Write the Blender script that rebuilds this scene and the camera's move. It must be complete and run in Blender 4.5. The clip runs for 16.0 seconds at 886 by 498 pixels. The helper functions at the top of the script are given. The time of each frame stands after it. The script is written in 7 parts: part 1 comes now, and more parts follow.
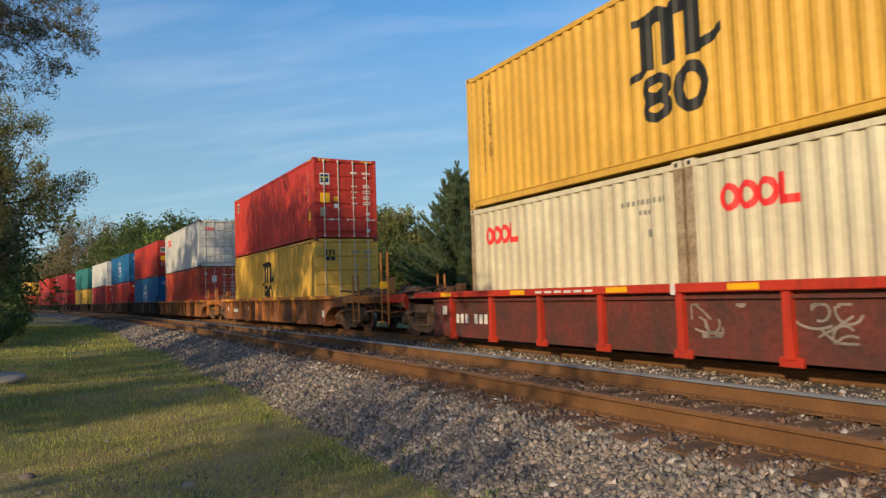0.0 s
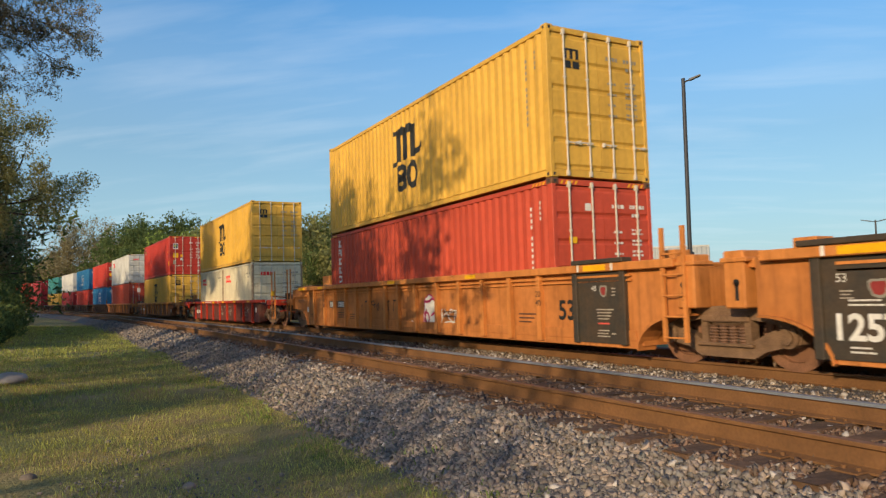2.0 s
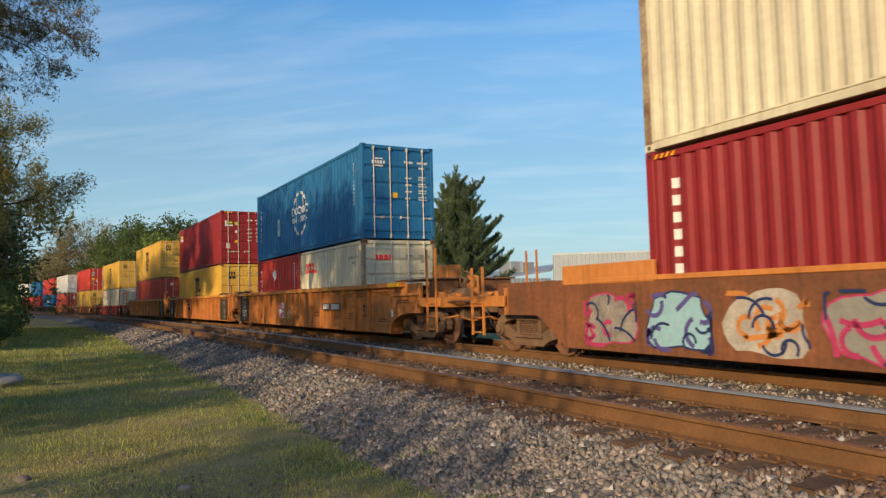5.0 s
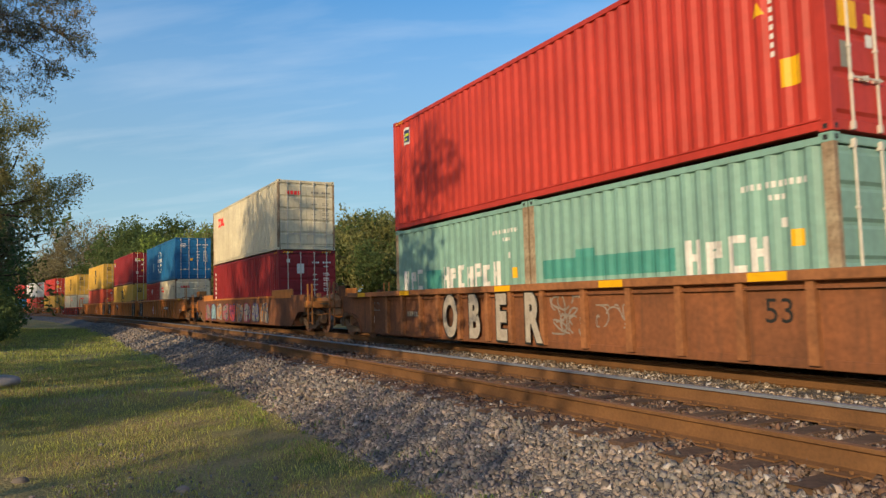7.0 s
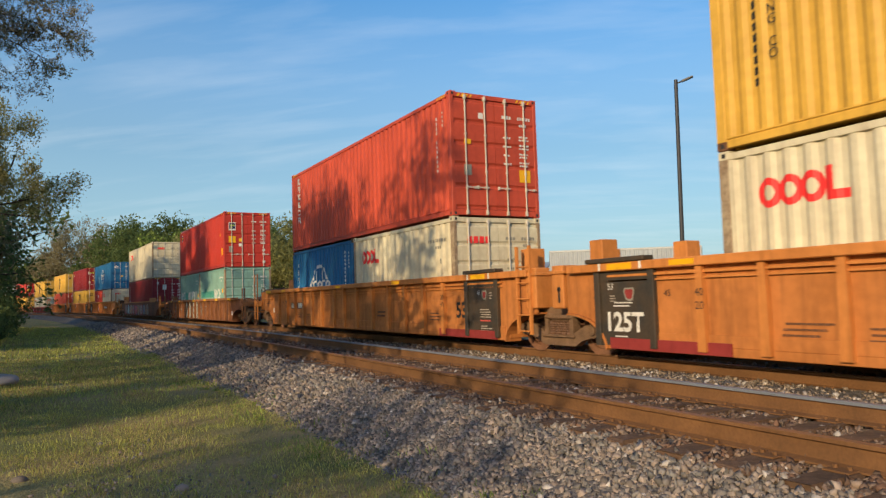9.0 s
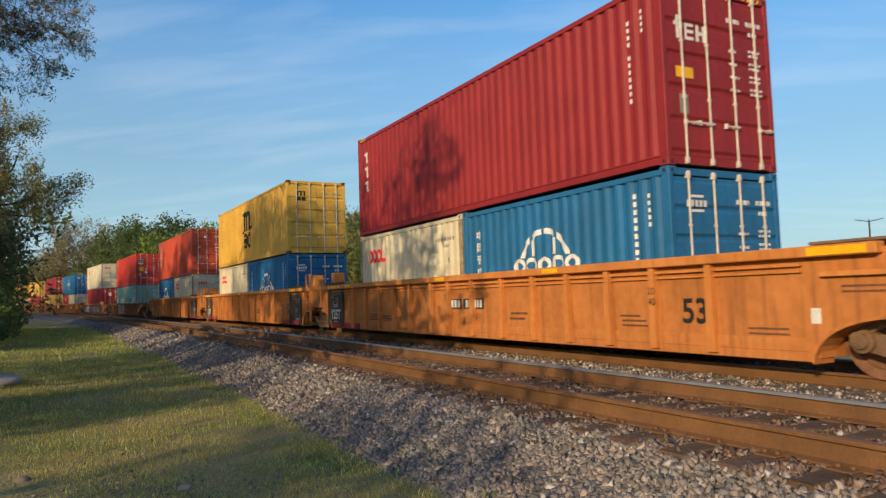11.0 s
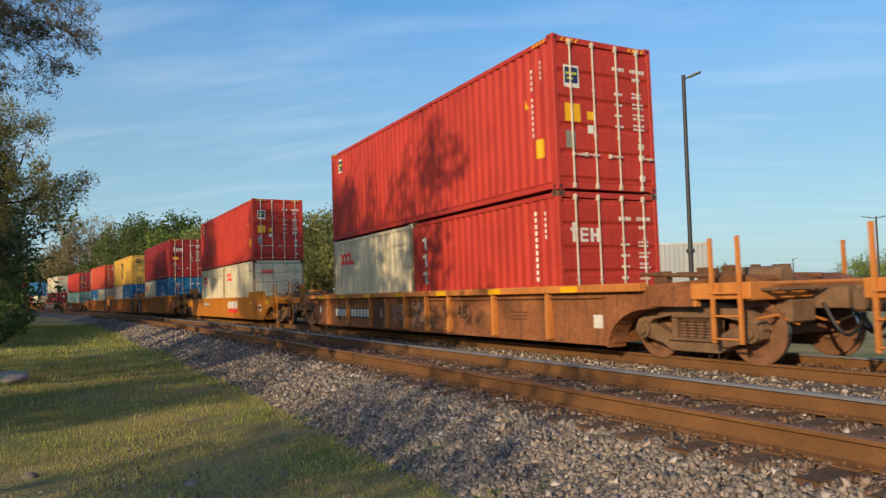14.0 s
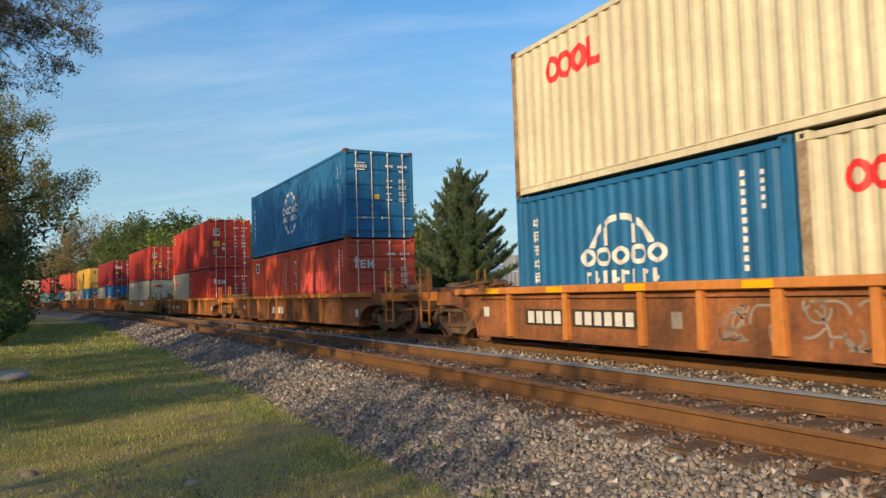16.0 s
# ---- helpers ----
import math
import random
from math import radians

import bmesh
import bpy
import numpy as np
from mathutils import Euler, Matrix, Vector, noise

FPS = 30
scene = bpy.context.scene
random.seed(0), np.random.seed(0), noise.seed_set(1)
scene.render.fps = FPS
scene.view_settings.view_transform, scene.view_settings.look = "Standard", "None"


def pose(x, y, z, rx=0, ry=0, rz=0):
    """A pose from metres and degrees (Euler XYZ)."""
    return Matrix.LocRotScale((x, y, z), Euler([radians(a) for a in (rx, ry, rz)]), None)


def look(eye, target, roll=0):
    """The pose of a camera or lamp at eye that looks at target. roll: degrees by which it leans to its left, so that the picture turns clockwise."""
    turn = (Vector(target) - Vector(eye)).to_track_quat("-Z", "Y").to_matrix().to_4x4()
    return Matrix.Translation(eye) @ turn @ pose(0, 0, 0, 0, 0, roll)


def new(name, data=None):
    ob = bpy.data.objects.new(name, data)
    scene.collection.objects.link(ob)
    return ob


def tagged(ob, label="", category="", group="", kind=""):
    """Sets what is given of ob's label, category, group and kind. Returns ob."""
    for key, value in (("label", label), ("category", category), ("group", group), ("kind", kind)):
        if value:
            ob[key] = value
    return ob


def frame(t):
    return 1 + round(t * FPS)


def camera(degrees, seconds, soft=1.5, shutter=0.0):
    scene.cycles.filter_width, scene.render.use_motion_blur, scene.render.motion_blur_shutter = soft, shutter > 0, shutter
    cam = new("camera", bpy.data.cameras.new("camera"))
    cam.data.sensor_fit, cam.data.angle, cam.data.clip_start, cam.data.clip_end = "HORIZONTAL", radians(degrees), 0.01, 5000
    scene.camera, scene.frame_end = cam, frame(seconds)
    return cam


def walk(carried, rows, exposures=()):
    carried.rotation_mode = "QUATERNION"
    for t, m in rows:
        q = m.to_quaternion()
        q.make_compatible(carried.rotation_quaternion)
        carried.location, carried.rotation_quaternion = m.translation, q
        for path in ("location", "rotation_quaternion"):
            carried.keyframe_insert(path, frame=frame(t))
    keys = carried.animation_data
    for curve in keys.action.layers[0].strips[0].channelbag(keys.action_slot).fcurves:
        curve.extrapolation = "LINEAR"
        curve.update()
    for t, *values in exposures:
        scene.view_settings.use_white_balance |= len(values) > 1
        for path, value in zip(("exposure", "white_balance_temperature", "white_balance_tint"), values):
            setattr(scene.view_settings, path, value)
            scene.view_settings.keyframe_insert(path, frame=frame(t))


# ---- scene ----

import functools
import itertools

# ---------------------------------------------------------------- camera
EYE = Vector((0.0, 0.0, 0.929))
SWAY = [
    (0, -62.185, 4.057, -0.968),
    (0.5, -62.313, 4.069, -0.860),
    (1, -62.491, 4.092, -0.900),
    (1.5, -62.373, 4.181, -0.816),
    (2, -62.279, 4.191, -0.822),
    (2.5, -62.176, 4.226, -0.868),
    (3, -62.165, 4.260, -0.826),
    (3.5, -62.126, 4.339, -0.794),
    (4, -62.116, 4.389, -0.627),
    (6.5, -61.969, 4.454, -0.594),
    (7, -61.864, 4.424, -0.718),
    (7.5, -61.845, 4.412, -0.810),
    (8, -61.782, 4.351, -0.829),
    (8.5, -61.793, 4.341, -0.781),
    (9, -61.750, 4.250, -0.888),
    (11.5, -61.979, 4.209, -0.958),
    (12, -62.078, 4.198, -0.922),
    (12.5, -62.148, 4.223, -0.871),
    (13, -62.197, 4.167, -0.906),
    (13.5, -62.253, 4.116, -0.947),
    (14, -62.317, 4.007, -0.993),
    (14.5, -62.354, 3.996, -0.968),
    (15, -62.495, 3.977, -0.918),
    (15.5, -62.477, 3.979, -0.822),
    (16, -62.345, 3.944, -0.861),
]


def aim(yaw, pitch, roll):
    """Camera pose from compass angle (clockwise from +y), tilt and lean, in degrees."""
    a, b = radians(yaw), radians(pitch)
    way = Vector((math.cos(b) * math.sin(a), math.cos(b) * math.cos(a), math.sin(b)))
    return look(EYE, EYE + way, roll)


EXPOSE = [(0.0, 0.29), (0.5, 0.19), (1.0, 0.30), (2.0, 0.41), (3.0, 0.38), (4.0, 0.42), (7.0, 0.40), (9.0, 0.39), (11.5, 0.40), (12.0, 0.20), (12.5, 0.27), (13.5, 0.37), (15.0, 0.47), (16.0, 0.49)]
cam = camera(64.107, 16.0, soft=1.35, shutter=0.07)
walk(cam, [(t, aim(*a)) for t, *a in SWAY], exposures=[(t, e, 6950 if t < 0.8 else 7250, 10) for t, e in EXPOSE])

# ---------------------------------------------------------------- light
SUN_AZ, SUN_EL = 147.0, 17.0      # compass degrees from +y, elevation
world = bpy.data.worlds.new("sky")
scene.world = world
world.use_nodes = True
wn, wl = world.node_tree.nodes, world.node_tree.links
wn.clear()


def build_sky():
    out = wn.new("ShaderNodeOutputWorld")
    bg = wn.new("ShaderNodeBackground")
    sky = wn.new("ShaderNodeTexSky")
    sky.sky_type = "NISHITA"
    sky.sun_disc = False
    sky.sun_elevation = radians(SUN_EL)
    sky.sun_rotation = radians(SUN_AZ)
    sky.altitude = 100
    sky.air_density = 1.0
    sky.dust_density = 0.9
    sky.ozone_density = 3.0
    bg.inputs["Strength"].default_value = 0.14
    # thin streaked cirrus, denser towards the horizon
    co = wn.new("ShaderNodeTexCoord")
    sep = wn.new("ShaderNodeSeparateXYZ")
    wl.new(co.outputs["Generated"], sep.inputs[0])
    zz = wn.new("ShaderNodeMath"); zz.operation = "ADD"; zz.inputs[1].default_value = 0.16
    wl.new(sep.outputs[2], zz.inputs[0])
    dx = wn.new("ShaderNodeMath"); dx.operation = "DIVIDE"
    dy = wn.new("ShaderNodeMath"); dy.operation = "DIVIDE"
    wl.new(sep.outputs[0], dx.inputs[0]); wl.new(zz.outputs[0], dx.inputs[1])
    wl.new(sep.outputs[1], dy.inputs[0]); wl.new(zz.outputs[0], dy.inputs[1])
    com = wn.new("ShaderNodeCombineXYZ")
    wl.new(dx.outputs[0], com.inputs[0]); wl.new(dy.outputs[0], com.inputs[1])
    mp = wn.new("ShaderNodeMapping")
    mp.vector_type = "TEXTURE"
    mp.inputs["Rotation"].default_value = (0, 0, radians(52))
    mp.inputs["Scale"].default_value = (0.9, 0.24, 1)
    wl.new(com.outputs[0], mp.inputs[0])
    nz = wn.new("ShaderNodeTexNoise")
    nz.inputs["Scale"].default_value = 1.3
    nz.inputs["Detail"].default_value = 7
    nz.inputs["Roughness"].default_value = 0.55
    nz.inputs["Distortion"].default_value = 0.3
    wl.new(mp.outputs[0], nz.inputs[0])
    ramp = wn.new("ShaderNodeValToRGB")
    ramp.color_ramp.elements[0].position = 0.47
    ramp.color_ramp.elements[1].position = 0.80
    ramp.color_ramp.elements[1].color = (0.17, 0.17, 0.17, 1)
    wl.new(nz.outputs[0], ramp.inputs[0])
    mix = wn.new("ShaderNodeMixRGB")
    mix.inputs[2].default_value = (5.2, 5.8, 6.6, 1)
    wl.new(ramp.outputs[0], mix.inputs[0])
    hs = wn.new("ShaderNodeHueSaturation")
    hs.inputs["Saturation"].default_value = 1.3
    hs.inputs["Value"].default_value = 1.05
    wl.new(sky.outputs[0], hs.inputs["Color"])
    # pale blue haze low over the horizon
    hz = wn.new("ShaderNodeMapRange")
    hz.inputs["From Min"].default_value, hz.inputs["From Max"].default_value = 0.0, 0.42
    hz.inputs["To Min"].default_value, hz.inputs["To Max"].default_value = 0.85, 0.0
    wl.new(sep.outputs[2], hz.inputs["Value"])
    hm = wn.new("ShaderNodeMixRGB")
    hm.inputs[2].default_value = (2.25, 3.65, 5.15, 1)
    wl.new(hz.outputs[0], hm.inputs[0])
    wl.new(hs.outputs[0], hm.inputs[1])
    # clearer and more violet towards the zenith
    tone = wn.new("ShaderNodeValToRGB")
    for pos, c in ((0.0, (0.80, 0.84, 0.80)), (0.5, (0.88, 0.85, 0.82))):
        tone.color_ramp.elements.new(pos + 0.001).color = (*[v * 0.7 for v in c], 1)
    tone.color_ramp.elements[0].color = (0.80 * 0.7, 0.84 * 0.7, 0.80 * 0.7, 1)
    tone.color_ramp.elements[-1].color = (1.40 * 0.7, 1.17 * 0.7, 1.14 * 0.7, 1)
    up = wn.new("ShaderNodeMapRange")
    up.inputs["From Min"].default_value, up.inputs["From Max"].default_value = 0.0, 0.42
    wl.new(sep.outputs[2], up.inputs["Value"])
    wl.new(up.outputs[0], tone.inputs[0])
    gain = wn.new("ShaderNodeVectorMath"); gain.operation = "SCALE"; gain.inputs["Scale"].default_value = 1 / 0.7
    wl.new(tone.outputs[0], gain.inputs[0])
    mul = wn.new("ShaderNodeVectorMath"); mul.operation = "MULTIPLY"
    wl.new(hm.outputs[0], mul.inputs[0]); wl.new(gain.outputs[0], mul.inputs[1])
    wl.new(mul.outputs[0], mix.inputs[1])
    wl.new(mix.outputs[0], bg.inputs["Color"])
    wl.new(bg.outputs[0], out.inputs[0])


build_sky()
sun_lamp = bpy.data.lights.new("sun", "SUN")
sun_lamp.energy = 3.3
sun_lamp.angle = radians(0.8)
sun_lamp.color = (1.0, 0.79, 0.53)
a_, e_ = radians(SUN_AZ), radians(SUN_EL)
SUN_DIR = Vector((math.cos(e_) * math.sin(a_), math.cos(e_) * math.cos(a_), math.sin(e_)))
new("sun", sun_lamp).matrix_world = look(SUN_DIR * 60, (0, 0, 0))


# ---------------------------------------------------------------- materials
def material(name, col, rough=0.8, metal=0.0, var=0.25, scale=3.0, grain=40.0, bump=0.3, dark=None, streak=0.0,
             spec=0.4, rand=0.0, col2=None, bdist=0.01, tint=None):
    """Two scales of colour variation, fine relief and, when asked for, downward streaks of a second colour."""
    m = bpy.data.materials.new(name)
    m.use_nodes = True
    n, l = m.node_tree.nodes, m.node_tree.links
    p = n["Principled BSDF"]
    p.inputs["Roughness"].default_value = rough
    p.inputs["Metallic"].default_value = metal
    p.inputs["Specular IOR Level"].default_value = spec
    co = n.new("ShaderNodeTexCoord")
    big = n.new("ShaderNodeTexNoise")
    big.inputs["Scale"].default_value = scale
    big.inputs["Detail"].default_value = 6
    l.new(co.outputs["Object"], big.inputs[0])
    fine = n.new("ShaderNodeTexNoise")
    fine.inputs["Scale"].default_value = grain
    fine.inputs["Detail"].default_value = 4
    l.new(co.outputs["Object"], fine.inputs[0])
    dk = dark or tuple(c * 0.55 for c in col)
    c2 = col2 or tuple(min(1, c * 1.25) for c in col)
    r1 = n.new("ShaderNodeValToRGB")
    r1.color_ramp.elements[0].position, r1.color_ramp.elements[1].position = 0.3, 0.72
    r1.color_ramp.elements[0].color = (*[a + (b - a) * (1 - min(1, var * 2)) for a, b in zip(dk, col)], 1)
    r1.color_ramp.elements[1].color = (*[a + (b - a) * min(1, var * 2) for a, b in zip(col, c2)], 1)
    l.new(big.outputs[0], r1.inputs[0])
    last = r1.outputs[0]
    mx = n.new("ShaderNodeMixRGB")
    mx.blend_type = "MULTIPLY"
    mx.inputs[0].default_value = min(1, var * 1.6)
    r2 = n.new("ShaderNodeValToRGB")
    r2.color_ramp.elements[0].position, r2.color_ramp.elements[1].position = 0.25, 0.65
    r2.color_ramp.elements[0].color = (0.45, 0.43, 0.4, 1)
    l.new(fine.outputs[0], r2.inputs[0])
    l.new(last, mx.inputs[1]); l.new(r2.outputs[0], mx.inputs[2])
    last = mx.outputs[0]
    if streak:
        mp = n.new("ShaderNodeMapping")
        mp.inputs["Scale"].default_value = (5.0, 5.0, 0.35)
        l.new(co.outputs["Object"], mp.inputs[0])
        st = n.new("ShaderNodeTexNoise")
        st.inputs["Scale"].default_value = 1.6
        st.inputs["Detail"].default_value = 8
        st.inputs["Roughness"].default_value = 0.65
        l.new(mp.outputs[0], st.inputs[0])
        r3 = n.new("ShaderNodeValToRGB")
        r3.color_ramp.elements[0].position, r3.color_ramp.elements[1].position = 0.5, 0.72
        r3.color_ramp.elements[1].color = (streak, streak, streak, 1)
        r3.color_ramp.elements[0].color = (0, 0, 0, 1)
        l.new(st.outputs[0], r3.inputs[0])
        m3 = n.new("ShaderNodeMixRGB")
        l.new(r3.outputs[0], m3.inputs[0])
        l.new(last, m3.inputs[1])
        m3.inputs[2].default_value = (*dk, 1)
        last = m3.outputs[0]
    if rand:
        oi = n.new("ShaderNodeObjectInfo")
        ge = n.new("ShaderNodeNewGeometry")
        ad = n.new("ShaderNodeMath"); ad.operation = "ADD"
        l.new(oi.outputs["Random"], ad.inputs[0]); l.new(ge.outputs["Random Per Island"], ad.inputs[1])
        fr = n.new("ShaderNodeMath"); fr.operation = "FRACT"
        l.new(ad.outputs[0], fr.inputs[0])
        mr = n.new("ShaderNodeMapRange")
        mr.inputs["To Min"].default_value, mr.inputs["To Max"].default_value = 1 - rand, 1 + rand
        l.new(fr.outputs[0], mr.inputs["Value"])
        mv = n.new("ShaderNodeHueSaturation")
        l.new(mr.outputs[0], mv.inputs["Value"])
        if tint:
            m7 = n.new("ShaderNodeMath"); m7.operation = "MULTIPLY"; m7.inputs[1].default_value = 7.31
            f7 = n.new("ShaderNodeMath"); f7.operation = "FRACT"
            l.new(fr.outputs[0], m7.inputs[0]); l.new(m7.outputs[0], f7.inputs[0])
            mt = n.new("ShaderNodeMixRGB")
            l.new(f7.outputs[0], mt.inputs[0]); l.new(last, mt.inputs[1])
            mt.inputs[2].default_value = (*tint, 1)
            last = mt.outputs[0]
        l.new(last, mv.inputs["Color"])
        last = mv.outputs[0]
    l.new(last, p.inputs["Base Color"])
    if bump:
        b = n.new("ShaderNodeBump")
        b.inputs["Strength"].default_value = bump
        b.inputs["Distance"].default_value = bdist
        l.new(fine.outputs[0], b.inputs["Height"])
        l.new(b.outputs[0], p.inputs["Normal"])
    return m


RUST = (0.16, 0.06, 0.025)


def paint(name, col, wear=0.35, dark=None, rough=0.5):
    col = tuple(min(0.7, c * 1.14) for c in col)
    return material(name, col, rough=rough, var=0.16, scale=0.9, grain=9.0, bump=0.12, dark=dark or tuple(c * 0.5 for c in col),
                    streak=wear, spec=0.22, rand=0.05)


M = {
    "red": paint("red_container_paint", (0.41, 0.040, 0.028), 0.4),
    "orange_red": paint("orange_red_container_paint", (0.47, 0.070, 0.038), 0.4),
    "maroon": paint("maroon_container_paint", (0.235, 0.022, 0.025), 0.4),
    "yellow": paint("yellow_container_paint", (0.58, 0.34, 0.06), 0.35),
    "cream": paint("cream_container_paint", (0.55, 0.51, 0.36), 0.5, dark=(0.36, 0.28, 0.2)),
    "grey": paint("light_grey_container_paint", (0.52, 0.53, 0.50), 0.4, dark=(0.26, 0.25, 0.22)),
    "blue": paint("blue_container_paint", (0.012, 0.125, 0.285), 0.4, dark=(0.02, 0.06, 0.1)),
    "green": paint("pale_green_container_paint", (0.175, 0.33, 0.275), 0.4, dark=(0.14, 0.22, 0.2)),
    "teal": paint("dark_teal_container_paint", (0.03, 0.17, 0.16), 0.3),
    "car_orange": material("orange_car_paint", (0.65, 0.245, 0.065), rough=0.6, var=0.2, scale=1.1, grain=7, bump=0.15, dark=(0.25, 0.085, 0.022), col2=(0.60, 0.235, 0.07), streak=0.6, spec=0.22, rand=0.04),
    # dusty sheet, also dimmed in colour so the ribs look sunlit against it
    "car_sheet": material("dusty_dimmed_orange_side_sheet", (0.56, 0.200, 0.052), rough=0.7, var=0.22, scale=1.2, grain=8, bump=0.2, dark=(0.20, 0.075, 0.025), col2=(0.55, 0.215, 0.075), streak=0.7, spec=0.2, rand=0.04),
    "car_rust": material("dark_rusty_car_sheet", (0.245, 0.088, 0.034), rough=0.85, var=0.35, scale=1.1, grain=14, bump=0.3, dark=(0.085, 0.04, 0.022), streak=0.7, rand=0.05),
    # worn paint, made lighter than the sheet for the sun on the ribs
    "car_rib": material("worn_lit_brown_orange_rib_paint", (0.35, 0.14, 0.052), rough=0.8, var=0.35, scale=1.5, grain=12, bump=0.25, dark=(0.16, 0.065, 0.028), streak=0.5, rand=0.05),
    "car_yellow": paint("yellow_orange_car_paint", (0.50, 0.18, 0.022), 0.6, dark=(0.22, 0.085, 0.02)),
    "car_brown": material("rusty_brown_car_paint", (0.33, 0.122, 0.045), rough=0.85, var=0.4, scale=1.3, grain=14, bump=0.4, dark=(0.075, 0.035, 0.02), streak=0.6, rand=0.05),
    "car_red": paint("red_car_paint", (0.42, 0.035, 0.018), 0.6, dark=(0.13, 0.03, 0.02)),
    "car_dark": material("grimy_dark_car_paint", (0.085, 0.045, 0.028), rough=0.9, var=0.4, scale=1.5, grain=12, bump=0.3, streak=0.4),
    "skirt": paint("dull_red_skirt_paint", (0.24, 0.035, 0.032), 0.5),
    "patch_red": paint("faded_red_repaint", (0.62, 0.09, 0.07), 0.2),
    "patch_pale": paint("pale_blue_repaint", (0.25, 0.42, 0.45), 0.2),
    "steel_dark": material("grimy_truck_steel", (0.21, 0.125, 0.072), rough=0.8, var=0.4, scale=4, grain=40, bump=0.5, streak=0.3),
    "wheel": material("worn_wheel_steel", (0.24, 0.115, 0.065), rough=0.7, metal=0.1, var=0.35, scale=6, grain=60, bump=0.3),
    "tread": material("polished_wheel_tread", (0.5, 0.48, 0.45), rough=0.28, metal=1.0, var=0.15, scale=6, grain=60, bump=0.05),
    # black of the hoses, and the shade drawn in holes and slots
    "black": material("black_hose_and_hole_shade", (0.02, 0.02, 0.02), rough=0.55, var=0.2, scale=5, grain=30, bump=0.1),
    "black_panel": material("black_end_panel_paint", (0.030, 0.030, 0.026), rough=0.6, var=0.3, scale=3, grain=20, bump=0.15, streak=0.3, dark=(0.1, 0.06, 0.03)),
    "white": material("white_marking_paint", (0.68, 0.67, 0.62), rough=0.6, var=0.15, scale=6, grain=25, bump=0.05),
    "mark_black": material("black_marking_paint", (0.018, 0.02, 0.018), rough=0.6, var=0.2, scale=6, grain=25, bump=0.05),
    "mark_red": material("red_marking_paint", (0.85, 0.035, 0.035), rough=0.6, var=0.15, scale=6, grain=25, bump=0.05),
    "mark_navy": material("navy_marking_paint", (0.015, 0.03, 0.10), rough=0.6, var=0.1, scale=6, grain=25, bump=0.05),
    "mark_lime": material("lime_marking_paint", (0.45, 0.55, 0.05), rough=0.6, var=0.1, scale=6, grain=25, bump=0.05),
    "mark_yellow": material("yellow_marking_paint", (0.80, 0.42, 0.01), rough=0.5, var=0.12, scale=6, grain=25, bump=0.05),
    "mark_grey": material("grey_marking_paint", (0.25, 0.24, 0.2), rough=0.6, var=0.15, scale=6, grain=25, bump=0.05),
    "mark_pink": material("pink_graffiti_paint", (0.45, 0.04, 0.12), rough=0.6, var=0.2, scale=6, grain=25, bump=0.05),
    "mark_blue": material("violet_graffiti_paint", (0.10, 0.08, 0.25), rough=0.6, var=0.2, scale=6, grain=25, bump=0.05),
    "stencil": material("dark_stencil_paint", (0.15, 0.068, 0.036), rough=0.7, var=0.3, scale=6, grain=25, bump=0.05),
    "galv": material("galvanised_bar", (0.60, 0.56, 0.48), rough=0.6, metal=0.05, var=0.2, scale=8, grain=40, bump=0.1),
    "post_rusty": material("rust_eaten_cream_paint", (0.27, 0.15, 0.075), rough=0.85, var=0.5, scale=2.2, grain=18, bump=0.4, dark=(0.14, 0.055, 0.022), col2=(0.52, 0.44, 0.30), streak=0.7),
    "rust": material("rusty_corner_steel", (0.17, 0.08, 0.04), rough=0.9, var=0.45, scale=6, grain=40, bump=0.4),
    "rail_side": material("rusty_rail_steel", (0.180, 0.085, 0.032), rough=0.85, var=0.3, scale=2.5, grain=35, bump=0.4, rand=0.0),
    # the sky's blue-grey reflection is put into this head colour
    "rail_top": material("polished_sky_tinted_rail_head", (0.20, 0.22, 0.25), rough=0.5, metal=0.2, var=0.15, scale=3, grain=50, bump=0.05),
    # head of the nearer rail: painted brown, as no reflection shows there
    "rail_no_glint": material("rail_head_without_glint", (0.30, 0.15, 0.07), rough=0.6, metal=0.4, var=0.2, scale=3, grain=50, bump=0.1),
    "tie": material("weathered_tie_wood", (0.145, 0.085, 0.052), rough=0.95, var=0.5, scale=3, grain=30, bump=0.8, rand=0.25),
    "ballast": material("crushed_stone_bed", (0.17, 0.155, 0.145), rough=0.95, var=0.5, scale=6, grain=28, bump=1.0, bdist=0.05),
    "stone": material("crushed_stone", (0.162, 0.157, 0.145), rough=0.9, var=0.2, scale=7, grain=60, bump=0.5, rand=0.45, tint=(0.28, 0.22, 0.178)),
    "stone_rusty": material("rust_stained_stone", (0.14, 0.075, 0.047), rough=0.9, var=0.4, scale=7, grain=60, bump=0.5, rand=0.5, tint=(0.20, 0.15, 0.115)),
    "bark": material("tree_bark", (0.10, 0.07, 0.05), rough=0.95, var=0.4, scale=4, grain=25, bump=0.8),
}


# ---------------------------------------------------------------- plan of the line
S0, BEND = 8.9, 0.00112           # the line is straight up to S0 metres past the viewer, then bends with this curvature
Y_TRAIN, Y_NEAR = 9.024, 5.288    # centre lines of the two tracks
CANT = 0.99                       # degrees by which both tracks lean towards the inside of the bend


def on_line(s, y0, off=0.0):
    """Place and heading at s metres along the line (running towards -x); off: metres towards +y."""
    th = max(0.0, s - S0) * BEND
    if s <= S0:
        x, y = -s, y0
    else:
        x, y = -S0 - math.sin(th) / BEND, y0 - (1 - math.cos(th)) / BEND
    return x - math.sin(th) * off, y + math.cos(th) * off, th


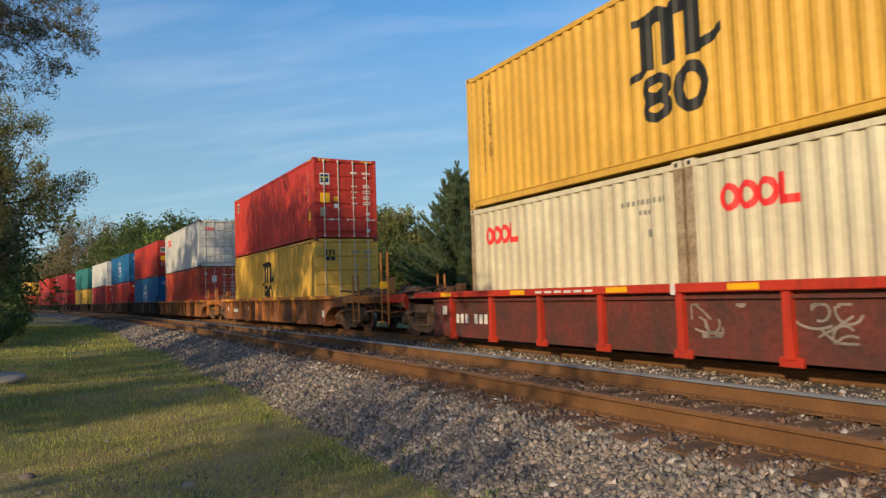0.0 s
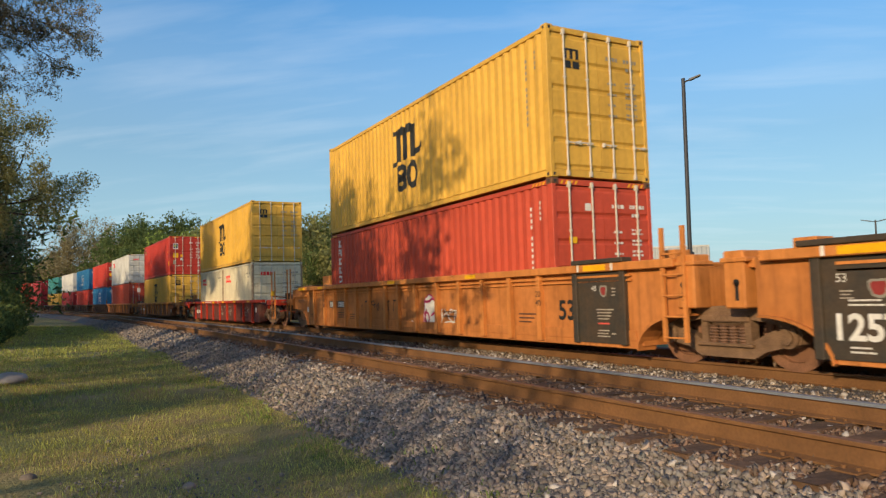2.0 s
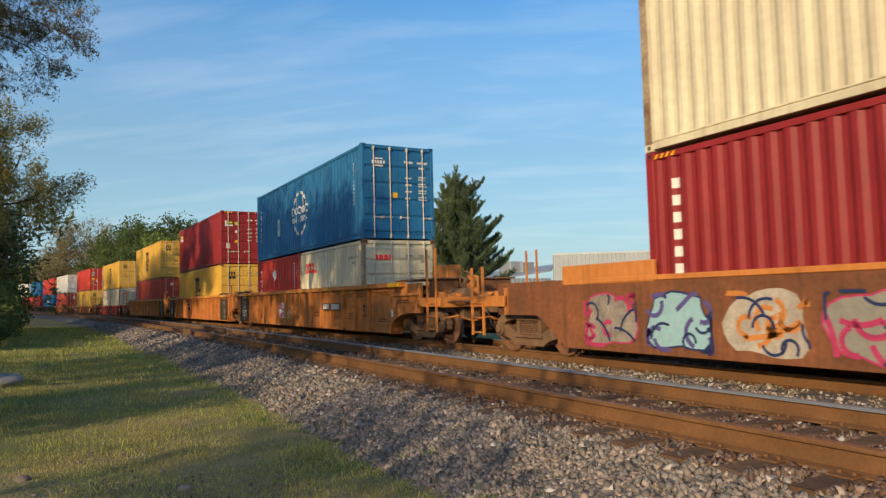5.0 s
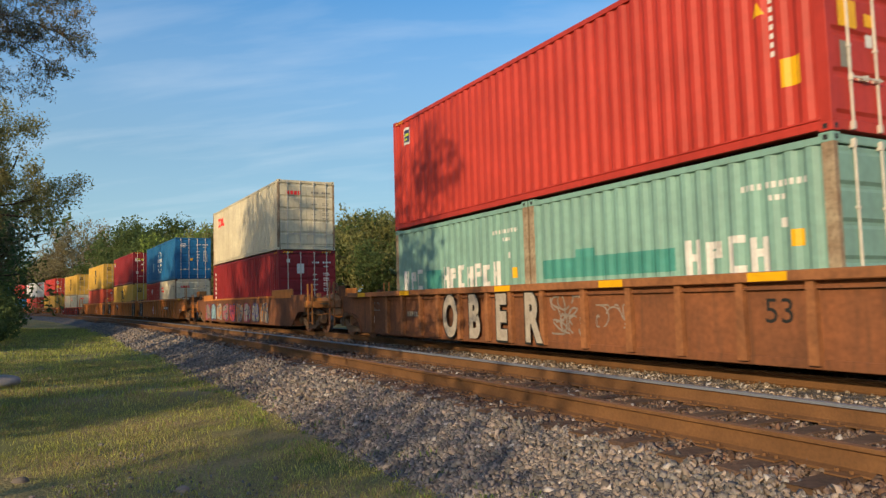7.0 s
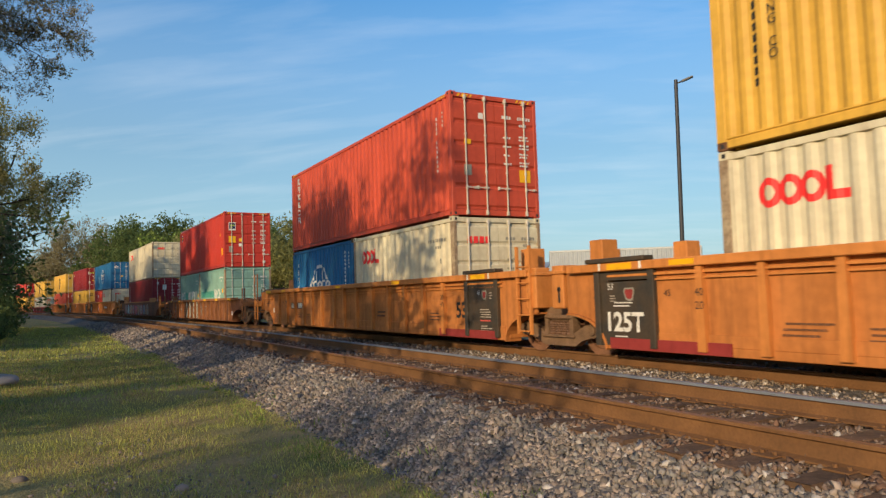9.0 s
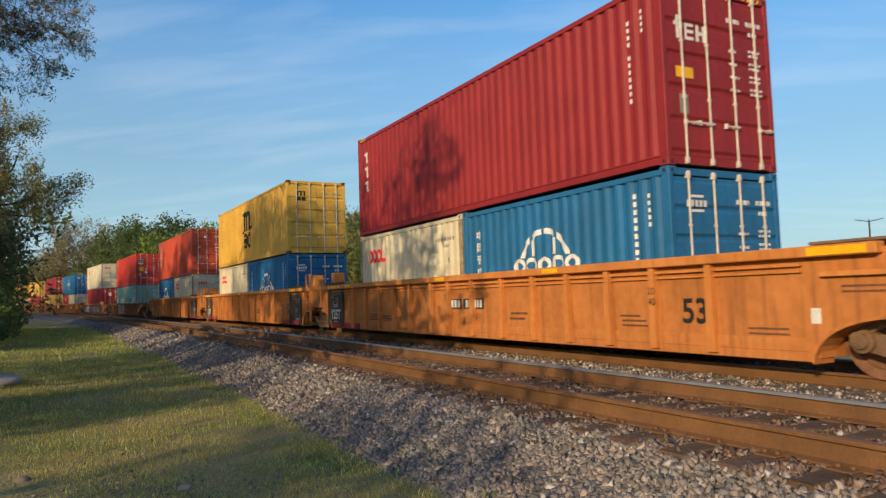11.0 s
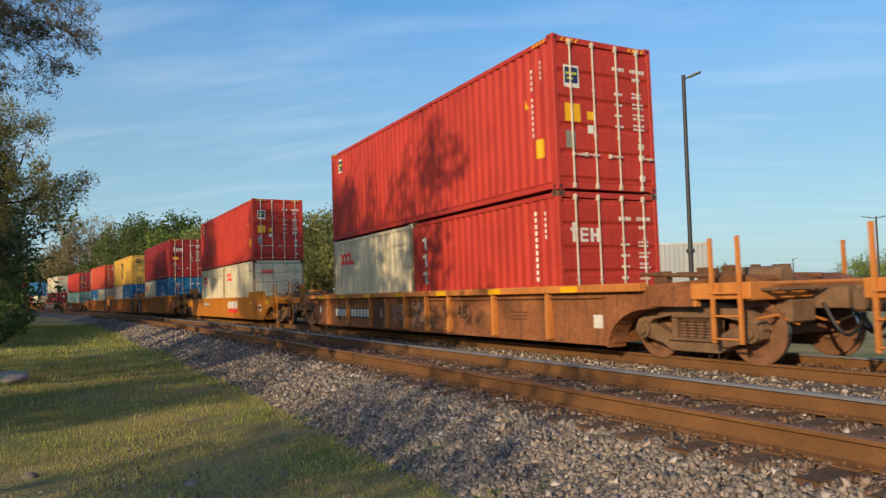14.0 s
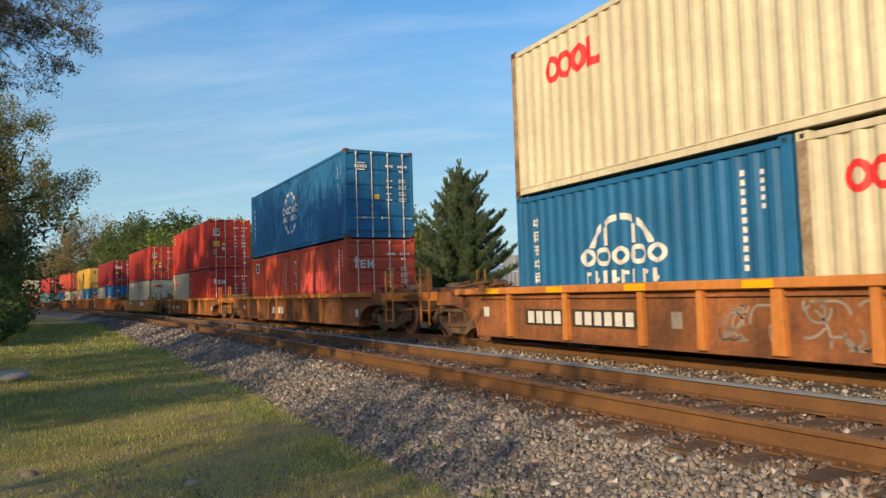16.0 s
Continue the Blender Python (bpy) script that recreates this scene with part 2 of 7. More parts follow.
# ---------------------------------------------------------------- mesh helpers
def add_box(bm, x0, x1, y0, y1, z0, z1, bevel=0.0):
    vs = [bm.verts.new(c) for c in ((x0, y0, z0), (x1, y0, z0), (x1, y1, z0), (x0, y1, z0), (x0, y0, z1), (x1, y0, z1), (x1, y1, z1), (x0, y1, z1))]
    fs = [bm.faces.new([vs[i] for i in q]) for q in ((3, 2, 1, 0), (4, 5, 6, 7), (0, 1, 5, 4), (1, 2, 6, 5), (2, 3, 7, 6), (3, 0, 4, 7))]
    if bevel:
        bmesh.ops.bevel(bm, geom=list({e for f in fs for e in f.edges}), offset=bevel, segments=1, affect="EDGES", profile=0.5)


def add_prism(bm, pts, y0, y1):
    """A solid from an outline in x, z, between two y planes."""
    a = [bm.verts.new((x, y0, z)) for x, z in pts]
    b = [bm.verts.new((x, y1, z)) for x, z in pts]
    bm.faces.new(a), bm.faces.new(b[::-1])
    for i in range(len(pts)):
        j = (i + 1) % len(pts)
        bm.faces.new((a[j], a[i], b[i], b[j]))


def add_cyl(bm, p, q, r, n=10, r2=None):
    """A closed rod from p to q."""
    p, q = Vector(p), Vector(q)
    w = (q - p).normalized()
    u = w.orthogonal().normalized()
    v = w.cross(u)
    r2 = r if r2 is None else r2
    ring = lambda c, rr: [bm.verts.new(c + (u * math.cos(2 * math.pi * i / n) + v * math.sin(2 * math.pi * i / n)) * rr) for i in range(n)]
    a, b = ring(p, r), ring(q, r2)
    for i in range(n):
        j = (i + 1) % n
        bm.faces.new((a[i], a[j], b[j], b[i]))
    bm.faces.new(a[::-1]), bm.faces.new(b)


def add_lathe(bm, prof, c, n=24):
    """Spun about an axis along y through c; prof holds (radius, y)."""
    rings = []
    for r, y in prof:
        rings.append([bm.verts.new((c[0] + r * math.cos(2 * math.pi * i / n), c[1] + y, c[2] + r * math.sin(2 * math.pi * i / n))) for i in range(n)])
    for a, b in zip(rings, rings[1:]):
        for i in range(n):
            j = (i + 1) % n
            bm.faces.new((a[i], a[j], b[j], b[i]))
    bm.faces.new(rings[0][::-1]), bm.faces.new(rings[-1])


def mesh_of(name, bm, mat=None, smooth=False):
    bmesh.ops.recalc_face_normals(bm, faces=bm.faces)
    me = bpy.data.meshes.new(name)
    bm.to_mesh(me)
    bm.free()
    if mat:
        me.materials.append(mat)
    if smooth:
        me.polygons.foreach_set("use_smooth", [True] * len(me.polygons))
    return me


def link_part(name, me, parent, mat=None, label="", at=None):
    """A mesh as an object under its thing; mat overrides the mesh's own material for this object."""
    ob = new(name, me)
    ob.parent = parent
    if at is not None:
        ob.matrix_basis = at
    if mat:
        ob.material_slots[0].link = "OBJECT"
        ob.material_slots[0].material = mat
    return tagged(ob, label)


def part(name, bm, mat, parent, label="", smooth=False):
    return link_part(name, mesh_of(name, bm, mat, smooth), parent, None, label)


def thing(name, label, category, group=""):
    return tagged(new(name), label, category, group)


# ---------------------------------------------------------------- ground
GROUND_Z = -0.60


def ground_height(x, y):
    z = GROUND_Z + 0.05 * noise.noise((x * 0.25, y * 0.25, 0.3)) + 0.02 * noise.noise((x * 1.3, y * 1.3, 2.0))
    if y < 0:
        z += 0.03 * min(-y, 12)
    return z


def grass_material():
    m = material("short_spring_grass", (0.315, 0.365, 0.105), rough=0.95, var=0.5, scale=0.6, grain=30, bump=1.0, bdist=0.04,
                 dark=(0.15, 0.19, 0.05), col2=(0.44, 0.32, 0.15))
    return m


def build_ground():
    bm = bmesh.new()
    # fine near the viewer, coarse to the horizon
    xs = [-3000, -1200, -500, -300, -200, -140, -100] + [-80 + i * 2 for i in range(20)] + [-40 + i * 0.5 for i in range(88)] + [6, 12, 25, 60, 150, 500, 1500, 3000]
    ys = [-3000, -1200, -400, -150, -60, -30, -20, -14] + [-10 + i * 0.5 for i in range(29)] + [6, 9, 13, 18, 25, 40, 80, 160, 400, 1200, 3000]
    grid = [[bm.verts.new((x, y, ground_height(x, y) if abs(x) < 90 and abs(y) < 60 else GROUND_Z)) for y in ys] for x in xs]
    for i, j in itertools.product(range(len(xs) - 1), range(len(ys) - 1)):
        bm.faces.new((grid[i][j], grid[i + 1][j], grid[i + 1][j + 1], grid[i][j + 1]))
    ob = new("ground", mesh_of("ground", bm, grass_material(), True))
    tagged(ob, "short sunlit spring grass with bare and dry patches", "ground", kind="structure")


def sweep(bm, prof, y0, ss, closed=False, lean=True):
    """Sweeps a cross-section, in metres off the centre line and up, along the line."""
    t = math.tan(radians(CANT)) if lean else 0
    rows = []
    for s in ss:
        row = []
        for o, z in prof:
            x, y, _ = on_line(s, y0, o)
            row.append(bm.verts.new((x, y, z + o * t)))
        rows.append(row)
    n = len(prof)
    for a, b in zip(rows, rows[1:]):
        for i in range(n if closed else n - 1):
            j = (i + 1) % n
            bm.faces.new((a[i], a[j], b[j], b[i]))
    if closed:
        bm.faces.new(rows[0]), bm.faces.new(rows[-1][::-1])


LINE = [-300, -200, -120, -60, -40, -25, -15, -8, -2] + [4 + 4 * i for i in range(120)]
FINE = [-20 + 0.35 * i for i in range(230)]


def bed_height(y, s=0.0):
    """Top of the stone bed over the plan's straight part, y measured from the viewer."""
    pts = [(2.2, -0.72), (2.75, -0.60), (3.7, -0.33), (4.05, -0.228), (6.5, -0.215), (7.2, -0.24), (7.8, -0.20), (10.4, -0.16), (11.2, -0.3), (12.6, -0.75)]
    for (a, za), (b, zb) in zip(pts, pts[1:]):
        if a <= y <= b:
            return za + (zb - za) * (y - a) / (b - a)
    return -0.8


def build_bed():
    bm = bmesh.new()
    prof = [(y - Y_NEAR, bed_height(y)) for y in (2.2, 2.75, 3.2, 3.7, 4.05, 4.6, 5.3, 6.0, 6.5, 7.2, 7.8, 9.0, 10.4, 11.2, 12.6)]
    sweep(bm, prof, Y_NEAR, sorted(set(LINE + FINE)), lean=False)
    for v in bm.verts:
        if abs(v.co.x) < 60:
            v.co.z += 0.03 * noise.noise((v.co.x * 1.1, v.co.y * 1.1, 5.0))
    tagged(new("ballast_bed", mesh_of("ballast_bed", bm, M["ballast"], True)), "bed of grey crushed stone under two tracks", "ballast", kind="structure")


RAIL = [(-0.07, -0.186), (0.07, -0.186), (0.07, -0.172), (0.011, -0.155), (0.011, -0.045), (0.037, -0.03), (0.037, -0.004), (0.03, 0.0), (-0.03, 0.0),
        (-0.037, -0.004), (-0.037, -0.03), (-0.011, -0.045), (-0.011, -0.155), (-0.07, -0.172)]
GAUGE = 1.51


def build_rail(y0, off, top):
    bm = bmesh.new()
    sweep(bm, [(off + o, z) for o, z in RAIL], y0, LINE, closed=True)
    me = mesh_of("rail", bm, M["rail_side"])
    me.materials.append(top)
    for p in me.polygons:
        high = p.center.z > off * math.tan(radians(CANT)) - 0.025
        if high and (p.normal.z > 0.5 or p.normal.y * off < -0.02):
            p.material_index = 1
    return me


def tie_mesh(rnd):
    bm = bmesh.new()
    add_box(bm, -0.115, 0.115, -1.31, 1.31, -0.36, -0.187, 0.012)
    for v in bm.verts:
        v.co += Vector((rnd.gauss(0, 0.006), rnd.gauss(0, 0.02), rnd.gauss(0, 0.003)))
    return mesh_of("tie", bm, M["tie"])


TIES = []


def build_track(y0, tops, s0, s1):
    rnd = random.Random(int(y0 * 10))
    track = tagged(new("track"), "railway track of rusty rails on worn wooden ties", "railway track", kind="structure")
    for off, top in zip((-GAUGE / 2, GAUGE / 2), tops):
        link_part("rail", build_rail(y0, off, top), track)
    kinds = [tie_mesh(rnd) for _ in range(6)]
    bm = bmesh.new()
    add_box(bm, -0.09, 0.09, -0.18, 0.18, -0.187, -0.172, 0.004)
    for sx, sy in itertools.product((-1, 1), (-1, 1)):
        add_cyl(bm, (sx * 0.05, sy * 0.10, -0.173), (sx * 0.05, sy * 0.10, -0.150), 0.016, 6)
    plate = mesh_of("tie_plate", bm, M["rail_side"])
    i = 0
    while s0 + 0.53 * i < s1:
        s = s0 + 0.53 * i + rnd.gauss(0, 0.03)
        TIES.append((s, y0))
        x, y, th = on_line(s, y0)
        t = link_part("tie", rnd.choice(kinds), track, at=pose(x, y, rnd.gauss(0, 0.004), CANT, 0, math.degrees(th) + rnd.gauss(0, 0.8)))
        if s0 + 0.53 * i < 24:
            for off in (-GAUGE / 2, GAUGE / 2):
                link_part("tie_plate", plate, t, at=pose(0, off, 0))
        i += 1


build_ground()
build_bed()
build_track(Y_NEAR, (M["rail_no_glint"], M["rail_top"]), -4.0, 74.0)
build_track(Y_TRAIN, (M["rail_no_glint"], M["rail_top"]), -2.0, 60.0)

# ---------------------------------------------------------------- containers
CW = 2.438
PITCH, DEEP = 0.278, 0.036
WALL = CW / 2 - 0.012             # outer face of the corrugated side


def wave(x, x0):
    """Depth of the corrugation at x, for a panel that begins at x0."""
    u = ((x - x0) / PITCH) % 1.0
    if u < 0.26: return 0.0
    if u < 0.50: return DEEP * (u - 0.26) / 0.24
    if u < 0.76: return DEEP
    return DEEP * (1.0 - u) / 0.24


def knots(x0, x1):
    k = [x0]
    i = 0
    while True:
        for f in (0.26, 0.50, 0.76, 1.0):
            x = x0 + (i + f) * PITCH
            if x >= x1 - 1e-4:
                return k + [x1]
            k.append(x)
        i += 1


@functools.lru_cache(None)
def container_meshes(length, height):
    """The meshes that all containers of one size share; x runs from door end (+) to front end (-), z from 0."""
    hx = length / 2
    a, b = -hx + 0.15, hx - 0.15
    out = {}
    for side in (-1, 1):
        bm = bmesh.new()
        ks = knots(a, b)
        prev = None
        for x in ks:
            y = side * (WALL - wave(x, a))
            col = [bm.verts.new((x, y, 0.155)), bm.verts.new((x, y, height - 0.115)), bm.verts.new((x, y - side * 0.004, height - 0.115)), bm.verts.new((x, y - side * 0.004, 0.155))]
            if prev:
                for i in range(4):
                    j = (i + 1) % 4
                    bm.faces.new((prev[i], prev[j], col[j], col[i]))
            prev = col
        out["side%d" % side] = mesh_of("side_panel", bm, M["red"])
    # front wall, corrugated
    bm = bmesh.new()
    prev = None
    for y in knots(-CW / 2 + 0.12, CW / 2 - 0.12):
        x = -hx + 0.03 + wave(y, -CW / 2 + 0.12)
        col = [bm.verts.new((x, y, 0.12)), bm.verts.new((x, y, height - 0.1)), bm.verts.new((x + 0.004, y, height - 0.1)), bm.verts.new((x + 0.004, y, 0.12))]
        if prev:
            for i in range(4):
                bm.faces.new((prev[i], prev[(i + 1) % 4], col[(i + 1) % 4], col[i]))
        prev = col
    out["front"] = mesh_of("front_panel", bm, M["red"])
    bm = bmesh.new()
    add_box(bm, -hx + 0.03, hx - 0.03, -CW / 2 + 0.05, CW / 2 - 0.05, height - 0.05, height - 0.03)
    x = -hx + 0.6
    while x < hx - 0.5:
        add_box(bm, x, x + 0.11, -CW / 2 + 0.14, CW / 2 - 0.14, height - 0.032, height - 0.016)
        x += 0.21
    out["roof"] = mesh_of("roof", bm, M["red"])
    # corner post, then the frame: top and bottom rails, headers and sills
    bm = bmesh.new()
    add_box(bm, -0.075, 0.075, -0.048, 0.048, 0.11, height - 0.11, 0.008)
    out["post"] = mesh_of("corner_post", bm, M["red"])
    bm = bmesh.new()
    for sy in (-1, 1):
        y = sy * (CW / 2 - 0.035)
        add_box(bm, -hx + 0.15, hx - 0.15, y - 0.032, y + 0.032, height - 0.125, height - 0.035, 0.006)
        add_box(bm, -hx + 0.15, hx - 0.15, *sorted((y - sy * 0.05, y + sy * 0.034)), 0.025, 0.125, 0.006)
        add_box(bm, -hx + 0.15, hx - 0.15, *sorted((y - sy * 0.05, y + sy * 0.014)), 0.120, 0.145)
        add_box(bm, -hx + 0.15, hx - 0.15, *sorted((y - sy * 0.05, y + sy * 0.030)), 0.143, 0.168, 0.004)
    for sx in (-1, 1):
        x = sx * (hx - 0.07)
        add_box(bm, x - 0.06, x + 0.06, -CW / 2 + 0.1, CW / 2 - 0.1, height - 0.13, height - 0.02, 0.006)
        add_box(bm, x - 0.06, x + 0.06, -CW / 2 + 0.1, CW / 2 - 0.1, 0.02, 0.15, 0.006)
    add_box(bm, -hx + 0.1, hx - 0.1, -CW / 2 + 0.08, CW / 2 - 0.08, 0.06, 0.13)
    out["frame"] = mesh_of("frame", bm, M["red"])
    # one corner casting; a black plate on its face stands for the shade in each oval hole
    bm = bmesh.new()
    add_box(bm, -0.089, 0.089, -0.081, 0.081, 0.0, 0.118, 0.008)
    me = mesh_of("corner_casting", bm, M["rust"])
    out["casting"] = me
    bm = bmesh.new()
    add_box(bm, 0.086, 0.0905, -0.028, 0.028, 0.028, 0.088, 0.0015)
    out["end_hole"] = mesh_of("corner_hole", bm, M["black"])
    bm = bmesh.new()
    add_box(bm, -0.03, 0.03, -0.0825, -0.078, 0.028, 0.088, 0.0015)
    out["side_hole"] = mesh_of("corner_hole", bm, M["black"])
    # one door leaf, 0..1.13 wide in +y from its hinge, with two swages
    bm = bmesh.new()
    w, z0, z1 = 1.125, 0.16, height - 0.15
    n = 5
    prof = [(0.0, z0)]
    for i in range(n):
        za = z0 + 0.06 + (z1 - z0 - 0.08) * i / n
        zb = z0 + 0.02 + (z1 - z0 - 0.08) * (i + 1) / n
        prof += [(0.0, za), (0.028, za + 0.045), (0.028, zb - 0.045), (0.0, zb)]
    prof += [(0.0, z1), (-0.035, z1), (-0.035, z0)]
    add_prism(bm, prof, 0.0, w)
    out["door"] = mesh_of("door", bm, M["red"])
    bm = bmesh.new()
    add_cyl(bm, (0.050, 0, 0.05), (0.050, 0, height - 0.06), 0.0175, 8)
    for z in (0.08, height * 0.36, height * 0.66, height - 0.12):
        end = z < 0.1 or z > height - 0.2
        add_box(bm, 0.0, 0.070, -0.028, 0.028, z - (0.05 if end else 0.018), z + (0.05 if end else 0.018), 0.004)
    out["rod"] = mesh_of("locking_rod", bm, M["galv"])
    bm = bmesh.new()
    add_box(bm, 0.075, 0.090, -0.02, 0.30, -0.011, 0.011)
    add_box(bm, 0.0, 0.088, 0.20, 0.25, -0.028, 0.028)
    add_cyl(bm, (0.055, 0, -0.04), (0.055, 0, 0.04), 0.030, 8)
    out["handle"] = mesh_of("handle", bm, M["galv"])
    return out


def band(bm, x0, x1, lo, hi, a, step=0.05):
    """A strip of marking between two curves over x, laid on the corrugated near side of a panel that begins at a."""
    cut = sorted(set([x0, x1] + [k for k in knots(a, x1 + 1.0) if x0 < k < x1] + [x0 + step * i for i in range(1, int((x1 - x0) / step) + 1) if x0 + step * i < x1 - 1e-4]))
    prev = None
    for x in cut:
        y = -(WALL - wave(x, a)) - 0.003
        z0, z1 = lo(x), hi(x)
        col = (bm.verts.new((x, y, z0)), bm.verts.new((x, y, max(z1, z0 + 1e-4))))
        if prev:
            bm.faces.new((prev[0], col[0], col[1], prev[1]))
        prev = col


def rect(bm, x0, x1, z0, z1, a, lean=0.0):
    band(bm, x0, x1, lambda x: z0 + lean * (x - x0), lambda x: z1 + lean * (x - x0), a, 9.0)


def ring(bm, cx, cz, rx, rz, w, a, gap=None):
    """An elliptical ring of marking."""
    def h(x, ex, ez):
        u = 1 - ((x - cx) / ex) ** 2
        return ez * math.sqrt(u) if u > 0 else 0.0
    ix, iz = rx - w, rz - w
    st = rx / 12
    band(bm, cx - rx, cx + rx, lambda x: cz + h(x, ix, iz), lambda x: cz + h(x, rx, rz), a, st)
    band(bm, cx - rx, cx + rx, lambda x: cz - h(x, rx, rz), lambda x: cz - h(x, ix, iz), a, st)


def disc(bm, cx, cz, rx, rz, a):
    f = lambda x: rz * math.sqrt(max(0.0, 1 - ((x - cx) / rx) ** 2))
    band(bm, cx - rx, cx + rx, lambda x: cz - f(x), lambda x: cz + f(x), a, rx / 8)


def end_rect(bm, y0, y1, z0, z1, x):
    bm.faces.new([bm.verts.new(c) for c in ((x, y0, z0), (x, y1, z0), (x, y1, z1), (x, y0, z1))])


def mark_part(name, draw, mat, parent, label=""):
    bm = bmesh.new()
    draw(bm)
    return tagged(part(name, bm, mat, parent, label), kind="stuff" if name in ("height_stripes", "serial_mark", "data_stencil", "side_lettering", "door_emblem", "emblem", "door_word", "emblem_stroke", "repaint_patch") else "")


COLOUR_WORD = {"red": "red", "orange_red": "orange-red", "maroon": "dark maroon", "yellow": "yellow", "cream": "cream white", "grey": "weathered light grey",
               "blue": "deep blue", "green": "pale green", "teal": "dark teal"}


def container(colour, length, height, livery="", number=True, doors=True, seed=0, note="", near=True):
    """One freight container, its base at z = 0 and its door end towards +x."""
    rnd = random.Random(seed)
    ms = container_meshes(length, height)
    feet = "forty-foot" if length > 7 else "twenty-foot"
    ob = thing("shipping_container", "%s %s corrugated steel container%s" % (COLOUR_WORD[colour], feet, note), "container", "containers on the train")
    mat = M[colour]
    hx = length / 2
    a = -hx + 0.15
    link_part("side_panel", ms["side-1"], ob, mat)
    link_part("side_panel", ms["side1"], ob, mat)
    link_part("front_panel", ms["front"], ob, mat)
    link_part("roof", ms["roof"], ob, mat)
    link_part("frame", ms["frame"], ob, mat)
    cast = mat if rnd.random() < 0.6 else M["rust"]
    worn = colour in ("cream", "green") and near
    for sx, sy in itertools.product((-1, 1), (-1, 1)):
        link_part("corner_post", ms["post"], ob, M["post_rusty"] if worn else mat, "rust-eaten corner post" if worn else "", at=pose(sx * (hx - 0.075), sy * (CW / 2 - 0.05), 0))
    for sx, sy, z in itertools.product((-1, 1), (-1, 1), (0.0, height - 0.118)):
        c = link_part("corner_casting", ms["casting"], ob, cast, at=pose(sx * (hx - 0.089), sy * (CW / 2 - 0.081), z))
        if near and sy < 0:
            link_part("corner_hole", ms["side_hole"], c)
        if near and sx > 0:
            link_part("corner_hole", ms["end_hole"], c)
    rods = (0.30, 0.84)
    for sg in (1, -1):
        d = link_part("door", ms["door"], ob, mat, at=pose(hx - 0.035, -CW / 2 + 0.09 if sg > 0 else 0.004, 0))
        if near:
            for r in rods:
                rr = r if sg > 0 else 1.125 - r
                # blue doors get the pale bars too: the sunlit look of their rods
                link_part("locking_rod", ms["rod"], d, M["galv"], at=pose(0, rr, 0))
                link_part("handle", ms["handle"], d, at=pose(0, rr, 0.66) if r < 0.5 else pose(0, rr - 0.24, 0.665))
    xe = hx + 0.002
    H = height
    if number and near:
        # serial number and data lines, unreadable at this size: plain bars
        col = M["white"] if colour not in ("cream", "grey", "yellow") else M["mark_grey"]
        def bars(bm):
            x = hx - 0.15 - 0.62
            if length > 7:
                for i in range(11):
                    z = H - 0.55 - 0.115 * i - (0.1 if i > 3 else 0)
                    rect(bm, x, x + 0.055, z, z + 0.07, a)
                for i in range(4):
                    z = H - 0.45 - 0.10 * i
                    rect(bm, x + 0.30, x + 0.355, z, z + 0.06, a)
            elif colour in ("cream", "green", "grey"):
                for i in range(11):
                    q = x - 0.55 + 0.085 * i + (0.05 if i > 3 else 0)
                    rect(bm, q, q + 0.055, H - 0.54, H - 0.46, a)
                for i in range(3):
                    rect(bm, x - 0.12 + 0.08 * i, x - 0.065 + 0.08 * i, H - 0.70, H - 0.63, a)
                rect(bm, x + 0.02, x + 0.12, H - 1.05, H - 0.93, a)
            else:
                for i in range(11):
                    z = H - 0.40 - 0.125 * i
                    rect(bm, x - 0.02, x + 0.04, z, z + 0.08, a)
                for i in range(5):
                    z = H - 0.42 - 0.11 * i
                    rect(bm, x + 0.28, x + 0.335, z, z + 0.065, a)
        mark_part("serial_mark", bars, col, ob, "plain bars of faded lettering")
        def lines(bm):
            y = 0.10
            def word(y0, y1, z, h):
                q = y0
                while q < y1 - 0.03:
                    w = rnd.uniform(0.03, 0.09)
                    end_rect(bm, q, min(q + w, y1), z, z + h, xe)
                    q += w + 0.022
            word(y + 0.10, y + 0.40, H - 0.54, 0.075)
            word(y + 0.55, y + 0.92, H - 0.54, 0.075)
            word(y + 0.60, y + 0.80, H - 0.70, 0.065)
            for i in range(4):
                z = H - 1.02 - 0.21 * i
                word(y + 0.12, y + 0.34, z, 0.045)
                for k in range(2):
                    word(y + 0.58, y + 0.86, z + 0.05 - 0.075 * k, 0.04)
        mark_part("data_stencil", lines, col, ob, "plain bars of lettering on the door")
    if near and H > 2.7 and colour not in ("blue", "cream", "yellow"):
        # slanted yellow height stripes at the top corners
        def side_stripes(bm):
            for x0 in (hx - 0.62, -hx + 0.18):
                for k in range(4):
                    x = x0 + 0.11 * k
                    bm.faces.new([bm.verts.new((x + dx, -CW / 2 - 0.001, H + dz)) for dx, dz in ((0.0, -0.112), (0.05, -0.112), (0.095, -0.05), (0.045, -0.05))])
        mark_part("height_stripes", side_stripes, M["mark_yellow"], ob)
        def end_stripes(bm):
            for y0 in (-1.02, 0.62):
                for k in range(4):
                    y = y0 + 0.11 * k
                    bm.faces.new([bm.verts.new((hx - 0.008, y + dy, H + dz)) for dy, dz in ((0.0, -0.112), (0.05, -0.112), (0.095, -0.04), (0.045, -0.04))])
        mark_part("height_stripes", end_stripes, M["mark_yellow"], ob)
    if livery:
        LIVERY[livery](ob, a, hx, H, length)
    return ob


def sticker(ob, name, mat, y0, y1, z0, z1, hx):
    mark_part(name, lambda bm: end_rect(bm, y0, y1, z0, z1, hx + 0.0025), mat, ob)


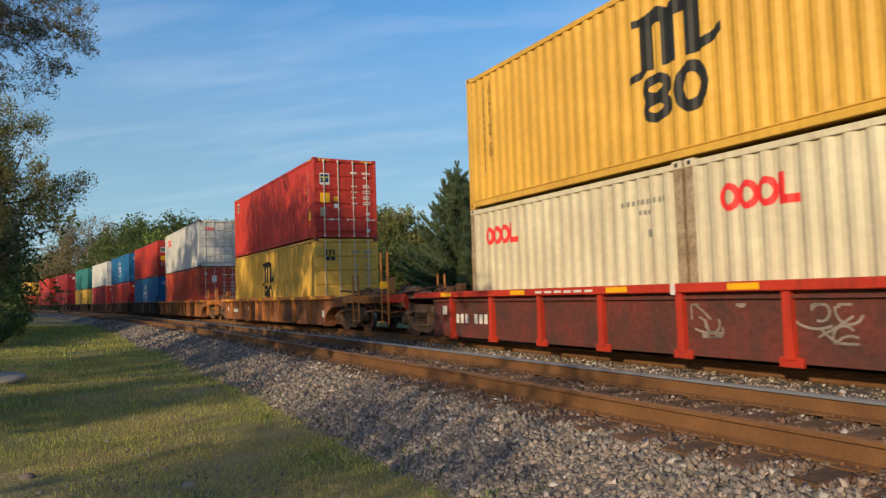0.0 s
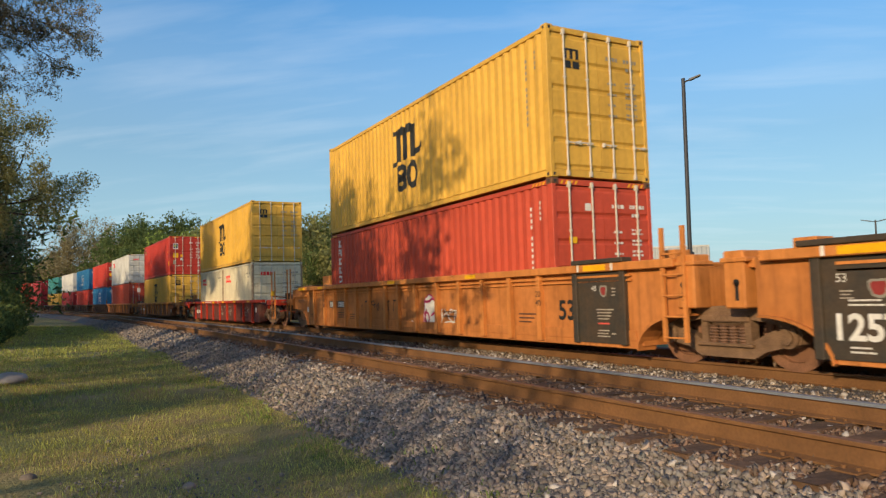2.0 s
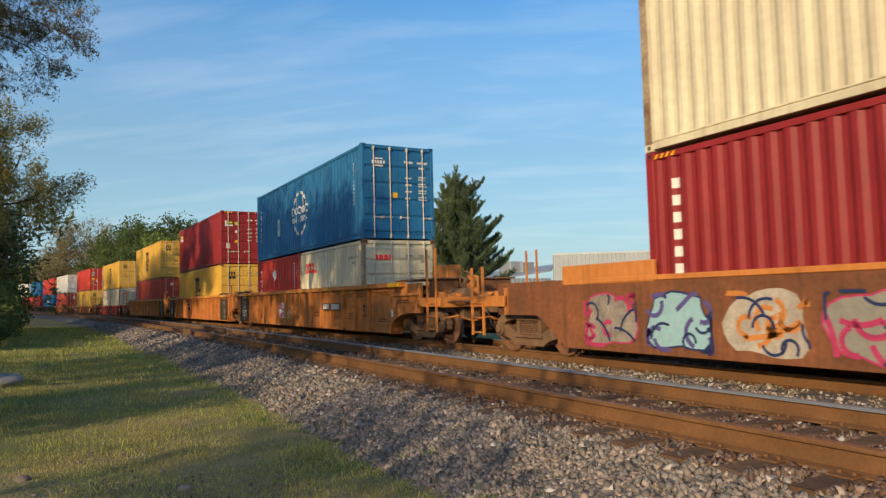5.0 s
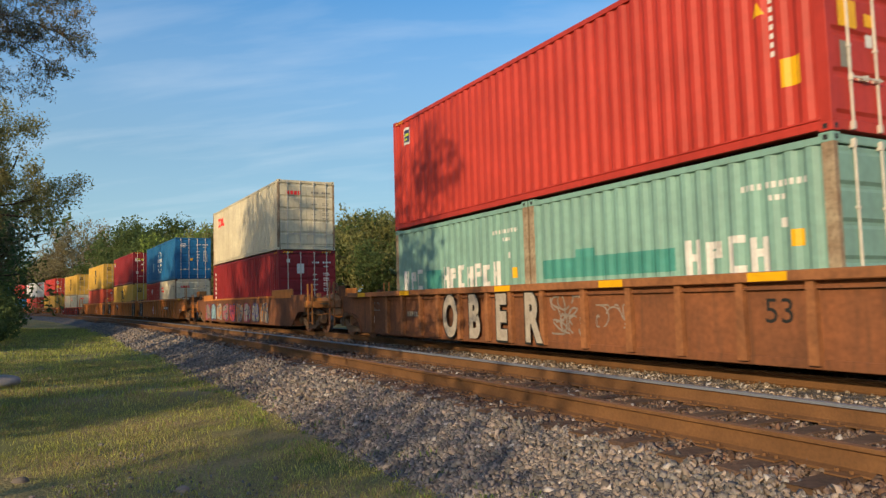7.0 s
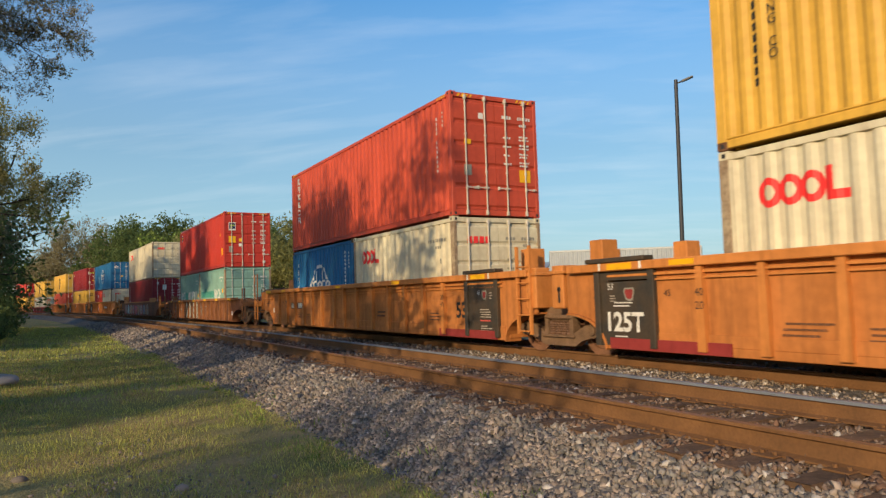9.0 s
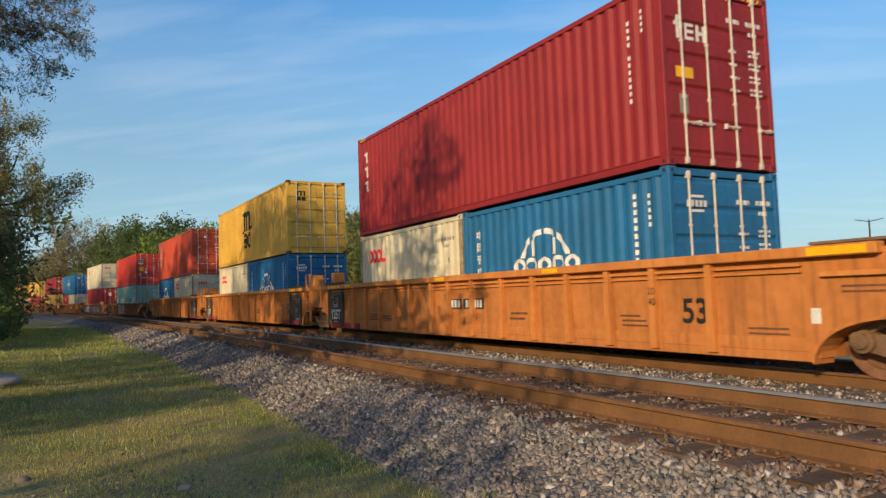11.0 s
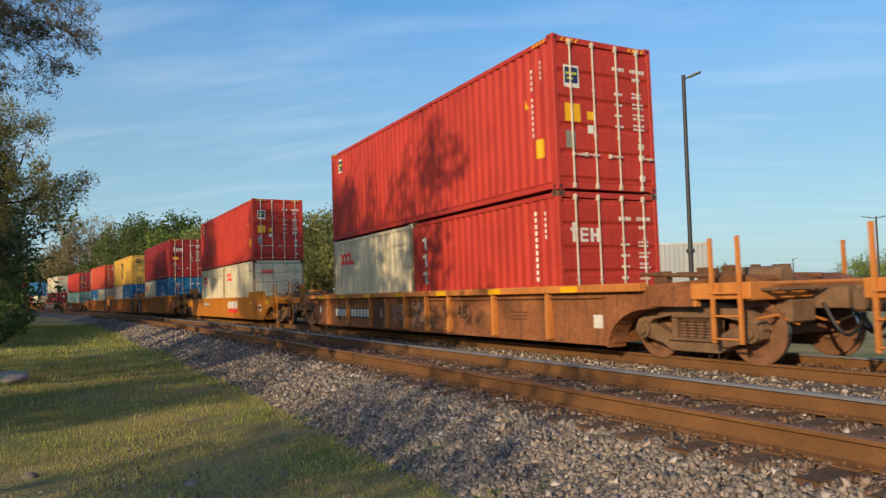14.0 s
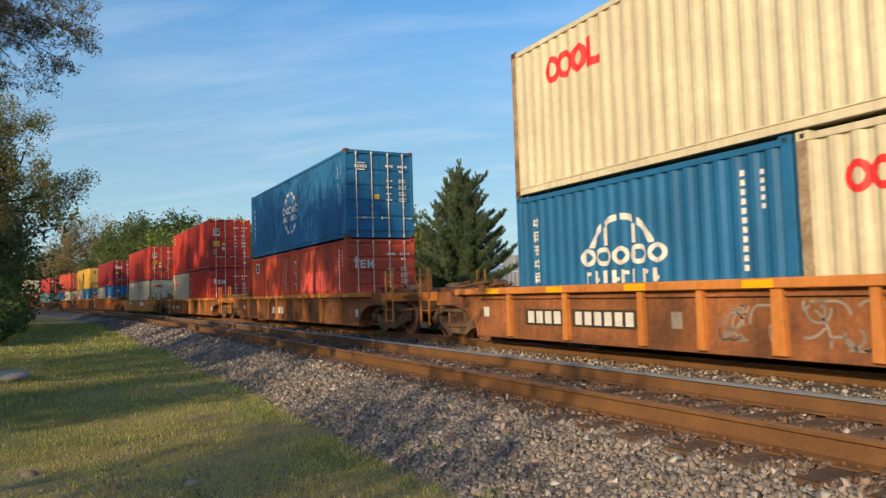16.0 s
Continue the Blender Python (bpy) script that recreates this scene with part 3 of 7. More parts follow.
def livery_arch(ob, a, hx, H, length):
    """Black emblem: three arches over two curls, and two columns of small lettering."""
    cx = -0.12
    def draw(bm):
        z0, z1 = 1.45, 2.36
        for i in range(3):
            x = cx - 0.64 + 0.46 * i
            rect(bm, x, x + 0.27, z0 + 0.02, z1 - 0.04, a)
            if i < 2:
                band(bm, x + 0.10, x + 0.60, lambda q: z1 - 0.30 + 0.10 * math.sin((q - x - 0.10) / 0.50 * math.pi), lambda q: z1 - 0.06 + 0.10 * math.sin((q - x - 0.10) / 0.50 * math.pi), a)
        band(bm, cx - 0.90, cx - 0.50, lambda q: z0 - 0.10 + 0.10 * ((q - cx + 0.9) / 0.4) ** 2, lambda q: z0 + 0.02 + 0.12 * ((q - cx + 0.9) / 0.4) ** 2, a)
        band(bm, cx + 0.42, cx + 0.92, lambda q: z0 + 0.02 + 0.16 * ((q - cx - 0.42) / 0.5) ** 2, lambda q: z0 + 0.18 + 0.14 * ((q - cx - 0.42) / 0.5) ** 2, a)
        rect(bm, cx - 0.78, cx - 0.52, z1 - 0.14, z1 - 0.02, a)
        zc = 1.02
        x = cx - 0.33
        ring(bm, x, zc + 0.155, 0.30, 0.215, 0.15, a)
        ring(bm, x, zc - 0.155, 0.30, 0.215, 0.15, a)
        x = cx + 0.34
        ring(bm, x, zc, 0.32, 0.37, 0.17, a)
    if H > 1:
        mark_part("emblem", draw, M["mark_black"], ob, "black arched emblem")
    def cols(bm):
        for i in range(13):
            z = H - 0.42 - 0.145 * i
            rect(bm, -hx + 0.62, -hx + 0.70, z, z + 0.10, a)
    mark_part("side_lettering", cols, M["mark_black"], ob, "column of small black lettering")
    letters_down("SHIPPING CO", -hx + 0.93, H - 0.42, 0.13, 0.145, ob, M["mark_black"])
    def end(bm):
        for i in range(3):
            end_rect(bm, -0.82 + 0.14 * i, -0.75 + 0.14 * i, H - 0.62, H - 0.42, hx + 0.0025)
        end_rect(bm, -0.82, -0.47, H - 0.46, H - 0.42, hx + 0.0025)
        end_rect(bm, -0.82, -0.66, H - 0.80, H - 0.66, hx + 0.0025)
        end_rect(bm, -0.62, -0.46, H - 0.80, H - 0.66, hx + 0.0025)
    mark_part("door_emblem", end, M["mark_black"], ob)


def letters_down(text, x, z, size, step, ob, mat):
    """A column of upright letters, one under another, on the near side."""
    for i, ch in enumerate(text):
        if ch != " ":
            write(ch, size, (x, -WALL - 0.004, z - step * i), ob, mat, "letter")


@functools.lru_cache(None)
def text_mesh(text, size, bold=0.0):
    cu = bpy.data.curves.new("text", "FONT")
    cu.body, cu.size, cu.align_x = text, size * 1.4, "CENTER"
    cu.resolution_u = 8 if bold else 3
    cu.offset = bold
    tmp = bpy.data.objects.new("tmp", cu)
    me = bpy.data.meshes.new_from_object(tmp)
    bpy.data.objects.remove(tmp)
    me.materials.clear()
    me.materials.append(M["mark_black"])
    return me


def write(text, size, at, parent, mat, name="lettering", turn=0.0, bold=0.0):
    """Upright lettering that faces -y."""
    return link_part(name, text_mesh(text, size, bold), parent, mat, at=pose(*at, 90, 0, turn))


def livery_rings(ob, a, hx, H, length):
    """Red emblem of three rings and a hook near the front end."""
    big = 1.3 if length > 7 else 1.0
    cx = -hx + (1.87 if length > 7 else 1.16)
    zc = 1.95 if length < 7 else 2.2
    def draw(bm):
        for i in range(3):
            ring(bm, cx + (-0.43 + 0.29 * i) * big, zc, 0.165 * big, 0.19 * big, 0.09 * big, a)
        rect(bm, cx + 0.31 * big, cx + 0.42 * big, zc - 0.19 * big, zc + 0.21 * big, a)
        rect(bm, cx + 0.31 * big, cx + 0.60 * big, zc - 0.19 * big, zc - 0.08 * big, a)
    mark_part("emblem", draw, M["mark_red"], ob, "red ringed emblem")
    def end(bm):
        for i in range(4):
            end_rect(bm, -0.85 + 0.16 * i, -0.73 + 0.16 * i, H - 0.62, H - 0.46, hx + 0.0025)
    mark_part("door_emblem", end, M["mark_red"], ob)


def livery_globe(ob, a, hx, H, length):
    """White globe of arcs with two rows of blocks across it."""
    big = length > 7
    cx, cz, r = (0.0 if big else -0.12), (1.47 if big else 1.17), (0.84 if big else 0.80)
    def draw(bm):
        h = lambda x, q: math.sqrt(max(0.0, q * q - (x - cx) ** 2))
        for sg in ((1, -1) if big else (1,)):
            for x0, x1 in ((-0.93, -0.55), (-0.45, -0.10), (0.05, 0.40), (0.50, 0.92)):
                f = lambda x: cz + sg * h(x, r)
                g = lambda x: cz + sg * h(x, r * 0.87)
                lo, hi = (g, f) if sg > 0 else (f, g)
                lim = (lambda x, q=lo: max(q(x), cz + 0.28)) if sg > 0 else lo
                band(bm, cx + x0 * r, cx + x1 * r, lim, (lambda x, q=hi, w=lim: max(q(x), w(x))) if sg > 0 else (lambda x, q=hi: min(q(x), cz - 0.34)), a, 0.05)
        for i in range(5):
            x = cx - 0.98 + i * 0.405
            ring(bm, x + 0.17, cz + 0.12, 0.19, 0.155, 0.075, a)
            if i in (0, 3):
                rect(bm, x + 0.05, x + 0.12, cz + 0.04, cz + 0.2, a)
        for i in range(8):
            x = cx - 0.88 + i * 0.225
            rect(bm, x, x + 0.075, cz - 0.32, cz - 0.11, a)
            if i % 3 != 2:
                rect(bm, x + 0.075, x + 0.15, cz - 0.19 - 0.10 * (i % 2), cz - 0.13 - 0.10 * (i % 2), a)
        for d in (-0.45, 0.4):
            rect(bm, cx + d * r - 0.04, cx + d * r + 0.05, cz + 0.30, cz + 0.30 + 0.38 * r, a, lean=0.0)
    mark_part("emblem", draw, M["white"], ob, "white globe emblem of arcs and blocks")
    def col(bm):
        for i in range(6):
            z = H - (0.75 if big else 0.55) - 0.26 * i
            x, k = -hx + 0.62, i % 3
            rect(bm, x - 0.012, x + 0.012, z - 0.10, z + 0.10, a)
            for dz in ((0.05, -0.04), (0.08, 0.02, -0.05), (0.07, 0.0))[k]:
                rect(bm, x - 0.09, x + 0.09, z + dz - 0.012, z + dz + 0.012, a)
            for dx in ((-0.085, 0.062), (-0.085,), (-0.06, 0.045))[k]:
                rect(bm, x + dx, x + dx + 0.024, z - (0.04 if k == 0 else 0.10), z + 0.06, a)
    mark_part("side_lettering", col, M["white"], ob, "column of white signs")
    def end(bm):
        for i in range(5):
            end_rect(bm, -0.88 + 0.09 * i, -0.82 + 0.09 * i, H - 0.60, H - 0.50, hx + 0.0025)
        end_rect(bm, -0.80, -0.52, H - 0.46, H - 0.42, hx + 0.0025)
        end_rect(bm, -0.80, -0.52, H - 0.68, H - 0.64, hx + 0.0025)
    mark_part("door_emblem", end, M["white"], ob)
    sticker(ob, "warning_triangle", M["mark_yellow"], -0.20, -0.04, H - 1.62, H - 1.46, hx)


def livery_flag(ob, a, hx, H, length):
    """Small framed navy and lime emblems, yellow and grey plates on the doors."""
    x = -hx + (0.75 if length > 7 else 0.95)
    mark_part("emblem_frame", lambda bm: rect(bm, x - 0.18, x + 0.18, H - 0.72, H - 0.28, a), M["white"], ob)
    def navy(bm):
        band(bm, x - 0.15, x + 0.15, lambda q: H - 0.66, lambda q: H - 0.34, a, 9)
    e = mark_part("emblem", navy, M["mark_navy"], ob, "navy emblem with a lime stroke")
    e.location.y = -0.002
    def lime(bm):
        band(bm, x - 0.12, x + 0.12, lambda q: H - 0.52 + 0.2 * (q - x), lambda q: H - 0.45 + 0.25 * (q - x), a, 9)
        band(bm, x - 0.10, x + 0.06, lambda q: H - 0.62 + 0.2 * (q - x), lambda q: H - 0.57 + 0.25 * (q - x), a, 9)
    e = mark_part("emblem_stroke", lime, M["mark_lime"], ob)
    e.location.y = -0.004
    sticker(ob, "emblem_frame", M["white"], -0.98, -0.62, H - 0.98, H - 0.56, hx)
    s = mark_part("door_emblem", lambda bm: end_rect(bm, -0.95, -0.65, H - 0.90, H - 0.60, hx + 0.0045), M["mark_navy"], ob)
    s = mark_part("emblem_stroke", lambda bm: (end_rect(bm, -0.92, -0.68, H - 0.74, H - 0.69, hx + 0.0065), end_rect(bm, -0.90, -0.76, H - 0.83, H - 0.79, hx + 0.0065)), M["mark_lime"], ob)
    if length > 7:
        sticker(ob, "yellow_plate", M["mark_yellow"], -0.98, -0.62, H - 1.62, H - 1.28, hx)
        sticker(ob, "grey_plate", M["mark_grey"], -0.98, -0.76, H - 2.12, H - 1.80, hx)
        sticker(ob, "warning_triangle", M["mark_yellow"], -0.46, -0.30, H - 1.56, H - 1.40, hx)
        sticker(ob, "white_plate", M["white"], -0.46, -0.32, H - 1.82, H - 1.66, hx)
        mark_part("yellow_plate", lambda bm: rect(bm, hx - 0.62, hx - 0.36, H - 2.24, H - 1.88, a), M["mark_yellow"], ob)
        mark_part("warning_triangle", lambda bm: band(bm, hx - 1.0, hx - 0.82, lambda q: H - 1.22, lambda q: H - 1.04 - abs(q - hx + 0.91) * 1.9, a, 0.03), M["mark_yellow"], ob)
        for z in (0.22, 0.62, 0.84):
            sticker(ob, "white_plate", M["white"], 0.78, 0.92, z, z + 0.12, hx)
    else:
        sticker(ob, "white_plate", M["white"], 0.2, 0.4, H - 1.5, H - 1.3, hx)


def livery_blocks(ob, a, hx, H, length):
    """A small white and lime emblem near the front end, repeated on the door, and small plates."""
    x = -hx + 0.38
    def white(bm):
        rect(bm, x, x + 0.10, H - 0.92, H - 0.42, a)
        for i in range(6):
            rect(bm, x + 0.14 + 0.13 * i, x + 0.22 + 0.13 * i, H - 0.82, H - 0.66, a)
    mark_part("emblem", white, M["white"], ob, "white lettered emblem")
    mark_part("emblem_stroke", lambda bm: rect(bm, x + 0.14, x + 0.90, H - 0.60, H - 0.46, a), M["mark_lime"], ob)
    def end(bm):
        e = hx + 0.0025
        end_rect(bm, -1.00, -0.92, H - 0.86, H - 0.54, e)
        end_rect(bm, -0.90, -0.58, H - 0.84, H - 0.76, e)
    mark_part("door_emblem", end, M["white"], ob)
    sticker(ob, "emblem_stroke", M["mark_lime"], -0.90, -0.60, H - 0.70, H - 0.60, hx)
    def lime_disc(bm):
        bm.faces.new([bm.verts.new((hx + 0.0025, -0.40 + 0.09 * math.cos(q), H - 0.70 + 0.10 * math.sin(q))) for q in [k * math.pi / 7 for k in range(14)]])
    mark_part("lime_disc", lime_disc, M["mark_lime"], ob)
    for y0, y1, z0, z1 in ((-0.47, -0.34, H - 1.22, H - 1.08), (0.80, 0.92, H - 0.62, H - 0.52)):
        sticker(ob, "white_plate", M["white"], y0, y1, z0, z1, hx)
    sticker(ob, "warning_triangle", M["mark_yellow"], -0.48, -0.32, H - 1.74, H - 1.62, hx)
    sticker(ob, "pale_plate", M["galv"], -0.94, -0.74, H - 2.05, H - 1.78, hx)
    for z0, z1 in ((H - 1.32, H - 1.14), (H - 1.78, H - 1.64)):
        mark_part("yellow_plate", lambda bm: rect(bm, hx - 0.48, hx - 0.36, z0, z1, a), M["mark_yellow"], ob)


def livery_word(ob, a, hx, H, length):
    """Large white block word on the doors and a tall word down the side."""
    def col(bm):
        x, z = -hx + 0.55, H * 0.84
        for i in range(3):
            q = z - 0.42 * i
            rect(bm, x, x + 0.10, q - 0.30, q, a)
            rect(bm, x - 0.06, x + 0.18, q - 0.10, q - 0.03, a)
            rect(bm, x, x + 0.20, q - 0.32, q - 0.25, a)
    mark_part("side_lettering", col, M["white"], ob, "column of white block lettering")
    def end(bm):
        z = H - 0.95
        e = hx + 0.0025
        end_rect(bm, -0.92, -0.85, z, z + 0.36, e); end_rect(bm, -0.97, -0.78, z + 0.20, z + 0.26, e)
        end_rect(bm, -0.74, -0.55, z, z + 0.05, e); end_rect(bm, -0.74, -0.69, z, z + 0.26, e); end_rect(bm, -0.74, -0.55, z + 0.21, z + 0.26, e); end_rect(bm, -0.72, -0.55, z + 0.11, z + 0.16, e)
        end_rect(bm, -0.50, -0.43, z, z + 0.26, e); end_rect(bm, -0.36, -0.29, z, z + 0.26, e); end_rect(bm, -0.45, -0.34, z + 0.1, z + 0.16, e)
    mark_part("door_word", end, M["white"], ob, "white block word")
    if length > 7:
        sticker(ob, "yellow_plate", M["mark_yellow"], -0.97, -0.60, H - 1.55, H - 1.38, hx)
        sticker(ob, "grey_plate", M["mark_grey"], -0.92, -0.74, H - 2.1, H - 1.8, hx)


def livery_worn(ob, a, hx, H, length):
    livery_word(ob, a, hx, H, length)
    mark_part("repaint_patch", lambda bm: rect(bm, -1.9, 1.25, 0.95, 1.62, a), M["patch_red"], ob, "faded lighter red repaint patch")


def livery_crest(ob, a, hx, H, length):
    livery_word(ob, a, hx, H, length)
    def crest(bm):
        band(bm, -0.62, -0.12, lambda q: 1.86 - 0.25 * (1 - abs(q + 0.37) / 0.25), lambda q: 1.98 + 0.16 * (1 - abs(q + 0.37) / 0.25), a, 0.04)
    mark_part("crest", crest, M["white"], ob, "white shield mark")


def livery_square(ob, a, hx, H, length):
    livery_globe(ob, a, hx, H, length)
    mark_part("repaint_patch", lambda bm: rect(bm, -2.93, -2.54, 0.85, 1.52, a), M["patch_pale"], ob, "pale square repaint patch")


def livery_tall(ob, a, hx, H, length):
    """Six tall white letters' worth of blocks, one under another."""
    def col(bm):
        x = -hx + 0.62
        for i in range(6):
            z = H - 0.25 - 0.285 * i
            k = i if i < 5 else 1
            if k == 0 or k == 3:
                rect(bm, x, x + 0.21, z - 0.07, z, a); rect(bm, x + 0.11, x + 0.19, z - 0.21, z, a); rect(bm, x + 0.05, x + 0.25, z - 0.225, z - 0.145, a)
            elif k == 1:
                rect(bm, x + 0.03, x + 0.11, z - 0.21, z, a); rect(bm, x + 0.03, x + 0.26, z - 0.06, z, a); rect(bm, x + 0.19, x + 0.27, z - 0.16, z, a); rect(bm, x + 0.05, x + 0.26, z - 0.14, z - 0.10, a); rect(bm, x + 0.2, x + 0.3, z - 0.225, z - 0.14, a)
            elif k == 2:
                rect(bm, x + 0.11, x + 0.19, z - 0.21, z, a); rect(bm, x + 0.05, x + 0.25, z - 0.05, z, a); rect(bm, x + 0.05, x + 0.25, z - 0.22, z - 0.14, a)
            else:
                ring(bm, x + 0.15, z - 0.112, 0.14, 0.115, 0.055, a)
    mark_part("side_lettering", col, M["white"], ob, "tall column of white block lettering")
    for z in (H - 0.6,):
        sticker(ob, "white_disc", M["white"], -0.46, -0.32, z, z + 0.14, hx)
    sticker(ob, "warning_triangle", M["mark_yellow"], -0.86, -0.68, H - 1.22, H - 1.10, hx)
    sticker(ob, "grey_plate", M["mark_grey"], -0.88, -0.68, H - 1.95, H - 1.7, hx)
    sticker(ob, "yellow_plate", M["mark_yellow"], 0.66, 0.98, H - 2.05, H - 1.75, hx)


def livery_plate(ob, a, hx, H, length):
    sticker(ob, "white_plate", M["white"], -0.45, -0.15, H - 0.95, H - 0.55, hx)
    sticker(ob, "white_disc", M["white"], -0.88, -0.74, H - 0.5, H - 0.36, hx)
    mark_part("side_lettering", lambda bm: [rect(bm, -hx + 0.5, -hx + 0.62, H - 0.6 - 0.25 * i, H - 0.45 - 0.25 * i, a) for i in range(6)], M["white"], ob)


def block_row(bm, x0, n, z0, z1, a):
    """A row of white block lettering of n signs from x0 on."""
    for i in range(n):
        x, top = x0 + 0.36 * i, z1 - 0.05 * (i % 2)
        rect(bm, x, x + 0.10, z0, top, a)
        if i % 3 == 0:
            rect(bm, x + 0.17, x + 0.27, z0, top, a)
            rect(bm, x + 0.10, x + 0.17, z0 + 0.2, z0 + 0.3, a)
        elif i % 3 == 1:
            rect(bm, x + 0.10, x + 0.27, top - 0.10, top, a)
            rect(bm, x + 0.19, x + 0.27, z0 + 0.25, top, a)
            rect(bm, x + 0.10, x + 0.27, z0 + 0.22, z0 + 0.32, a)
        else:
            rect(bm, x + 0.10, x + 0.27, top - 0.10, top, a)
            rect(bm, x + 0.10, x + 0.27, z0, z0 + 0.10, a)


def livery_wide(ob, a, hx, H, length):
    """A long row of white block lettering low on the side, partly painted over in a fresher green."""
    mark_part("repaint_patch", lambda bm: rect(bm, -1.35, -0.55, 1.0, 1.45, a), M["patch_green"], ob, "fresher green repaint patch")
    def row(bm):
        block_row(bm, -2.55, 3, 1.0, 1.5, a)
        block_row(bm, -0.45, 7, 1.0, 1.5, a)
    e = mark_part("emblem", row, M["white"], ob, "row of white block lettering")
    e.location.y = -0.002
    mark_part("yellow_plate", lambda bm: rect(bm, 2.45, 2.58, H * 0.44, H * 0.52, a), M["mark_yellow"], ob)


def livery_rest(ob, a, hx, H, length):
    """A long repainted strip and the last few white block signs."""
    def over(bm):
        rect(bm, -2.7, 0.55, 1.08, 1.42, a)
        rect(bm, -1.7, -1.2, 1.42, 1.56, a)
    mark_part("repaint_patch", over, M["patch_green"], ob, "fresher green repaint strip")
    e = mark_part("emblem", lambda bm: block_row(bm, 0.75, 4, 1.0, 1.5, a), M["white"], ob, "last signs of a row of white block lettering")
    e.location.y = -0.002
    mark_part("yellow_plate", lambda bm: rect(bm, 2.42, 2.58, H * 0.50, H * 0.58, a), M["mark_yellow"], ob)


M["patch_green"] = paint("fresh_green_paint", (0.055, 0.26, 0.215), 0.3)

LIVERY = {"arch": livery_arch, "rings": livery_rings, "globe": livery_globe, "flag": livery_flag, "blocks": livery_blocks, "word": livery_word,
          "tall": livery_tall, "worn": livery_worn, "crest": livery_crest, "square": livery_square, "plate": livery_plate, "wide": livery_wide, "rest": livery_rest}


# ---------------------------------------------------------------- well cars
WHEEL_R = 0.42
WHEELSETS = []


@functools.lru_cache(None)
def truck_meshes():
    out = {}
    # cast side frame with two windows: an outline in pieces, seen from the near side
    bm = bmesh.new()
    y0, y1 = -0.08, 0.08
    add_prism(bm, [(-1.16, 0.46), (-1.10, 0.60), (-0.94, 0.72), (-0.45, 0.82), (0.45, 0.82), (0.94, 0.72), (1.10, 0.60), (1.16, 0.46), (0.96, 0.46), (0.78, 0.58), (0.42, 0.64), (-0.42, 0.64), (-0.78, 0.58), (-0.96, 0.46)], y0, y1)
    add_prism(bm, [(-1.14, 0.48), (-0.74, 0.50), (-0.56, 0.42), (-0.34, 0.31), (0.34, 0.31), (0.56, 0.42), (0.74, 0.50), (1.14, 0.48), (1.12, 0.34), (0.90, 0.29), (0.62, 0.22), (0.44, 0.12), (-0.44, 0.12), (-0.62, 0.22), (-0.90, 0.29), (-1.12, 0.34)], y0 + 0.004, y1 - 0.004)
    add_box(bm, -0.46, 0.46, y0 - 0.05, y1, 0.27, 0.315, 0.01)
    add_box(bm, -0.40, 0.40, y0 - 0.03, y1, 0.60, 0.70, 0.02)
    for sx in (-1, 1):
        add_box(bm, sx * 0.36 - 0.05, sx * 0.36 + 0.05, y0, y1, 0.28, 0.70)
        add_cyl(bm, (sx * 0.98, y0 - 0.05, 0.42), (sx * 0.98, y1, 0.42), 0.14, 14)
        add_cyl(bm, (sx * 0.98, y0 - 0.09, 0.42), (sx * 0.98, y0 - 0.04, 0.42), 0.09, 10)
    out["side_frame"] = mesh_of("side_frame", bm, M["steel_dark"])
    bm = bmesh.new()
    add_lathe(bm, [(0.03, 0.0)] + [(0.072 if k % 2 == 0 else 0.05, 0.021 * k) for k in range(13)] + [(0.03, 0.26)], (0, 0, 0), 10)
    bmesh.ops.rotate(bm, verts=bm.verts, cent=(0, 0, 0), matrix=Matrix.Rotation(radians(90), 3, "X"))
    out["spring"] = mesh_of("spring", bm, M["spring"])
    bm = bmesh.new()
    add_box(bm, -0.28, 0.28, -1.05, 1.05, 0.55, 0.70, 0.03)
    add_box(bm, -0.20, 0.20, -0.35, 0.35, 0.70, 0.80, 0.02)
    out["bolster"] = mesh_of("bolster", bm, M["steel_dark"])
    # wheelset, centred on its axle
    bm = bmesh.new()
    add_cyl(bm, (0, -1.0, 0), (0, 1.0, 0), 0.075, 12)
    for sy in (-1, 1):
        prof = [(0.10, -0.09), (0.17, -0.09), (0.19, -0.03), (0.33, -0.01), (0.345, -0.06), (0.418, -0.055), (0.418, 0.055), (0.455, 0.06), (0.455, 0.085), (0.34, 0.085), (0.33, 0.03), (0.2, 0.03), (0.16, 0.07), (0.10, 0.07)]
        add_lathe(bm, [(r, sy * y) for r, y in prof], (0, sy * 0.77, 0), 28)
        for k in range(3):
            an = 2 * math.pi * k / 3
            c = (0.26 * math.cos(an), sy * 0.77, 0.26 * math.sin(an))
            add_cyl(bm, (c[0], c[1] - 0.028, c[2]), (c[0], c[1] + 0.045, c[2]), 0.035, 8)
    me = mesh_of("wheelset", bm, M["wheel"])
    me.materials.append(M["tread"])
    for p in me.polygons:
        c = p.center
        if 0.40 < math.hypot(c.x, c.z) < 0.43 and abs(p.normal.y) < 0.5:
            p.material_index = 1
    out["wheelset"] = me
    return out


M["spring"] = material("rusty_springs", (0.20, 0.11, 0.07), rough=0.8, var=0.4, scale=8, grain=40, bump=0.3)


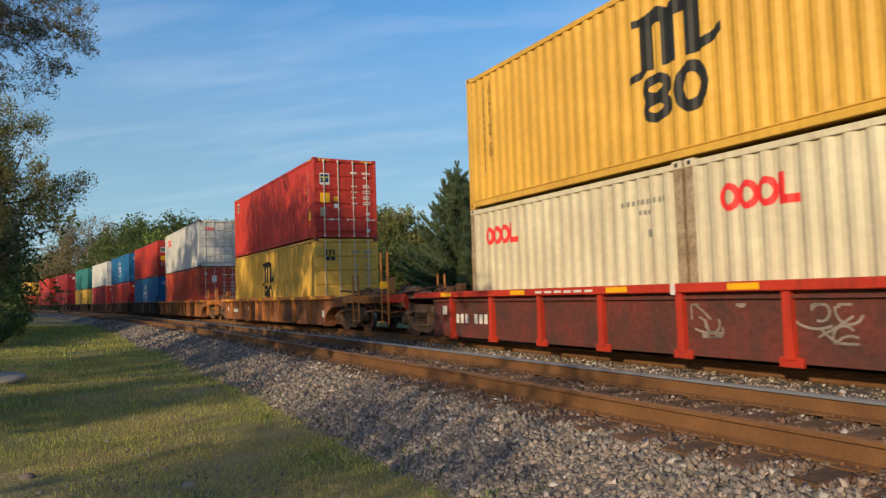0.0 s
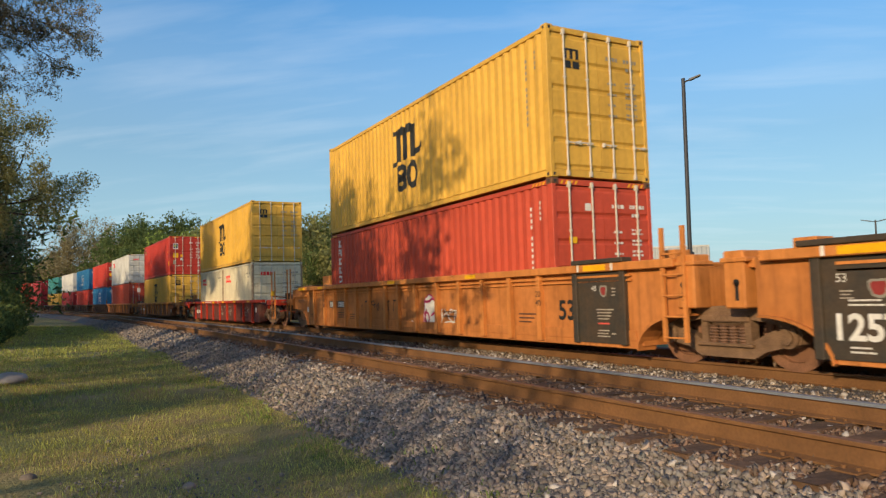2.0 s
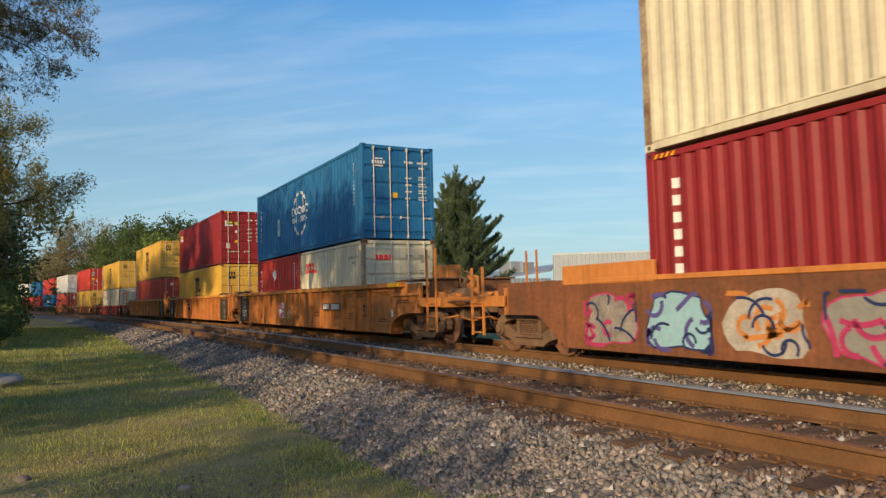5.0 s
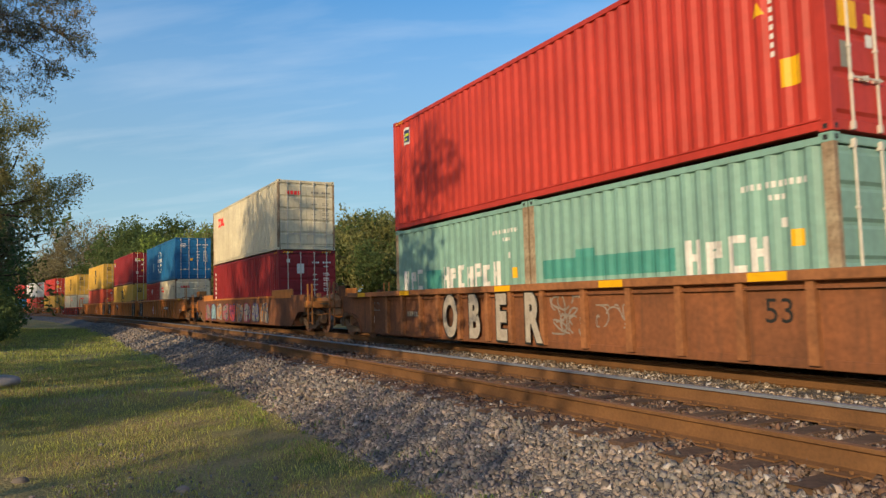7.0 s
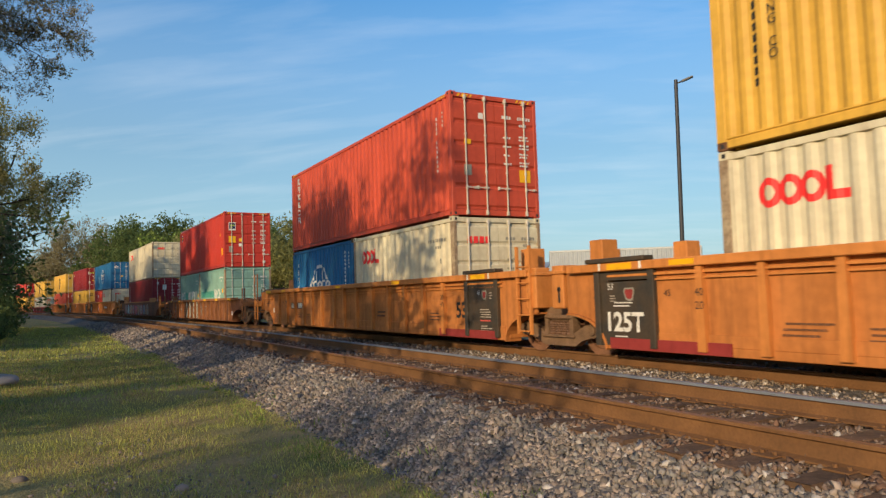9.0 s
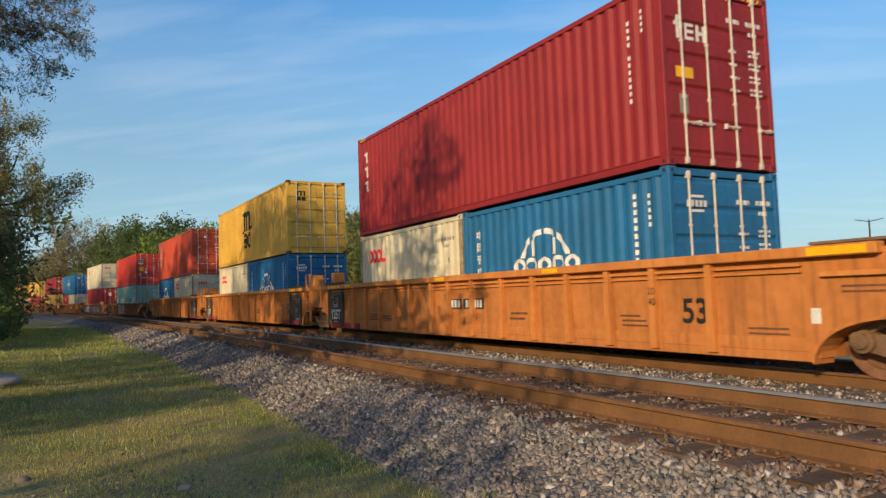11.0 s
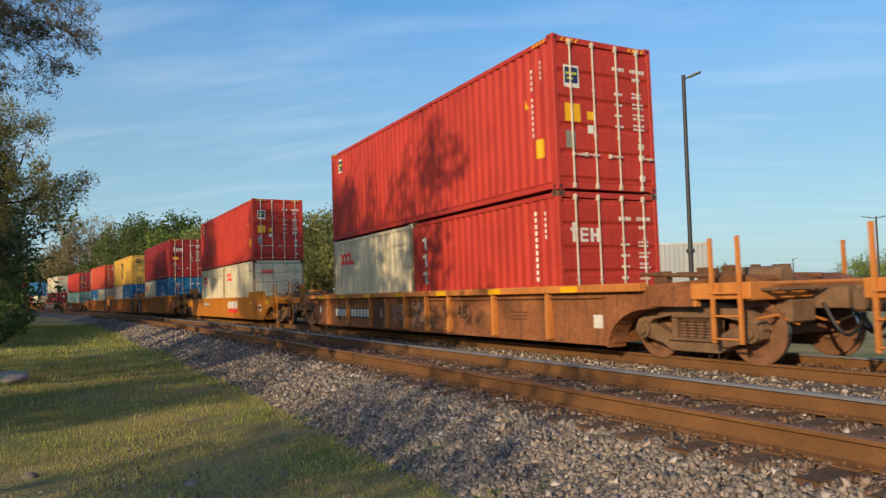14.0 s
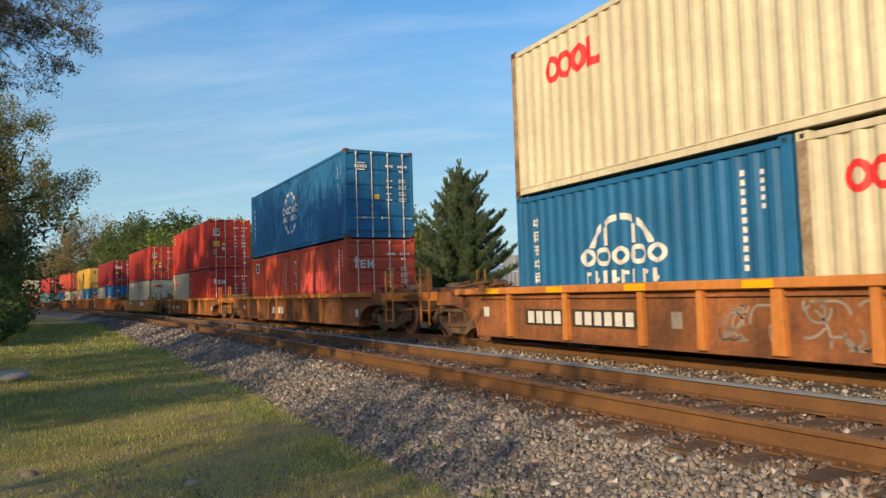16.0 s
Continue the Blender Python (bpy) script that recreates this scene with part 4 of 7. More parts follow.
def truck(car, x, near=True):
    t = link_part("truck", truck_meshes()["bolster"], car, at=pose(x, 0, 0))
    for sy in (-1, 1):
        link_part("side_frame", truck_meshes()["side_frame"], t, at=pose(0, sy * 1.0, 0) if sy < 0 else pose(0, 1.0, 0, 0, 0, 180))
        for k in ((-0.24, -0.08, 0.08, 0.24) if near else (-0.2, 0.2)):
            link_part("spring", truck_meshes()["spring"], t, at=pose(k, sy * 1.02, 0.30))
    for sx in (-1, 1):
        w = link_part("wheelset", truck_meshes()["wheelset"], car, at=pose(x + sx * 0.89, 0, WHEEL_R))
        if near:
            WHEELSETS.append((w, x + sx * 0.89))


def box_part(name, car, mat, *boxes, bevel=0.0, label=""):
    bm = bmesh.new()
    for b in boxes:
        add_box(bm, *b, bevel)
    return part(name, bm, mat, car, label)


@functools.lru_cache(None)
def brake_wheel_mesh():
    bm = bmesh.new()
    n, m = 24, 6
    rings = []
    for i in range(n):
        a = 2 * math.pi * i / n
        rings.append([bm.verts.new(((0.21 + 0.016 * math.cos(2 * math.pi * k / m)) * math.cos(a), 0.018 * math.sin(2 * math.pi * k / m), (0.21 + 0.016 * math.cos(2 * math.pi * k / m)) * math.sin(a))) for k in range(m)])
    for i in range(n):
        for k in range(m):
            bm.faces.new((rings[i][k], rings[(i + 1) % n][k], rings[(i + 1) % n][(k + 1) % m], rings[i][(k + 1) % m]))
    for i in range(5):
        a = 2 * math.pi * i / 5
        add_cyl(bm, (0, 0.03, 0), (0.21 * math.cos(a), 0, 0.21 * math.sin(a)), 0.012, 6)
    add_cyl(bm, (0, 0.10, 0), (0, -0.03, 0), 0.05, 10)
    return mesh_of("brake_wheel", bm, M["steel_dark"])


def coupler(car, sx, xe):
    bm = bmesh.new()
    add_box(bm, *sorted((sx * (xe - 0.9), sx * (xe - 0.12))), -0.10, 0.10, 0.72, 0.92, 0.02)
    add_box(bm, *sorted((sx * (xe - 0.22), sx * (xe + 0.02))), -0.20, 0.20, 0.68, 0.98, 0.03)
    part("coupler", bm, M["steel_dark"], car)
    for y in (-0.28, 0.3):
        bm = bmesh.new()
        pts = [Vector((sx * (xe - 0.55 + 0.55 * k / 8), y, 0.80 - 0.42 * math.sin(math.pi * k / 8 * 0.9))) for k in range(9)]
        for p, q in zip(pts, pts[1:]):
            add_cyl(bm, p, q, 0.025, 6)
        part("air_hose", bm, M["black"], car)


def ladder(car, x0, x1, z0, z1, y, mat, rungs=4, w=0.03):
    for x in (x0, x1):
        bm = bmesh.new()
        add_box(bm, x - w, x + w, y - 0.8 * w, y + 0.8 * w, z0, z1)
        part("grab_post", bm, mat, car)
    for i in range(rungs):
        z = z0 + 0.06 + 0.30 * i
        bm = bmesh.new()
        add_cyl(bm, (x0, y - 0.03, z), (x1, y - 0.03, z), 0.014, 6)
        part("step_rung", bm, mat, car)


LONG_RIBS = (-7.42, -6.35, -5.37, -4.35, -3.44, -2.44, -1.28, -0.43, 0.60, 1.75, 2.82, 3.82, 4.85, 5.83, 6.87, 7.75)
LOW_RIBS = (-6.2, -4.4, -2.55, -1.4, -0.2, 1.0, 2.15, 4.05, 5.9)
ARCH = [radians(11.25 * i) for i in range(9)]
STYLES = {
    #        top   bottom  sheet           sill          rib           pad   half-well truck  ribs
    "tall":   (1.52, 0.20, "car_sheet", "car_orange", "car_orange", 8.30, 9.70, 12),
    "low":    (1.14, 0.17, "car_brown", "car_orange", "car_orange", 7.45, 8.95, 9),
    "rusty":  (1.30, 0.17, "car_rust", "car_rib", "car_rib", 8.30, 9.55, 12),
    "red":    (1.12, 0.14, "car_red_dark", "car_red", "car_red", 7.75, 8.95, 9),
    "smooth": (1.16, 0.16, "car_yellow", "car_yellow", None, 8.45, 9.60, 0),
    "mural":  (1.32, 0.17, "car_rust", "car_orange", None, 8.30, 9.55, 0),
    "dark":   (1.14, 0.17, "car_dark", "car_dark", "car_dark", 6.75, 7.85, 8),
}
M["car_red_dark"] = material("grimy_red_car_sheet", (0.16, 0.03, 0.022), rough=0.85, var=0.45, scale=1.6, grain=14, bump=0.3, dark=(0.055, 0.035, 0.028), streak=0.7)


def side_bars(car, name, mat, *rects, y=-1.352):
    bm = bmesh.new()
    for x0, x1, z0, z1 in rects:
        add_box(bm, x0, x1, y - 0.002, y + 0.006, z0, z1)
    return tagged(part(name, bm, mat, car), kind="stuff" if len(rects) > 1 else "")


def data_lines(car, x0, x1, z0, z1, rows, mat, y=-1.347, seed=1):
    """Small stencilled lines too fine to read: rows of short bars."""
    rnd = random.Random(seed)
    h = (z1 - z0) / rows
    bars = []
    for i in range(rows):
        x, end = x0 + rnd.uniform(0, 0.1) * (x1 - x0), x1 - rnd.uniform(0, 0.3) * (x1 - x0)
        while x < end:
            w = rnd.uniform(0.6, 2.6) * h * 0.5
            bars.append((x, min(x + w, end), z0 + h * (i + 0.28), z0 + h * (i + 0.68)))
            x += w + h * 0.16
    side_bars(car, "data_stencil", mat, *bars, y=y)


def well_car(style, front, rear, half_front, half_rear, label, near=True, skirt=False, brake=True):
    """One well car unit. front and rear: "end" with truck, deck and coupler; "joint" with the shared truck carried at the rear of the unit ahead."""
    top, bot, sheet, sill, rib, hw, tx, nrib = STYLES[style]
    car = thing("well_car", label, "railway car", "well cars of the train")
    ms, mr, mb = M[sheet], M[sill], M[rib] if rib else None
    ex = {-1: half_front, 1: half_rear}
    kind = {-1: front, 1: rear}
    arch = 0.72 if style != "low" else 0.78
    # side sheets, cut away over the trucks
    for sy in (-1, 1):
        bm = bmesh.new()
        prof = []
        for sx in (-1, 1):
            xe = tx + 0.35 if kind[sx] == "end" else min(ex[sx] - 0.42, hw + 1.0)
            cut = [(hw + 0.95 * (1 - math.cos(q)), bot + (arch - bot) * math.sin(q)) for q in ARCH] + [(max(xe, hw + 1.0), arch), (max(xe, hw + 1.0), top - 0.06)]
            if style in ("smooth", "mural"):
                cut = [(hw - 0.25, bot), (hw + 0.45, arch - 0.08), (hw + 0.60, arch), (xe + 0.3, arch), (xe + 0.3, top + 0.02)]
            if style in ("red", "dark"):
                cut = [(hw, bot), (hw, top - 0.06)]
            if sx < 0:
                prof += [(-x, z) for x, z in cut][::-1]
            else:
                prof += cut
        add_prism(bm, prof, *sorted((sy * 1.34, sy * 1.30)))
        part("side_sheet", bm, ms, car)
        if near and style in ("tall", "rusty", "low"):
            for sx in (-1, 1):
                pts = [(hw - 0.02 + 0.97 * (1 - math.cos(q)), bot - 0.02 + (arch - bot + 0.02) * math.sin(q)) for q in ARCH]
                bm = bmesh.new()
                add_prism(bm, ([(sx * xa, za) for xa, za in pts] + [(sx * (xa + 0.03), za - 0.03) for xa, za in pts[::-1]])[::sx], *sorted((sy * 1.40, sy * 1.02)))
                part("wheel_guard", bm, ms, car)
        if style not in ("smooth", "mural"):
            box_part("top_sill", car, mr, (-hw - 0.85, hw + 0.85, *sorted((sy * 1.30, sy * 1.47)), top - 0.13, top), bevel=0.012)
            box_part("sill_lip", car, ms if style != "tall" else mr, (-hw + 0.1, hw - 0.1, *sorted((sy * 1.342, sy * 1.40)), top - 0.225, top - 0.19))
            if style == "tall":
                box_part("sill_lip", car, mr, (-hw + 0.1, hw - 0.1, *sorted((sy * 1.342, sy * 1.385)), top - 0.30, top - 0.275))
        else:
            box_part("top_sill", car, mr, (-hw + 0.9, hw - 2.2, *sorted((sy * 1.30, sy * 1.36)), top - 0.05, top + 0.03), bevel=0.01)
            box_part("raised_top", car, mr, (hw - 2.75, hw - 0.2, *sorted((sy * 1.26, sy * 1.352)), top - 0.08, top + 0.26), bevel=0.02)
            if style == "mural":
                box_part("raised_top", car, mr, (-hw + 0.2, -hw + 2.4, *sorted((sy * 1.26, sy * 1.352)), top - 0.08, top + 0.26), bevel=0.02)
        if style in ("tall", "red", "rusty", "low"):
            box_part("bottom_sill", car, ms, (-hw + 0.02, hw - 0.02, *sorted((sy * 1.20, sy * 1.36)), bot - 0.03, bot + 0.09), bevel=0.008)
        if style == "tall":
            ribs = LONG_RIBS[0 if front == "end" else 1:len(LONG_RIBS) - (1 if rear == "end" else 2)]
        elif style == "low":
            ribs = LOW_RIBS
        else:
            ribs = LONG_RIBS if style == "rusty" else [-hw + 0.15 + (2 * hw - 0.3) * (i + 0.5) / nrib for i in range(nrib)]
        if style == "tall":
            box_part("lower_band", car, ms, (-hw + 0.05, hw - 0.05, *sorted((sy * 1.338, sy * 1.362)), bot + 0.09, bot + 0.25), bevel=0.004)
        for i, x in enumerate(ribs):
            w = 0.07
            if style == "low" and i == nrib // 2:
                w = 0.10
            bm = bmesh.new()
            add_prism(bm, [(x - w, bot + 0.02), (x + w, bot + 0.02), (x + w * 0.75, top - 0.125), (x - w * 0.75, top - 0.125)], *sorted((sy * 1.345, sy * 1.43)))
            part("side_rib", bm, mb, car)
            if style == "red":
                box_part("sill_foot", car, mb, (x - 0.16, x + 0.16, *sorted((sy * 1.36, sy * 1.40)), bot - 0.07, bot + 0.05))
    # floor bearers under the containers, solid bulkheads at the ends of the well
    for x in (-5.9, -3.05, 0.0, 3.05, 5.9):
        box_part("floor_beam", car, ms, (x - 0.18, x + 0.18, -1.30, 1.30, bot + 0.0, 0.298))
    for sx in (-1, 1):
        xe = ex[sx]
        box_part("bulkhead", car, ms, (*sorted((sx * (hw - 0.05), sx * (hw + 0.05))), -1.30, 1.30, bot + 0.02, top - 0.15))
        if kind[sx] == "end":
            # deck over the truck: sloping plate, end sill, draft sill, grab posts
            x1 = xe - 0.75
            bm = bmesh.new()
            add_prism(bm, [(sx * hw, top - 0.16), (sx * hw, top - 0.08), (sx * (x1 - 0.4), 1.20 if style != "red" else 1.05), (sx * x1, 1.06), (sx * x1, 0.98)], -1.05, 1.05)
            part("end_deck", bm, M["steel_dark"] if style in ("dark", "red") else mr if style != "low" else ms, car)
            box_part("draft_sill", car, M["steel_dark"], (*sorted((sx * (hw - 0.2), sx * (xe - 0.25))), -0.22, 0.22, 0.72, 1.00), bevel=0.01)
            box_part("end_sill", car, mr, (*sorted((sx * (x1 - 0.12), sx * x1)), -1.40, 1.40, 0.86, 1.10), bevel=0.015)
            for sy in (-1, 1):
                box_part("side_step", car, mr, (*sorted((sx * (tx + 0.3), sx * x1)), *sorted((sy * 1.36, sy * 1.44)), 0.88, 1.10), bevel=0.01)
            for sy in (-1, 1):
                px_ = sx * (x1 - 0.36)
                ladder(car, px_ - 0.22, px_ + 0.22, 0.30, 1.70 if style not in ("tall", "red") else 2.25, sy * 1.46, M["car_orange"] if style == "red" else mr if style != "dark" else ms, 3, 0.025)
                if style == "red":
                    box_part("yellow_plate", car, M["mark_yellow"], (px_ - 0.24, px_ + 0.24, *sorted((sy * 1.485, sy * 1.50)), 1.26, 1.46), bevel=0.004)
            if near:
                bm = bmesh.new()
                rr = random.Random(int(hw * 100 + xe * 10))
                for k in range(7):
                    x = hw + 0.2 + (x1 - hw - 0.5) * rr.random()
                    y = -0.95 + 1.7 * rr.random()
                    w, dpt, hh = 0.08 + 0.2 * rr.random(), 0.05 + 0.15 * rr.random(), 0.08 + 0.16 * rr.random()
                    add_box(bm, *sorted((sx * x, sx * (x + w))), y, y + dpt, 1.0, 1.16 + hh, 0.01)
                add_cyl(bm, (sx * (hw + 0.3), -0.9, 1.28), (sx * (x1 - 0.1), -0.8, 1.14), 0.03, 8)
                add_cyl(bm, (sx * (hw + 0.5), -0.3, 1.26), (sx * (x1 - 0.1), 0.2, 1.16), 0.04, 8)
                tagged(part("deck_gear", bm, M["rust"] if style != "tall" else mr, car), kind="stuff")
            coupler(car, sx, xe)
            truck(car, sx * tx, near)
            if near:
                bm = bmesh.new()
                add_cyl(bm, (sx * (x1 - 0.75), -0.62, 1.18), (sx * (x1 - 0.05), -0.62, 1.18), 0.13, 14)
                part("air_reservoir", bm, M["steel_dark"], car)
                bm = bmesh.new()
                for k in range(7):
                    y = -1.2 + 0.4 * k
                    add_box(bm, *sorted((sx * (x1 + 0.02), sx * (x1 + 0.24))), y - 0.012, y + 0.012, 0.98, 1.02)
                for q in (0.02, 0.13, 0.24):
                    add_box(bm, *sorted((sx * (x1 + q - 0.012), sx * (x1 + q + 0.012))), -1.25, 1.25, 0.985, 1.015)
                part("crossover_grating", bm, M["steel_dark"], car)
                bm = bmesh.new()
                pts = [(-1.30, 0.62), (-0.95, 0.66), (-0.55, 0.52), (-0.15, 0.60), (0.3, 0.50), (0.9, 0.64)]
                for (ya, za), (yb, zb) in zip(pts, pts[1:]):
                    add_cyl(bm, (sx * (x1 - 0.05), ya, za), (sx * (x1 + 0.02), yb, zb), 0.02, 6)
                part("uncoupling_lever", bm, mr, car)
                bm = bmesh.new()
                for y in (-0.75, 0.75):
                    add_cyl(bm, (sx * (tx - 1.0), y, 0.62), (sx * (tx + 1.25), y, 0.66), 0.028, 6)
                add_box(bm, *sorted((sx * (tx + 1.0), sx * (tx + 1.35))), -0.75, -0.25, 0.55, 0.85, 0.02)
                tagged(part("brake_rigging", bm, M["steel_dark"], car), kind="stuff")
                box_part("end_edge", car, mr, (*sorted((sx * (tx + 0.30), sx * (tx + 0.36))), -1.40, -1.30, arch, top - 0.07), bevel=0.006)
                if style == "tall":
                    box_part("deck_plate", car, M["steel_dark"], (*sorted((sx * (hw - 0.1), sx * (tx + 0.75))), -1.20, 1.20, top + 0.02, top + 0.06), bevel=0.008)
                    box_part("deck_support", car, M["rust"], (*sorted((sx * (tx + 0.30), sx * (tx + 0.68))), -1.10, 1.10, 1.08, top + 0.02), bevel=0.02)
                    box_part("guide_block", car, mr, (*sorted((sx * (hw + 0.50), sx * (hw + 1.30))), -0.35, 0.10, top + 0.06, top + 0.42), bevel=0.015)
                    box_part("pocket_rail", car, mr, (*sorted((sx * (hw + 0.15), sx * (tx + 0.28))), -1.41, -1.345, top - 0.36, top - 0.30), bevel=0.006)
                    side_bars(car, "yellow_reflector", M["mark_yellow"], (*sorted((sx * (hw + 0.05), sx * (hw + 0.75))), top - 0.115, top - 0.02), y=-1.472)
                    data_lines(car, *sorted((sx * (hw + 0.35), sx * (hw + 1.2))), top - 0.56, top - 0.44, 2, M["stencil"], seed=3)
                    data_lines(car, *sorted((sx * (hw - 0.9), sx * (hw - 0.3))), 0.45, 0.58, 2, M["stencil"], seed=4)
                    side_bars(car, "white_plate", M["white"], (*sorted((sx * (hw - 0.02), sx * (hw + 0.10))), 0.62, 0.80), y=-1.347)
            if sx > 0 and brake and style in ("low", "tall", "smooth", "rusty", "mural"):
                w = link_part("brake_wheel", brake_wheel_mesh(), car, at=pose(sx * (x1 - 0.30), -0.55, 1.50, 0, 0, 10))
                box_part("brake_stand", car, mb or ms, (*sorted((sx * (x1 - 0.42), sx * (x1 - 0.22))), -0.45, -0.20, 1.0, 1.62), bevel=0.03)
        else:
            # articulated end: heavy boxed end with two upright guide blocks
            x1 = xe - 0.42 if sx > 0 else xe - 0.14
            box_part("joint_beam", car, ms, (*sorted((sx * hw, sx * (xe + 0.1 * sx))), -0.30, 0.30, 0.74, 1.10), bevel=0.03)
            box_part("joint_frame", car, mr, (*sorted((sx * (x1 - 0.10), sx * x1)), -1.30, 1.30, 0.80, top - 0.08), bevel=0.02)
            for sy in (-1, 1) if near else ():
                box_part("guide_post", car, mr, (*sorted((sx * (x1 - 0.32), sx * x1)), *sorted((sy * 1.40, sy * 1.06)), 0.80, top + 0.03), bevel=0.018)
                box_part("post_cap", car, mr, (*sorted((sx * (x1 - 0.38), sx * (x1 + 0.03))), *sorted((sy * 1.43, sy * 1.03)), top - 0.12, top - 0.06), bevel=0.01)
                # no real opening: a black shape on the post draws the slot's shade
                bm = bmesh.new()
                add_box(bm, sx * (x1 - 0.20) - 0.03, sx * (x1 - 0.20) + 0.03, *sorted((sy * 1.403, sy * 1.38)), 0.90, 1.14, 0.004)
                add_cyl(bm, (sx * (x1 - 0.20), sy * 1.403, 1.13), (sx * (x1 - 0.20), sy * 1.38, 1.13), 0.05, 12)
                part("key_slot", bm, M["black"], car)
            for sy in (-1, 1):
                box_part("joint_top", car, mr, (*sorted((sx * hw, sx * x1)), *sorted((sy * 1.30, sy * 0.55)), top - 0.20, top - 0.09), bevel=0.01)
            if style == "tall":
                box_part("step_platform", car, M["black_panel"], (-8.62, -7.30, -1.50, -1.28, top + 0.004, top + 0.075) if sx < 0 else (6.90, 8.15, -1.50, -1.28, top + 0.004, top + 0.075), bevel=0.01)
                for y in (-1.15, 0.80):
                    box_part("guide_block", car, mr, (*sorted((sx * (hw + 0.28), sx * (hw + 0.60))), y, y + 0.35, top - 0.08, top + (0.42 if skirt else 0.14)), bevel=0.015)
            if sx > 0:
                truck(car, sx * (xe - 0.2), near)
                for sy in (-1,):
                    ladder(car, sx * (x1 - 0.55), sx * (x1 - 0.15), 0.32, top + 0.45, sy * 1.42, mr, 5)
            if style == "tall":
                box_part("black_panel", car, M["black_panel"], (-8.42, -7.27, -1.385, -1.345, bot + 0.03, top - 0.14) if sx < 0 else (6.90, 8.02, -1.385, -1.345, bot + 0.03, top - 0.14), label="black end panel with white data")
                for x in ((-8.44, -7.25) if sx < 0 else (6.88, 8.04)):
                    box_part("panel_post", car, M["black_panel"], (x - 0.06, x + 0.06, -1.43, -1.345, bot + 0.02, top - 0.135), bevel=0.006)
                if skirt:
                    box_part("red_skirt", car, M["skirt"], (-8.2, -5.9, -1.392, -1.37, bot - 0.02, bot + 0.15) if sx < 0 else (5.6, 8.0, -1.392, -1.37, bot - 0.02, bot + 0.15))
    return car


# ---------------------------------------------------------------- the train
FT40, FT20, HC, STD = 12.192, 6.058, 2.896, 2.591
SPEED, PULL = 16.302, 0.02754
# unit: place of the rear of its upper container at 8 s, style, ends, top container, lower containers (front to rear)
TRAIN = [
    (302.0, "dark", ("end", "end"), ("yellow", "arch"), [("orange_red", "")]),
    (279.7, "dark", ("end", "end"), ("red", ""), [("red", "")]),
    (259.3, "dark", ("end", "end"), ("maroon", "plate"), [("maroon", "")]),
    (238.5, "dark", ("end", "joint"), ("teal", "plate"), [("yellow", "arch")]),
    (222.4, "dark", ("joint", "joint"), ("grey", ""), [("maroon", "plate")]),
    (206.6, "dark", ("joint", "joint"), ("blue", "globe"), [("red", "plate")]),
    (190.9, "dark", ("joint", "joint"), ("red", "flag"), [("blue", "globe")]),
    (175.2, "low", ("joint", "end"), ("grey", "rings"), [("orange_red", "plate")]),
    (153.8, "low", ("end", "end"), ("red", "flag"), [("yellow", "arch")]),
    (130.73, "red", ("end", "end"), ("yellow", "arch"), [("cream", "rings"), ("cream", "rings")]),
    (107.79, "tall", ("end", "joint"), ("yellow", "arch"), [("orange_red", "tall")]),
    (88.01, "tall", ("joint", "joint"), ("maroon", "blocks"), [("yellow", "arch")]),
    (68.42, "tall", ("joint", "end"), ("blue", "square"), [("red", "crest"), ("cream", "rings")]),
    (44.57, "mural", ("end", "end"), ("cream", "rings"), [("maroon", "plate")]),
    (21.25, "rusty", ("end", "end"), ("red", "flag"), [("green", "wide"), ("green", "rest")]),
    (-2.36, "tall", ("end", "joint"), ("orange_red", "tall"), [("blue", "globe"), ("cream", "rings")]),
    (-21.95, "tall", ("joint", "joint"), ("yellow", "arch"), [("cream", "rings"), ("blue", "globe")]),
    (-41.53, "tall", ("joint", "end"), ("maroon", "word"), [("cream", "rings"), ("blue", "globe")]),
    (-65.01, "smooth", ("end", "end"), ("red", "flag"), [("cream", "rings"), ("cream", "rings")]),
    (-88.0, "low", ("end", "end"), ("red", "flag"), [("cream", "rings"), ("red", "word")]),
    (-109.96, "low", ("end", "end"), ("blue", "globe"), [("orange_red", "flag"), ("orange_red", "worn")]),
    (-131.83, "low", ("end", "end"), ("cream", "rings"), [("blue", "globe"), ("cream", "rings")]),
]
LABELS = {"tall": "orange well car with ribbed sides and black end panels", "low": "rusty brown well car with orange top sill and ribs", "rusty": "rusty brown well car with graffiti on ribbed sides",
          "mural": "smooth rusty well car covered in faded graffiti",
          "red": "red well car with grimy dark side panels", "smooth": "smooth-sided yellow-orange well car", "dark": "grimy dark brown well car under stacked containers"}
MOVERS = []        # (thing, place of the car's middle at 8 s, pose on the car)
CARS = []


def along(t, s8):
    return s8 + SPEED * (t - 8) + 0.5 * PULL * (t - 8) ** 2


def car_pose(s):
    x, y, th = on_line(s, Y_TRAIN)
    return pose(x, y, 0, CANT, 0, math.degrees(th))


def place(ob, s8, m):
    MOVERS.append((ob, s8, m))
    ob.matrix_world = car_pose(along(0, s8)) @ m


